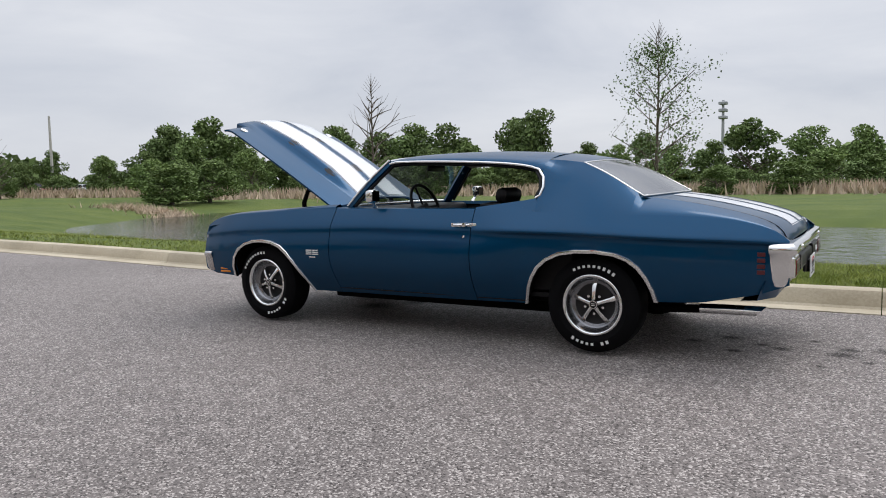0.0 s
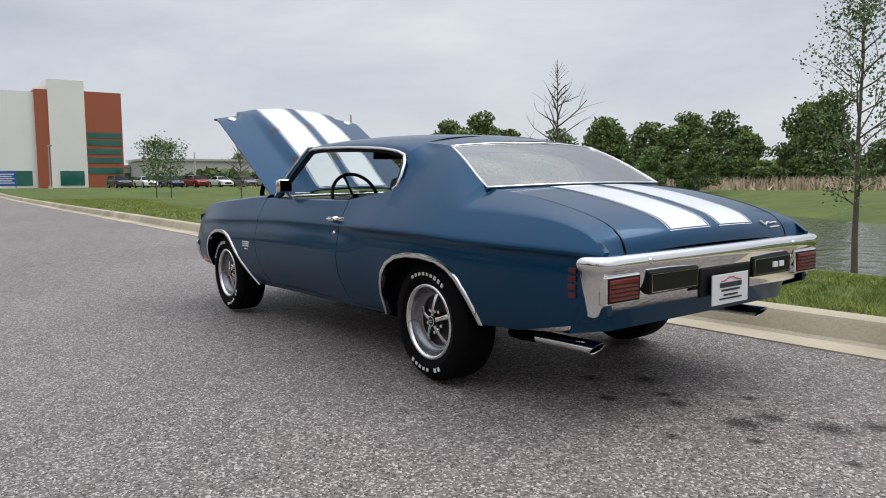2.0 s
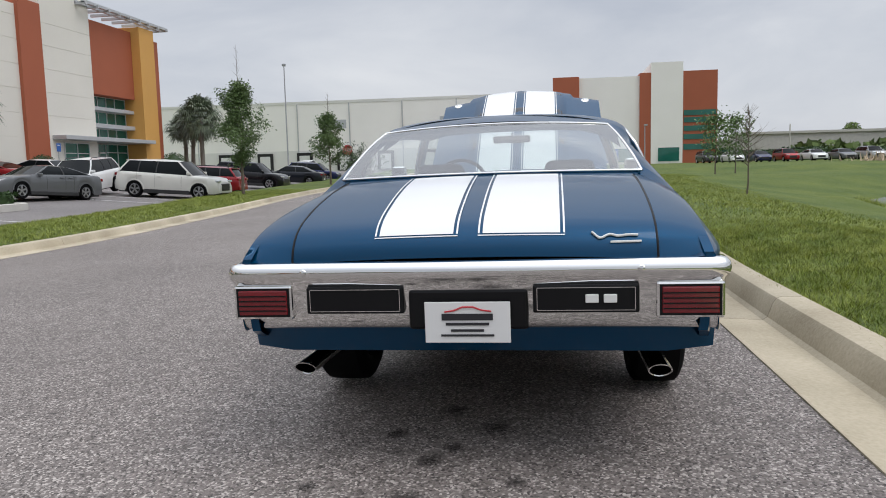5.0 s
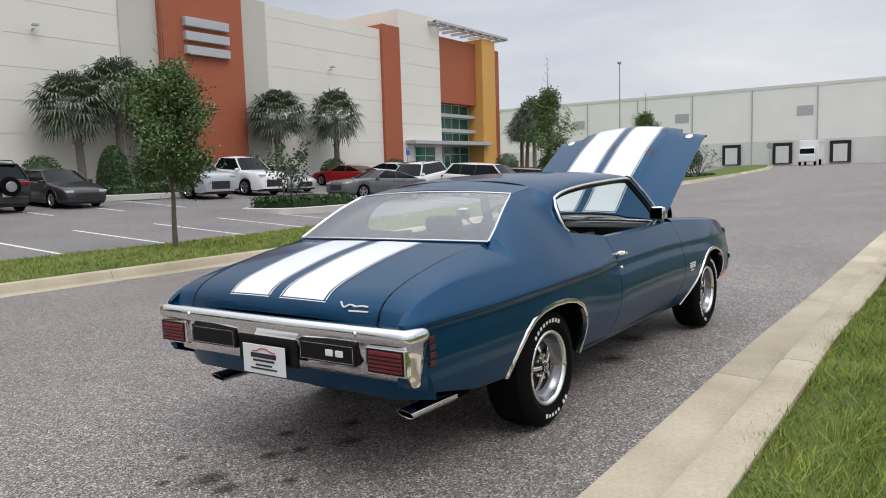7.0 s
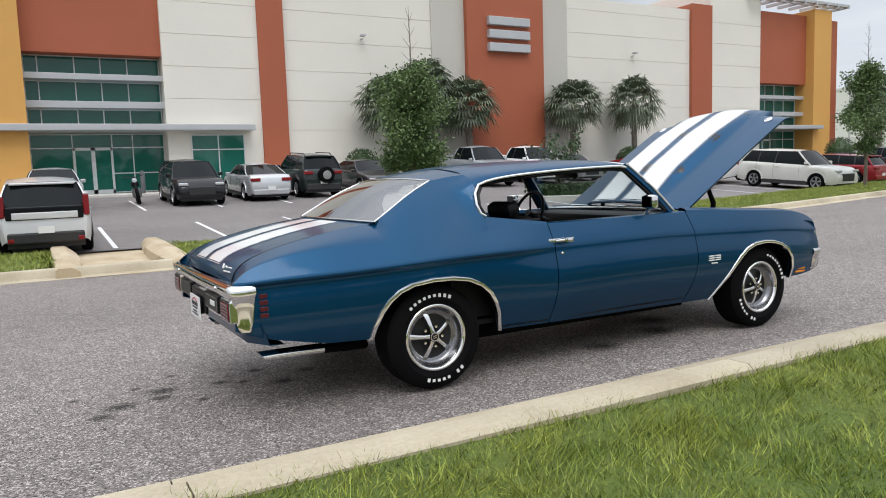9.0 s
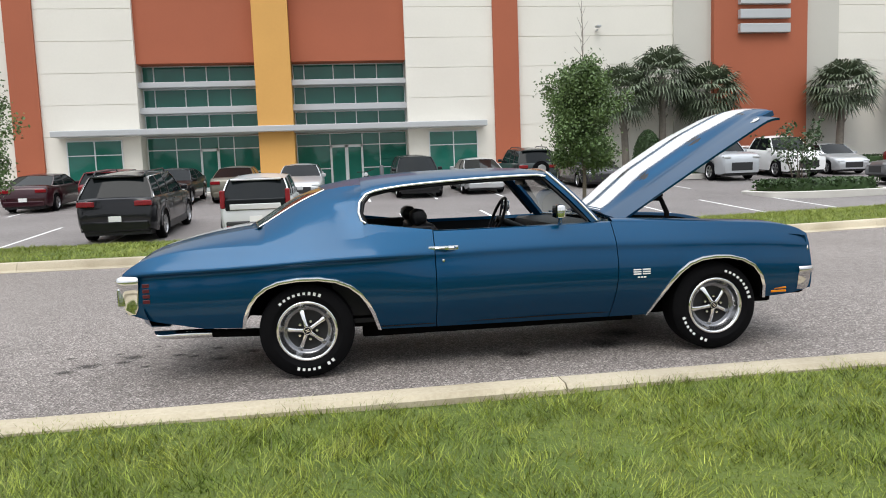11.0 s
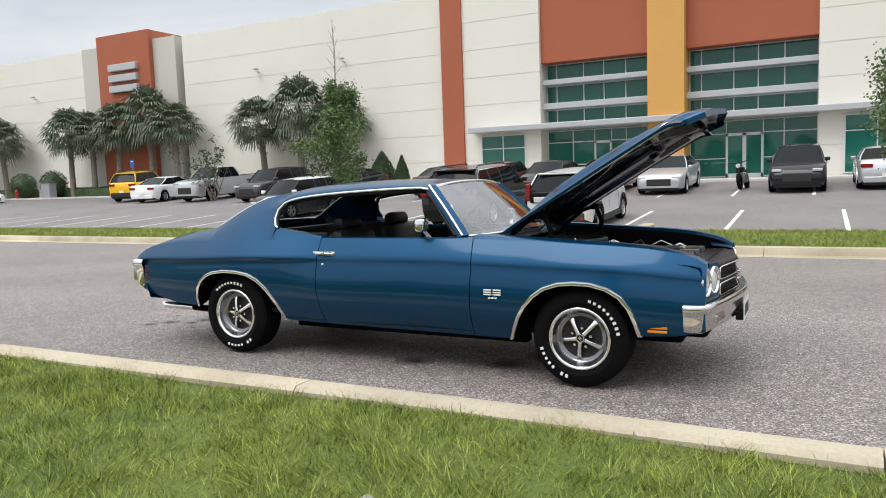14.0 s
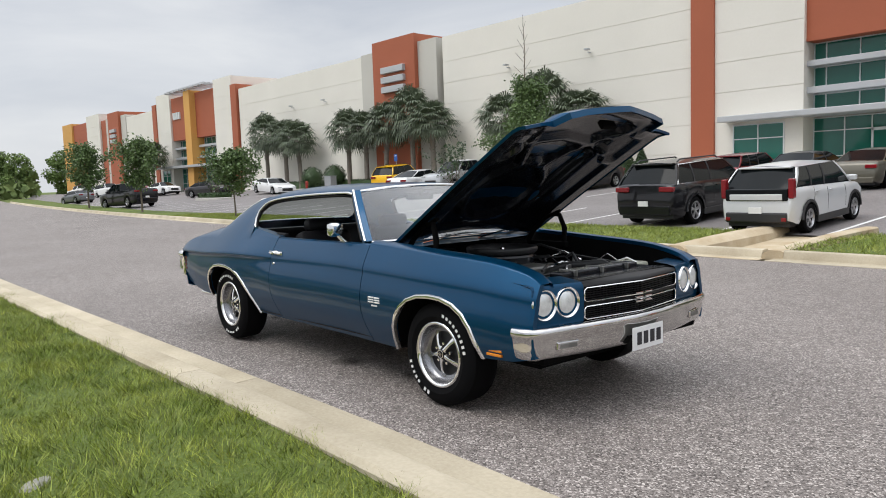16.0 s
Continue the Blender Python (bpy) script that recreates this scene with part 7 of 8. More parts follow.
# motorcycle by the doors
bike = thing("motorcycle", "black motorcycle leaning on its side stand", "motorcycle", at=pose(0.1, 25.6, lot_z(0, 25.6), 0, 8, 175))
for yw in (-0.7, 0.7):
    bm = bmesh.new()
    revolve(bm, [(0.20, -0.05), (0.30, -0.06), (0.32, 0), (0.30, 0.06), (0.20, 0.05)], 24, "x", (0, yw, 0.32))
    w = part("tyre", bm, RUBBER, bike, smooth=40)
    bm = bmesh.new()
    revolve(bm, [(0.21, 0.03), (0.19, 0.0), (0.05, 0.02), (0.0, 0.03)], 20, "x", (0, yw, 0.32))
    part("rim", bm, WHEEL_GREY, w, smooth=40)
bm = bmesh.new()
tube(bm, [(0, 0.7, 0.32), (0, 0.55, 0.75), (0, 0.42, 1.0)], 0.04, 8)
tube(bm, [(-0.36, 0.32, 1.08), (0, 0.42, 1.02), (0.36, 0.32, 1.08)], 0.018, 8)
part("fork_and_bars", bm, TRIM_BLACK, bike, smooth=40)
part("engine", boxes((-0.16, 0.16, -0.3, 0.28, 0.25, 0.62), bevel=0.06), ENGINE_GREY, bike)
part("tank", boxes((-0.14, 0.14, -0.05, 0.4, 0.66, 0.88), bevel=0.07), TRIM_BLACK, bike)
part("seat", boxes((-0.13, 0.13, -0.75, -0.05, 0.66, 0.76), bevel=0.04), VINYL, bike)
bm = bmesh.new()
revolve(bm, [(0.0, 0.08), (0.08, 0.07), (0.09, 0.0), (0.05, -0.06)], 16, "y", (0, 0.55, 0.92))
part("headlamp", bm, HEAD_LENS, bike, smooth=40)

# bay lines
for k in range(-30, 18):
    for x, row in ((-1.88 + 2.6 * k, 0), (-0.05 + 2.6 * k, 1)):
        if 14 < x < 22 or (row and not -25 < x < 36):
            continue
        e = lot_edge(x)
        y0, y1 = (22.6, 27.4) if row else (e + 0.25, e + 4.9)
        bm = bmesh.new()
        patch(bm, [[(x + d, y0 + (y1 - y0) * j / 4, lot_z(x, y0 + (y1 - y0) * j / 4) + 0.006) for d in (-0.05, 0.05)] for j in range(5)])
        single("bay_line", bm, WHITE_LINE, "worn white parking bay line", "bay line", "bay lines", kind="structure")
# pavement along the building and bollards
bm = bmesh.new()
box(bm, -60, 57, 30.2, 35.2, 0.3, 0.82, 0.02)
single("pavement", bm, SIDEWALK, "pale concrete pavement along the building", "pavement", kind="structure")
for x in (-3.0, 0.9, 2.4, -6.6):
    bm = bmesh.new()
    revolve(bm, [(0.10, 0.7), (0.10, 1.75), (0.08, 1.82), (0.0, 1.84)], 16, "z", (x, 30.6, 0))
    single("bollard", bm, GREYP, "dark grey steel bollard by the doors", "bollard", "bollards", smooth=40)

# ---- plants ----
BARK = material("bark", (0.13, 0.105, 0.08), 0.9, vary=0.3, scale=6, fine=40, bump=0.01)
PALM_BARK = material("palm_bark", (0.20, 0.175, 0.145), 0.9, vary=0.3, scale=5, fine=25, bump=0.02)
LEAF = material("oak_leaves", (0.055, 0.105, 0.028), 0.55, vary=0.25, scale=0.7, fine=3, per_island=0.4, color2=(0.12, 0.18, 0.055))
LEAF_PALE = material("pale_new_leaves", (0.12, 0.19, 0.06), 0.6, vary=0.2, scale=0.7, fine=3, per_island=0.35)
LEAF_FAR = material("woodland_leaves", (0.095, 0.155, 0.05), 0.8, vary=0.3, scale=0.25, fine=1.5, per_object=0.25, per_island=0.4, color2=(0.21, 0.27, 0.095), spec=0.2)
LEAF_PALM = material("palm_fronds", (0.105, 0.135, 0.08), 0.5, vary=0.2, scale=0.8, fine=4, per_island=0.35)
LEAF_SHRUB = material("shrub_leaves", (0.035, 0.07, 0.02), 0.55, vary=0.25, scale=1.0, fine=5, per_island=0.4)
DRY = material("dry_tall_grass", (0.42, 0.32, 0.22), 0.9, vary=0.25, scale=0.1, fine=1.0, per_island=0.25, color2=(0.60, 0.48, 0.36))
rng = np.random.default_rng(7)


def leaf_mesh(name, centres, size, mat, stretch=1.6, spread_=0.35, rnd=None):
    """One small bent quad for each centre, turned at random."""
    r = rnd or rng
    c = np.asarray(centres, float)
    n = len(c)
    a = r.normal(size=(n, 3))
    a /= np.linalg.norm(a, axis=1, keepdims=True)
    b = np.cross(a, r.normal(size=(n, 3)))
    b /= np.linalg.norm(b, axis=1, keepdims=True)
    s = size * (1 + spread_ * r.uniform(-1, 1, (n, 1)))
    v = np.empty((n, 4, 3))
    v[:, 0] = c - a * s * stretch * 0.5
    v[:, 1] = c + b * s * 0.5
    v[:, 2] = c + a * s * stretch * 0.5
    v[:, 3] = c - b * s * 0.5
    me = bpy.data.meshes.new(name)
    me.vertices.add(4 * n)
    me.vertices.foreach_set("co", v.ravel())
    me.loops.add(4 * n)
    me.loops.foreach_set("vertex_index", np.arange(4 * n))
    me.polygons.add(n)
    me.polygons.foreach_set("loop_start", np.arange(0, 4 * n, 4))
    me.update(calc_edges=True)
    me.materials.append(mat)
    return me


def limbs(bm, rnd, start, way, length, radius, depth, tips, droop=0.0, split=3, seg=6):
    """A limb that forks; gathers the ends in tips."""
    p, d = Vector(start), Vector(way).normalized()
    pts, rad = [p.copy()], [radius]
    for k in range(3):
        d = (d + Vector((rnd.uniform(-0.18, 0.18), rnd.uniform(-0.18, 0.18), rnd.uniform(-0.1, 0.12) - droop))).normalized()
        p = p + d * length / 3
        pts.append(p.copy())
        rad.append(radius * (1 - 0.2 * (k + 1)))
        if depth <= 1:
            tips.append(p.copy())
    tube(bm, pts, rad, seg if depth > 1 else 4)
    if depth > 0:
        for k in range(split):
            i = rnd.choice((1, 2, 3))
            q = Vector((rnd.uniform(-1, 1), rnd.uniform(-1, 1), rnd.uniform(-0.1, 0.7)))
            limbs(bm, rnd, pts[i], d * 0.7 + q * 0.9, length * rnd.uniform(0.5, 0.75), rad[i] * 0.55, depth - 1, tips, droop, split)
    tips.append(pts[-1])


def young_tree(label, x, y, z, height, crown_base, crown_r, seed, leaf=LEAF, n_leaf=9, whip=0.0, lean=0.0, leaf_size=0.075, name="young_tree", limb_r=0.016, loose=0.13, cone=False):
    """A slim street tree: straight stem, many short limbs, a ragged egg-shaped crown and a bare whip above it."""
    rnd = random.Random(seed)
    r = np.random.default_rng(seed)
    t = thing(name, label, "tree", "trees", at=pose(x, y, z))
    bm = bmesh.new()
    stem = [(lean * k / 6 + rnd.uniform(-0.02, 0.02), rnd.uniform(-0.02, 0.02), height * k / 6) for k in range(7)]
    tube(bm, stem, [(0.078 if n_leaf > 10 else 0.06) * height / 4.5 * (1 - 0.14 * k) for k in range(7)], 8)
    tips = []
    for k in range(26):
        h = crown_base + (height - crown_base) * (k + rnd.random()) / 26
        f = (h - crown_base) / (height - crown_base)
        shape = min(1.0, 0.45 + 3 * f) * (1.12 - 0.92 * f) if cone else math.sin(math.pi * min(1, 0.16 + 0.84 * f)) ** 0.7
        reach = crown_r * shape * (rnd.choice((0.5, 0.8, 1.0, 1.15, 1.3)) if n_leaf > 10 else rnd.uniform(0.65, 1.05))
        a = k * 2.4 + rnd.uniform(-0.5, 0.5)
        limbs(bm, rnd, (lean * h / height, 0, h), (math.cos(a), math.sin(a), 0.45 + 0.5 * f), reach * 0.8, limb_r, 1, tips, split=3)
    if whip:
        tube(bm, [(lean, 0, height), (lean + 0.03, 0.02, height + whip * 0.5), (lean, 0, height + whip)], [0.018, 0.010, 0.004], 5)
        for k in range(14):
            h = height + whip * (0.05 + 0.85 * k / 14)
            a = k * 2.1
            tube(bm, [(lean, 0, h), (lean + math.cos(a) * 0.28 * (1.1 - k / 16), math.sin(a) * 0.28 * (1.1 - k / 16), h + 0.25)], [0.006, 0.003], 4)
    part("trunk", bm, BARK, t, smooth=60)
    if n_leaf:
        thin = [rnd.choice((0.12, 0.5, 1.0, 1.4, 1.8)) for _ in tips]
        pts = np.concatenate([np.array(p)[None] + r.normal(scale=loose * crown_r * (0.6 + 0.35 * d), size=(max(1, round(n_leaf * d)), 3)) for p, d in zip(tips, thin)])
        part("crown", leaf_mesh("crown", pts, leaf_size, leaf, rnd=r), None, t)
    return t


young_tree("young green oak with a bare dead leader", 4.55, 11.1, ground_z(4.55, 11.1) - 0.02, 3.45, 1.3, 0.92, 3, n_leaf=85, whip=1.8, leaf_size=0.043)
young_tree("thin young oak with sparse leaves and bare leader", -8.75, 11.1, ground_z(-8.75, 11.1) - 0.02, 3.75, 1.25, 1.15, 5, n_leaf=40, whip=1.9, leaf_size=0.043, cone=True, loose=0.09)
young_tree("small round young oak on the verge", -26.9, 11.3, ground_z(-26.9, 11.3) - 0.02, 2.7, 1.1, 1.0, 8, n_leaf=16, leaf_size=0.075)
young_tree("young oak on the verge", -40.6, 11.8, ground_z(-40.6, 11.8) - 0.02, 4.0, 1.4, 1.25, 9, n_leaf=16, leaf_size=0.10)
young_tree("young oak far along the verge", -58.0, 13.6, ground_z(-58.0, 13.6) - 0.02, 4.5, 1.5, 1.5, 10, n_leaf=16, leaf_size=0.12)
young_tree("young oak with a bare dead leader above", 27.8, 14.2, ground_z(27.8, 14.2) - 0.02, 4.9, 1.4, 1.35, 11, n_leaf=34, whip=2.0, leaf_size=0.06, cone=True, loose=0.10)
young_tree("young oak with a bare dead leader above", 39.6, 13.6, ground_z(39.6, 13.6) - 0.02, 4.2, 1.3, 1.3, 12, n_leaf=18, whip=1.5, leaf_size=0.07, cone=True, loose=0.10)
young_tree("thin young cypress with new pale leaves", 0.75, -8.75, -0.45, 4.05, 1.0, 1.35, 21, leaf=LEAF_PALE, n_leaf=8, whip=0.35, leaf_size=0.032, limb_r=0.016, loose=0.07, name="cypress_tree")
young_tree("bare young cypress on the pond bank", 8.5, -10.2, -0.62, 4.1, 1.5, 1.25, 22, n_leaf=0, whip=0.4, limb_r=0.02, name="cypress_tree")
young_tree("bare young tree on the grass", 19.4, -6.3, ground_z(19.4, -6.3) - 0.02, 2.45, 0.85, 0.8, 23, leaf=LEAF_PALE, n_leaf=0, whip=0.2, name="bare_tree")
young_tree("young tree with thin pale leaves", 45.0, -10.6, ground_z(45.0, -10.6) - 0.02, 3.6, 1.1, 1.3, 24, leaf=LEAF_PALE, n_leaf=3, name="young_tree", leaf_size=0.1)
young_tree("young tree with thin pale leaves", 50.0, -13.0, ground_z(50.0, -13.0) - 0.02, 3.8, 1.1, 1.4, 25, leaf=LEAF_PALE, n_leaf=3, name="young_tree", leaf_size=0.1)


# sabal palms
def palm_master(seed, height):
    rnd = random.Random(seed)
    t = new("palm_tree")
    bm = bmesh.new()
    bend = rnd.uniform(-0.25, 0.25)
    tube(bm, [(bend * (k / 8) ** 2, 0, height * k / 8) for k in range(9)], [0.19 - 0.006 * k for k in range(9)], 10)
    for k in range(24):
        h = height * (0.55 + 0.45 * k / 24)
        a = k * 2.4
        tube(bm, [(bend * (h / height) ** 2 + 0.14 * math.cos(a), 0.14 * math.sin(a), h), (bend * (h / height) ** 2 + 0.26 * math.cos(a), 0.26 * math.sin(a), h + 0.18)], [0.05, 0.02], 5)
    part("trunk", bm, PALM_BARK, t, smooth=60)
    bm = bmesh.new()
    for k in range(64):
        a, el = k * 2.3999 + rnd.uniform(-0.2, 0.2), lerp([(0, 1.4), (26, 0.55), (64, -0.95)], k)
        d = Vector((math.cos(a) * math.cos(el), math.sin(a) * math.cos(el), math.sin(el)))
        top = Vector((bend, 0, height + 0.05))
        hub = top + d * rnd.uniform(0.85, 1.2) + Vector((0, 0, -0.06 * (1 - el)))
        side = d.cross(Vector((0, 0, 1)))
        side = side.normalized() if side.length > 0.1 else Vector((1, 0, 0))
        up = side.cross(d).normalized()
        w = 0.012
        q = [bm.verts.new(v) for v in (top - side * w, top + side * w, hub + side * w, hub - side * w)]
        bm.faces.new(q)
        for j in range(17):
            b = lerp([(0, -1.75), (16, 1.75)], j)
            ln = rnd.uniform(0.85, 1.15) * (1 - 0.16 * abs(b))
            e = (d * math.cos(b) + side * math.sin(b)).normalized()
            mid = hub + e * ln * 0.6 + up * 0.05
            tip = hub + e * ln + Vector((0, 0, -0.34 * ln - 0.10 * abs(b)))
            n2 = e.cross(up).normalized() * 0.047
            vs = [bm.verts.new(v) for v in (hub, mid - n2, tip, mid + n2)]
            bm.faces.new(vs)
    part("fronds", bm, LEAF_PALM, t)
    return t


masters = [palm_master(31, 4.6), palm_master(32, 5.5), palm_master(33, 4.3)]
spots = [(14.0, 32.0, 4.2), (16.2, 32.3, 5.1), (31.5, 31.9, 4.45), (26.4, 32.0, 4.7), (-23.6, 32.0, 4.6), (-26.2, 31.9, 4.9), (-29.3, 32.1, 4.8), (-36.9, 31.9, 5.1), (-39.7, 32.2, 5.3), (-42.7, 31.8, 5.4), (-45.8, 32.1, 5.2), (-47.9, 31.8, 4.6), (-56.2, 31.9, 5.1), (-59.4, 32.2, 5.5), (-62.4, 31.8, 5.2), (-92, 31, 5.2), (-95, 31.5, 5.2), (58.5, 31.5, 5.0), (61.5, 34.0, 5.4), (64, 36, 5.0), (112.0, -2.2, 4.6), (18.95, 32.0, 4.6)]
HEIGHTS = (4.6, 5.5, 4.3)
for k, (px, py, ph) in enumerate(spots):
    m = pose(px, py, (lot_z(px, py) if px < 100 else road_z(px)) + 0.05, 0, 0, 67 * k) @ Matrix.Diagonal((1.08, 1.08, ph / HEIGHTS[k % 3], 1))
    if k < 3:
        masters[k].matrix_basis = m
        ob = masters[k]
    else:
        ob = copy_thing(masters[k % 3], m)
    tagged(ob, "sabal palm with a rounded head of fan fronds", "palm tree", "palms")


# clipped shrubs, hedges and planting
def shrub(label, x, y, z, rx, ry, rz_, seed, cone=False, n=2600, size=0.055, mat=LEAF_SHRUB, name="shrub", flat=False, dome=False):
    r = np.random.default_rng(seed)
    if flat:
        p = r.uniform(-1, 1, (n, 3))
        p[:, 2] = r.uniform(0, 1, n) ** 0.4
        p = p * (rx, ry, rz_)
    else:
        d = r.normal(size=(n, 3))
        d /= np.linalg.norm(d, axis=1, keepdims=True)
        p = d * r.uniform(0.82, 1.02, (n, 1))
        h = (p[:, 2] + 1) / 2
        if cone:
            p[:, :2] *= (np.clip(1.25 - 1.1 * h, 0.05, 1.0) ** 0.8)[:, None]
        if dome:
            h = r.uniform(0, 1, n) ** 0.9
            a, w = r.uniform(0, math.tau, n), np.minimum(1, 0.7 + h * 2) * np.sqrt(1 - h**2.4) * r.uniform(0.86, 1.03, n)
            p = np.stack([np.cos(a) * w, np.sin(a) * w, p[:, 2]], 1)
        p = np.stack([p[:, 0] * rx, p[:, 1] * ry, h * rz_], 1)
    t = thing(name, label, "shrub", "shrubs", at=pose(x, y, z))
    bm = bmesh.new()
    if flat:
        box(bm, -rx * 0.93, rx * 0.93, -ry * 0.93, ry * 0.93, 0, rz_ * 0.85, 0.05)
    else:
        rows = []
        for k in range(9):
            h = k / 8
            w = math.sin(math.pi * min(0.98, max(0.06, h))) * 0.86 if not cone else 0.86 * min(1, (0.3 + h * 4)) * max(0.03, 1.12 - 1.1 * h) ** 0.8
            if dome:
                w = 0.86 * min(1, 0.7 + h * 2) * math.sqrt(max(0.001, 1 - h**2.4))
            rows.append([(rx * w * math.cos(j * math.tau / 14), ry * w * math.sin(j * math.tau / 14), rz_ * (0.02 + 0.93 * h)) for j in range(14)])
        patch(bm, rows, close=True)
        tube(bm, [(0, 0, 0), (0, 0, rz_ * 0.3)], 0.05, 6)
    part("core", bm, LEAF_SHRUB, t, smooth=60)
    part("foliage", leaf_mesh("foliage", p, size, mat, rnd=r), None, t)
    return t


shrub("round clipped shrub against the white wall", 11.9, 31.6, 0.78, 0.95, 0.95, 1.95, 41)
shrub("tall domed clipped shrub beside the white wall", 14.18, 29.6, 0.6, 0.80, 0.78, 2.5, 42, cone=True, n=6500, dome=True)
shrub("small cone-shaped clipped shrub", -18.3, 30.8, 0.78, 0.5, 0.5, 1.9, 43, cone=True)
shrub("cone-shaped clipped shrub beside the wall", -19.85, 31.2, 0.78, 0.95, 0.95, 2.2, 44, cone=True, n=4200)
shrub("round clipped shrub near the palms", -49.6, 31.4, 0.78, 1.0, 1.0, 2.1, 45)
shrub("round clipped shrub near the palms", -53.0, 31.2, 0.78, 1.0, 1.0, 2.0, 46)
shrub("round clipped shrub against the white wall", 30.6, 31.4, 0.78, 0.9, 0.9, 1.8, 47)
shrub("round clipped shrub beside the entrance", 37.0, 31.4, 0.78, 0.9, 0.9, 1.8, 48)
shrub("round clipped shrub near the building corner", 52.0, 30.8, 0.8, 1.1, 1.1, 2.2, 49)
for k, (hx, hl) in enumerate(((-21.0, 2.2), (-29, 3.0), (-38, 4.0), (-46, 4.0), (-57, 4.0), (19.5, 3.2), (25.5, 4.0), (33.5, 3.0))):
    shrub("low clipped hedge along the wall", hx, 32.2, 0.8, hl, 0.5, 0.7, 60 + k, n=2200, size=0.09, name="hedge", flat=True)


def island(label, x, y, rx, ry, seed):
    """A kerbed planting island with low shrubs."""
    z = lot_z(x, y)
    bm = bmesh.new()
    rows = []
    for a, b in ((1.0, -0.1), (1.0, 0.13), (0.97, 0.15), (0.90, 0.15), (0.88, 0.10), (0.0, 0.13)):
        rows.append([(x + rx * a * math.copysign(abs(math.cos(j * math.tau / 32)) ** 0.6, math.cos(j * math.tau / 32)), y + ry * a * math.copysign(abs(math.sin(j * math.tau / 32)) ** 0.6, math.sin(j * math.tau / 32)), z + b) for j in range(32)])
    patch(bm, rows[:4], close=True)
    isl = single("planting_island", bm, SIDEWALK, label, "kerb", kind="structure", smooth=30)
    bm = bmesh.new()
    patch(bm, rows[3:], close=True)
    part("soil", bm, GRASS_SOIL, isl, smooth=40)
    shrub("low green planting in the island", x, y, z + 0.1, rx * 0.72, ry * 0.72, 0.42, seed, n=int(900 * rx * ry), size=0.10, name="ground_cover", flat=True)


def crape(x, y, z, h, seed):
    rnd = random.Random(seed)
    r = np.random.default_rng(seed)
    t = thing("crape_myrtle", "small multi-stemmed tree with thin foliage", "tree", "trees", at=pose(x, y, z))
    bm, tips = bmesh.new(), []
    for k in range(6):
        a = k * 1.05
        limbs(bm, rnd, (0.12 * math.cos(a), 0.12 * math.sin(a), 0), (0.25 * math.cos(a), 0.25 * math.sin(a), 1), h * 0.55, 0.03, 2, tips, split=2)
    part("trunk", bm, BARK, t, smooth=60)
    pts = np.concatenate([np.array(p)[None] + r.normal(scale=0.12, size=(5, 3)) for p in tips])
    part("crown", leaf_mesh("crown", pts, 0.085, LEAF_SHRUB, rnd=r), None, t)


island("pale kerbed planting island in the car park", 15.96, 19.06, 2.4, 1.7, 71)
crape(15.66, 19.56, lot_z(15.96, 19.06) + 0.1, 2.6, 72)
island("grassed island beside the clipped cone shrub", 14.6, 29.0, 2.6, 2.2, 73)
island("kerbed planted corner at the road's bend", 57.0, 16.2, 4.6, 1.7, 74)
for k in range(4):
    crape(54.0 + 2.0 * k, 16.0 + 0.4 * (k % 2), lot_z(57, 16.2) + 0.1, 2.9, 80 + k)
island("kerbed planting island near the entrance", -20.6, 29.6, 2.4, 2.2, 75)
crape(-27.0, 25.0, 0.5, 3.2, 90)
island("kerbed planting island at the car park end", -54.05, 22.41, 2.2, 1.2, 76)
crape(-54.05, 22.41, lot_z(-54.05, 22.41) + 0.1, 2.8, 91)

# ---- woodland beyond the pond ----
def woodland_master(seed, wide):
    """A full-grown tree ten metres high, with a lobed crown of many leaf clumps."""
    rnd, r = random.Random(seed), np.random.default_rng(seed)
    t = new("woodland_tree")
    bm, tips = bmesh.new(), []
    tube(bm, [(0, 0, 0), (0.1, 0, 1.6), (0.0, 0.1, 3.4)], [0.28, 0.22, 0.15], 8)
    for k in range(8):
        a = k * 0.9
        limbs(bm, rnd, (0, 0, 1.4 + 0.35 * k), (math.cos(a), math.sin(a), 0.8), 2.6, 0.10, 1, tips, split=3)
    part("trunk", bm, BARK, t, smooth=60)
    pts = []
    for k in range(38):
        a, h = rnd.uniform(0, math.tau), rnd.random() ** 1.15
        rad = wide * math.sqrt(rnd.random()) * math.sin(math.pi * (0.30 + 0.60 * h)) ** 0.7
        c = np.array((rad * math.cos(a), rad * math.sin(a), 1.0 + 7.9 * h))
        s = rnd.uniform(0.75, 1.35)
        d = r.normal(size=(170, 3))
        d /= np.linalg.norm(d, axis=1, keepdims=True)
        pts.append(c + d * s * r.uniform(0.55, 1.05, (170, 1)) * (1.15, 1.15, 0.85))
    part("crown", leaf_mesh("crown", np.concatenate(pts), 0.27, LEAF_FAR, rnd=r), None, t)
    return t


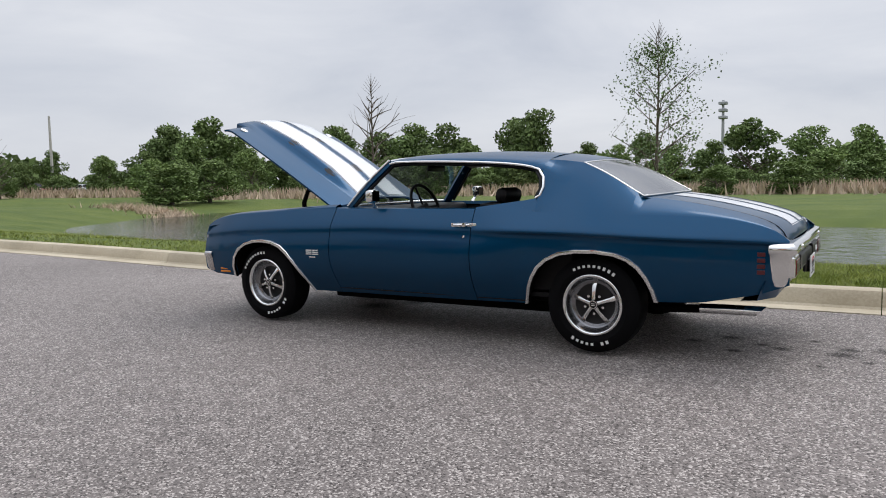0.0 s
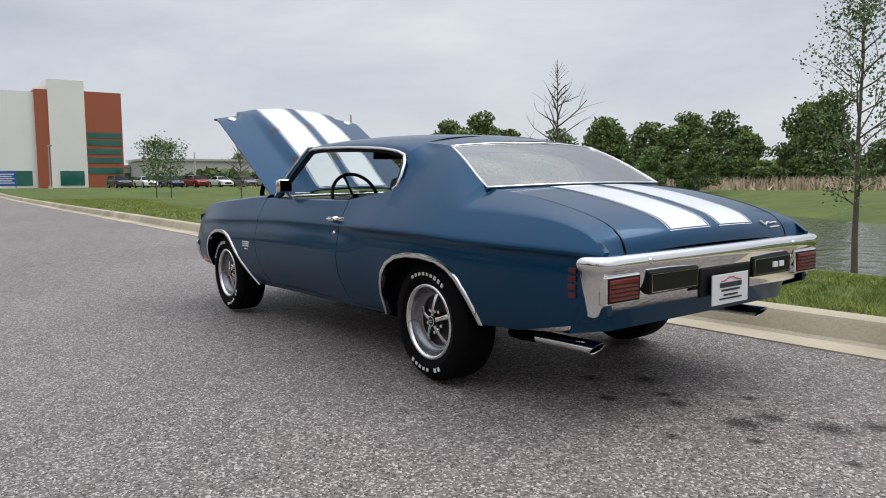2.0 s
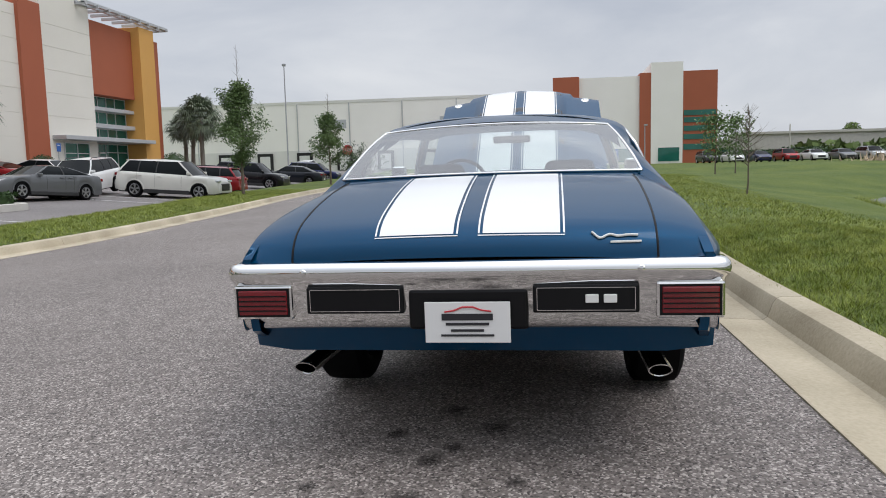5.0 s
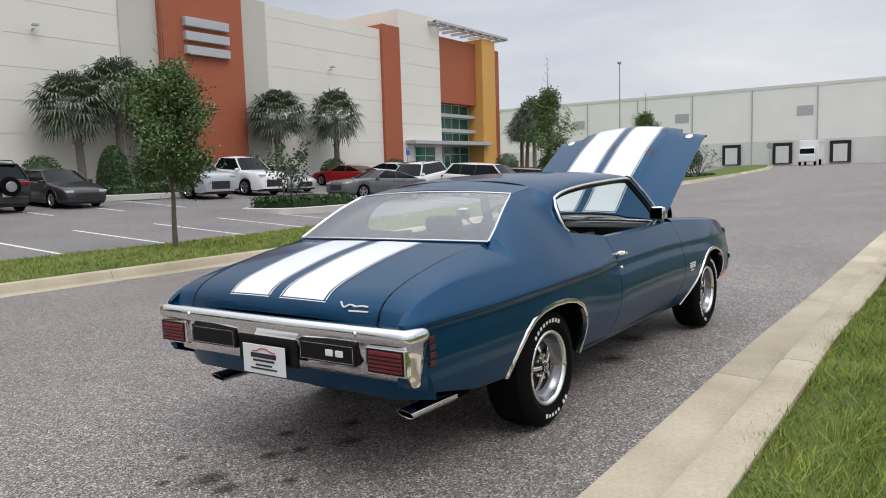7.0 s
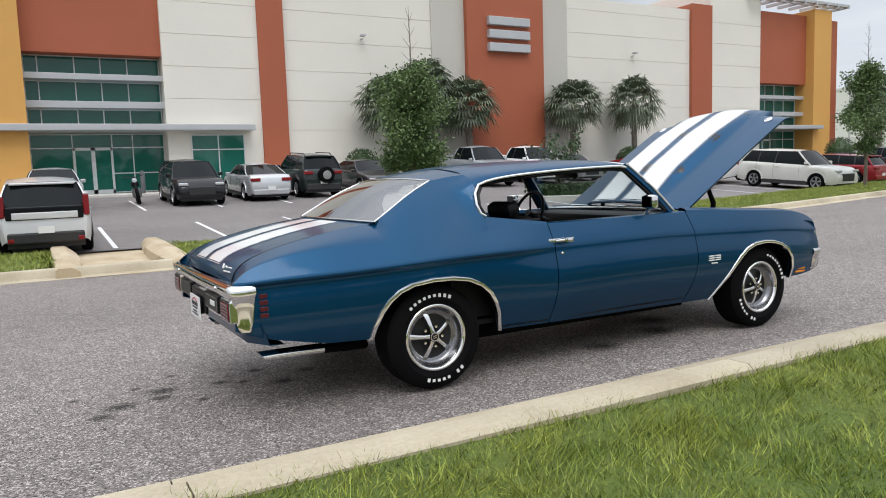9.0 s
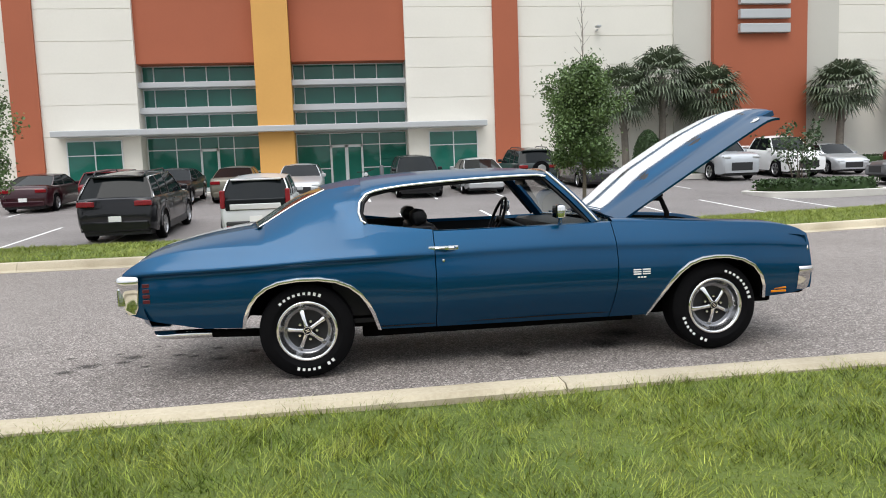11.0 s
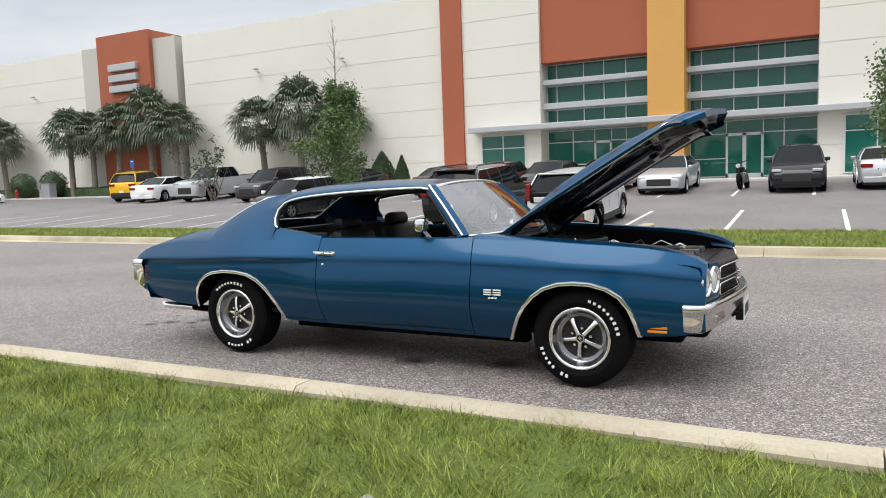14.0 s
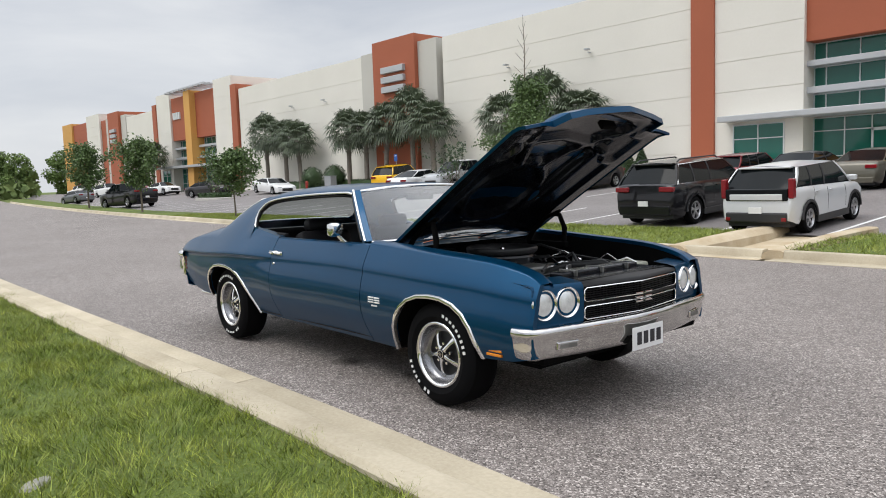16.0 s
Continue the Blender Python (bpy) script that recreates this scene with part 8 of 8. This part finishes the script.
wood = [woodland_master(101 + k, w) for k, w in enumerate((2.9, 3.5, 2.5, 3.2))]
WOODS = [(73, -46, 4.6), (74, -52, 5.2), (66, -52, 6.8), (72, -61, 9.6), (57, -53, 5.4), (62, -64, 5.4), (50, -68, 7.6), (51, -90, 7.2), (35, -74, 8.7), (28, -90, 6.0), (14, -63, 4.5), (13.6, -77, 5.4), (9, -74, 7.2), (4, -78, 6.4), (-1, -85, 6.8)]
WOODS += [(84, -63, 9.2), (59, -45, 4.2), (60, -63, 7.0), (61, -73, 9.0), (48, -71, 8.6), (37, -66, 5.8), (42, -69, 8.0), (30, -68, 9.0), (24, -67, 5.2), (20, -75, 6.4), (-8, -80, 7.4), (-16, -78, 6.5), (-25, -82, 8.0), (-36, -80, 7.0), (-48, -84, 8.4)]
WOODS += [(80, -41, 3.9), (110, -62, 6.9), (89, -57, 5.2), (57, -40, 4.0), (182, -70, 8.5), (198, -85, 9.4), (72, -34, 4.0), (91, -70, 10.2), (49, -36, 3.4), (50, -41, 3.8), (9, -58, 2.4), (4, -60, 2.6), (35, -48, 4.6), (33, -52, 4.6), (100, -75, 8.5), (78, -70, 8.0), (66, -80, 9.0)]
WOODS += [(-170, 60, 11), (-178, 52, 10), (-186, 44, 11), (-165, 30, 9), (-190, 30, 11), (-172, 70, 12), (-195, 60, 12), (-160, 16, 9), (-180, 10, 10), (-200, -10, 11)]
BUSHES = random.Random(61)
WOODS += [(BUSHES.uniform(-45, 92), 0.0, BUSHES.uniform(2.0, 3.8)) for _ in range(44)]
WOODS = [(x, y if y else -47 - 17 * min(1, max(0, (88 - x) / 50)) + BUSHES.uniform(-9, 1), h) for x, y, h in WOODS]
wr = random.Random(5)
for k, (x, y, h) in enumerate(WOODS):
    s = h / 9.4
    m = pose(x, y, ground_z(x, y) - 0.05, 0, 0, wr.uniform(0, 360)) @ Matrix.Diagonal((s * wr.uniform(0.95, 1.25) * (1.7 if h < 3.9 else 1), s * wr.uniform(0.95, 1.25) * (1.7 if h < 3.9 else 1), s, 1))
    ob = wood[k] if k < 4 else copy_thing(wood[k % 4], Matrix())
    ob.matrix_basis = m
    tagged(ob, "leafy green tree in the wood beyond the pond", "tree", "woodland")
# far wood as one low belt
r = np.random.default_rng(55)
n = 26000
a = r.uniform(-0.35, math.pi + 0.2, n)
dist = r.uniform(150, 190, n)
hgt = (4.5 + 2.5 * np.sin(a * 17) + 1.6 * np.sin(a * 41 + 1)) * r.uniform(0.0, 1.0, n) ** 0.7 + 0.4
p = np.stack([dist * np.cos(-a), dist * np.sin(-a), hgt], 1)
single("far_wood", leaf_mesh("far_wood", p, 1.15, LEAF_FAR, rnd=r), None, "distant belt of green woodland", "wood", kind="stuff")
# tall dry grass along the field's far side
n = 16000
t = r.uniform(0, 1, n)
bx = 85 - 165 * t + r.normal(scale=1.5, size=n)
by = -38 - 24 * np.clip((85 - bx) / 50, 0, 1) + r.normal(scale=2.2, size=n)
bz = ground_zs(bx, by)
hh = r.uniform(0.4, 1.3, n)
v = np.empty((n, 3, 3))
ang = r.uniform(0, math.tau, n)
v[:, 0] = np.stack([bx - 0.12 * np.cos(ang), by - 0.12 * np.sin(ang), bz], 1)
v[:, 1] = np.stack([bx + 0.12 * np.cos(ang), by + 0.12 * np.sin(ang), bz], 1)
v[:, 2] = np.stack([bx + r.normal(scale=0.25, size=n), by + r.normal(scale=0.25, size=n), bz + hh], 1)


def tri_mesh(name, v, mat):
    n = len(v)
    me = bpy.data.meshes.new(name)
    me.vertices.add(3 * n)
    me.vertices.foreach_set("co", v.ravel())
    me.loops.add(3 * n)
    me.loops.foreach_set("vertex_index", np.arange(3 * n))
    me.polygons.add(n)
    me.polygons.foreach_set("loop_start", np.arange(0, 3 * n, 3))
    me.update(calc_edges=True)
    me.materials.append(mat)
    return me


single("tall_dry_grass", tri_mesh("tall_dry_grass", v, DRY), None, "tall dry brown grass before the wood", "grass", kind="stuff")


# ---- lawn blades ----
BLADE_PALE = material("yellow_green_blades", (0.13, 0.19, 0.018), 0.6, vary=0.3, scale=0.8, fine=5, per_island=0.4, color2=(0.30, 0.32, 0.06))

def lawn(name, label, n, x0, x1, yfun, seed, h0, h1, width, mat):
    r = np.random.default_rng(seed)
    x = r.uniform(x0, x1, n)
    xt = np.linspace(x0, x1, 400)
    lo, hi = (np.interp(x, xt, e) for e in np.array([yfun(v) for v in xt]).T)
    y = lo + (hi - lo) * r.uniform(0, 1, n)
    z = ground_zs(x, y) - 0.01
    ang = r.uniform(0, math.tau, n)
    clump = 0.75 + 0.5 * (np.sin(x * 2.3 + np.sin(y * 1.7) * 2) * np.sin(y * 2.9 + x) + 1) / 2
    # tufts a hand wide, each leaning its own way, with thin places between
    gx, gy = (x - x0) / 0.11, (y - y.min()) / 0.11
    tuft = r.uniform(0, 1, (int(gx.max()) + 2, int(gy.max()) + 2, 3))
    i, j = gx.astype(int), gy.astype(int)
    fx, fy = (gx - i)[:, None], (gy - j)[:, None]
    f = (tuft[i, j] * (1 - fx) + tuft[i + 1, j] * fx) * (1 - fy) + (tuft[i, j + 1] * (1 - fx) + tuft[i + 1, j + 1] * fx) * fy
    fade = np.clip(np.minimum(x - x0, x1 - x) / 2.5, 0, 1) * np.clip((y - lo) / 1.5 if hi[0] < 0 else 1.0, 0, 1)
    h = r.uniform(h0, h1, n) * clump * (0.35 + 1.3 * f[:, 0]) * np.sqrt(fade)
    keep = r.uniform(0, 1, n) < fade
    lean = (r.normal(scale=0.55, size=(n, 2)) + (f[:, 1:] - 0.5) * 1.7) * h[:, None]
    v = np.empty((n, 3, 3))
    dx, dy = np.cos(ang) * width / 2, np.sin(ang) * width / 2
    v[:, 0] = np.stack([x - dx, y - dy, z], 1)
    v[:, 1] = np.stack([x + dx, y + dy, z], 1)
    v[:, 2] = np.stack([x + lean[:, 0], y + lean[:, 1], z + h], 1)
    single(name, tri_mesh(name, v[keep], mat), None, label, "grass", kind="stuff")


lawn("lawn_verge", "green lawn with pale clover patches by the kerb", 360000, -9, 7.5, lambda x: (max(-7.6, near_edge(x) - 6.5), near_edge(x) - 0.50), 201, 0.028, 0.068, 0.006, BLADE)
lawn("lawn_clover", "yellow-green patches in the lawn by the kerb", 120000, -9, 7.5, lambda x: (max(-7.6, near_edge(x) - 6.5), near_edge(x) - 0.50), 206, 0.025, 0.058, 0.0065, BLADE_PALE)
lawn("lawn_bank", "green grass on the pond bank", 60000, 5, 40, lambda x: (near_edge(x) - 6.0, near_edge(x) - 0.60), 202, 0.03, 0.065, 0.018, BLADE_PALE)
lawn("lawn_strip", "yellow-green mown grass between road and car park", 130000, -34, 34, lambda x: (far_edge(x) + 0.57, lot_edge(x) - 0.05), 203, 0.04, 0.08, 0.016, BLADE_PALE)
lawn("pond_reeds", "taller grass tufts at the water's edge", 16000, -12, 26, lambda x: (lerp([(-70, -9.7), (9, -9.9), (17, -10.7), (27, -13)], x), lerp([(-70, -9.0), (9, -9.2), (17, -9.9), (27, -12)], x)), 204, 0.10, 0.32, 0.016, BLADE)

# ---- poles, signs and far things ----
GALV = material("galvanised_steel", (0.36, 0.37, 0.38), 0.5, 0.3, vary=0.1, scale=2, fine=20)
CONC_POLE = material("concrete_pole", (0.50, 0.48, 0.44), 0.85, vary=0.1, scale=0.8, fine=12)
SAFETY_YELLOW = material("safety_yellow", (0.70, 0.42, 0.02), 0.55, vary=0.08)
SIGN_BLUE = material("sign_blue", (0.02, 0.10, 0.35), 0.45, vary=0.05)
SIGN_RED = material("sign_red", (0.45, 0.02, 0.025), 0.45, vary=0.05)
HYDRANT_RED = material("hydrant_red", (0.35, 0.03, 0.02), 0.5, vary=0.12)


def light_pole(label, x, y, z, h, arms, mat=GALV, r=0.09):
    t = thing("light_pole", label, "pole", "poles", at=pose(x, y, z))
    part("shaft", tube(bmesh.new(), [(0, 0, 0), (0, 0, h * 0.5), (0, 0, h)], [r, r * 0.8, r * 0.6], 10), mat, t, smooth=60)
    part("base", boxes((-0.22, 0.22, -0.22, 0.22, -0.2, 0.35), bevel=0.03), CONC_POLE, t)
    for a in arms:
        dx, dy = math.cos(radians(a)), math.sin(radians(a))
        arm = part("arm", tube(bmesh.new(), [(0, 0, h - 0.15), (dx * 0.5, dy * 0.5, h - 0.05)], 0.04, 6), mat, t)
        m = Matrix.Translation((dx * 0.85, dy * 0.85, h - 0.05)) @ Matrix.Rotation(radians(a), 4, "Z")
        bm = bmesh.new()
        box(bm, -0.38, 0.38, -0.17, 0.17, -0.06, 0.06, 0.03, m)
        part("lamp_head", bm, GALV, arm)
    return t


light_pole("tall pale pole standing beyond the field", 108.6, -61.3, ground_z(108.6, -61.3), 12.2, (), CONC_POLE, 0.26)
light_pole("slim pole behind the distant parked cars", 112.0, -51.4, ground_z(112, -51.4), 8.6, (), CONC_POLE, 0.14)
light_pole("slim pole behind the distant parked cars", 112.0, -35.0, ground_z(112, -35), 5.4, (), CONC_POLE, 0.14)
light_pole("grey car park light pole with one lamp", 75.0, 29.5, lot_z(75, 29.5), 12.0, (200,))
light_pole("grey car park light pole with one lamp", 95.0, -12.0, ground_z(95, -12), 5.2, (180,))


mast = thing("mobile_mast", "distant grey lattice mast above the wood", "mast", at=pose(25.7, -150.0, 0))
part("shaft", tube(bmesh.new(), [(0, 0, 0), (0, 0, 17.6)], [0.45, 0.25], 6), GALV, mast)
for z in (14.2, 15.6, 17.0):
    part("antenna_ring", boxes((-0.8, 0.8, -0.8, 0.8, z - 0.3, z + 0.3), bevel=0.15), GALV, mast)


def sign_post(name, label, x, y, z, h, plate, turn, mat, eight=False):
    t = thing(name, label, "sign", "signs", at=pose(x, y, z, 0, 0, turn))
    part("post", tube(bmesh.new(), [(0, 0, -0.2), (0, 0, h)], 0.03, 6), GALV, t)
    bm = bmesh.new()
    if eight:
        ring = [[(plate * math.cos((k + 0.5) * math.tau / 8), d, h - plate * 0.6 + plate * math.sin((k + 0.5) * math.tau / 8)) for k in range(8)] for d in (-0.05, -0.035)]
        vs = patch(bm, ring, close=True)
        bm.faces.new(vs[0])
        bm.faces.new(vs[1][::-1])
    else:
        box(bm, -plate, plate, -0.05, -0.035, h - plate * 2.6, h, 0.004)
    p = part("plate", bm, mat, t)
    if eight:
        return t
    part("printed_bar", boxes((-plate * 0.6, plate * 0.6, -0.056, -0.049, h - plate * 0.72, h - plate * 0.48)), PLATE_WHITE, p)
    return t


stop = sign_post("stop_sign", "red octagonal stop sign at the car park", 60.0, 18.25, lot_z(60, 18.25), 3.10, 0.48, -90, SIGN_RED, True)
fc = bpy.data.curves.new("lettering", "FONT")
fc.body, fc.size, fc.align_x, fc.align_y, fc.extrude = "STOP", 0.36, "CENTER", "CENTER", 0.002
fo = bpy.data.objects.new("lettering", fc)
lm = bpy.data.meshes.new_from_object(fo)
lm.materials.clear()
lm.materials.append(PLATE_WHITE)
part("lettering", lm, None, stop, "white capital letters", at=Matrix.Translation((0, -0.054, 3.10 - 0.288)) @ Matrix.Rotation(math.pi / 2, 4, "X"))
bpy.data.objects.remove(fo)
sign_post("road_sign", "back of an octagonal road sign near the docks", 96.0, 18.0, road_z(96), 3.0, 0.42, 90, GALV, True)
sign_post("parking_sign", "small blue parking sign by the wall", -40.3, 31.0, 0.8, 2.5, 0.2, 0, SIGN_BLUE)
sign_post("parking_sign", "small blue parking sign by the wall", 38.0, 31.0, 0.8, 2.5, 0.2, 0, SIGN_BLUE)
# low sign board at the far entrance
brd = thing("sign_board", "blue and white board on two posts", "sign", at=pose(100, -8.0, ground_z(100, -8), 0, 0, -92))
for s in (-1, 1):
    part("post", boxes((s * 0.95 - 0.06, s * 0.95 + 0.06, -0.05, 0.05, 0, 2.2)), GALV, brd)
pan = part("panel", boxes((-1.05, 1.05, -0.09, -0.05, 0.35, 2.2), bevel=0.01), SIGN_BLUE, brd)
for k in range(5):
    part("printed_bar", boxes((-0.8, 0.8 - 0.25 * (k % 2), -0.096, -0.088, 1.75 - 0.27 * k, 1.87 - 0.27 * k)), PLATE_WHITE, pan)
# yellow bollards and the ramp before the dock's roller door
for y in (5.2, -0.3):
    bm = bmesh.new()
    revolve(bm, [(0.12, 0.0), (0.12, 1.5), (0.09, 1.58), (0.0, 1.6)], 14, "z", (112.0, y, road_z(112)))
    single("yellow_bollard", bm, SAFETY_YELLOW, "yellow safety bollard before the roller door", "bollard", "bollards", smooth=40)
bm = bmesh.new()
patch(bm, [[(109.0, y, road_z(109) + 0.02), (BX - 0.3, y, 1.35), (BX - 0.3, y, 0.5)] for y in (0.3, 5.0)])
single("ramp", bm, SIDEWALK, "pale concrete ramp up to the roller door", "ramp", kind="structure")
# fire hydrant
hyd = thing("fire_hydrant", "red fire hydrant beside the round shrubs", "hydrant", at=pose(-52.7, 30.4, lot_z(-52.7, 30.0) + 0.03))
bm = bmesh.new()
revolve(bm, [(0.16, 0.0), (0.16, 0.06), (0.11, 0.08), (0.11, 0.55), (0.15, 0.57), (0.15, 0.62), (0.10, 0.72), (0.03, 0.78), (0.0, 0.80)], 16, "z")
part("barrel", bm, HYDRANT_RED, hyd, smooth=40)
for s in (-1, 1):
    part("nozzle", tube(bmesh.new(), [(s * 0.1, 0, 0.45), (s * 0.2, 0, 0.45)], 0.06, 10), HYDRANT_RED, hyd)
# meter cabinet by the shrubs
part_cab = thing("utility_cabinet", "pale grey utility cabinet on the lawn", "cabinet", at=pose(-49.1, 30.6, 0.72))
part("body", boxes((-0.5, 0.5, -0.3, 0.3, 0, 1.1), bevel=0.03), GALV, part_cab)
part("lid", boxes((-0.54, 0.54, -0.34, 0.34, 1.1, 1.16), bevel=0.02), GALV, part_cab)
# long low buildings beyond the field
for x, y0, y1, h, mt, lab in ((160.0, -92.0, -40.0, 7.3, SIDEWALK, "long low tan building beyond the field"), (172.0, -70.0, 10.0, 6.2, WALL_GREY, "long pale low building beyond the field")):
    b = thing("low_building", lab, "building", "far buildings", at=pose(x, 0, 0))
    part("wall", boxes((0, 14, y0, y1, -0.5, h - 0.5)), mt, b)
    part("roof", boxes((-0.4, 14.4, y0 - 0.4, y1 + 0.4, h - 0.5, h)), WALL_GREY, b)
    for k in range(int((y1 - y0) / 9)):
        part("window", boxes((-0.04, 0.1, y0 + 3 + 9 * k, y0 + 5.5 + 9 * k, 2.8, 4.4)), TINT, b)
for k in range(13):
    y = -26.0 - 6.2 * k
    shrub("clipped hedge behind the far parking row", 117.0 - 0.3 * k, y, ground_z(117.0 - 0.3 * k, y), 1.0, 3.2, 1.5 + 0.25 * (k % 3), 300 + k, n=700, size=0.26, name="hedge", flat=True)
# low brush at the pond's far corner
r = np.random.default_rng(91)
n = 2600
t = r.uniform(0, 1, n)
bx = 47 - 14 * t + r.normal(scale=1.0, size=n)
by = -29.5 - 1.0 * np.sin(t * 5) + r.normal(scale=1.1, size=n)
bz = ground_zs(bx, by)
v = np.empty((n, 3, 3))
ang = r.uniform(0, math.tau, n)
v[:, 0] = np.stack([bx - 0.05 * np.cos(ang), by - 0.05 * np.sin(ang), bz], 1)
v[:, 1] = np.stack([bx + 0.05 * np.cos(ang), by + 0.05 * np.sin(ang), bz], 1)
v[:, 2] = np.stack([bx + r.normal(scale=0.25, size=n), by + r.normal(scale=0.25, size=n), bz + r.uniform(0.15, 0.5, n)], 1)
single("marsh_brush", tri_mesh("marsh_brush", v, DRY), None, "low brown brush beside the pond", "brush", kind="stuff")
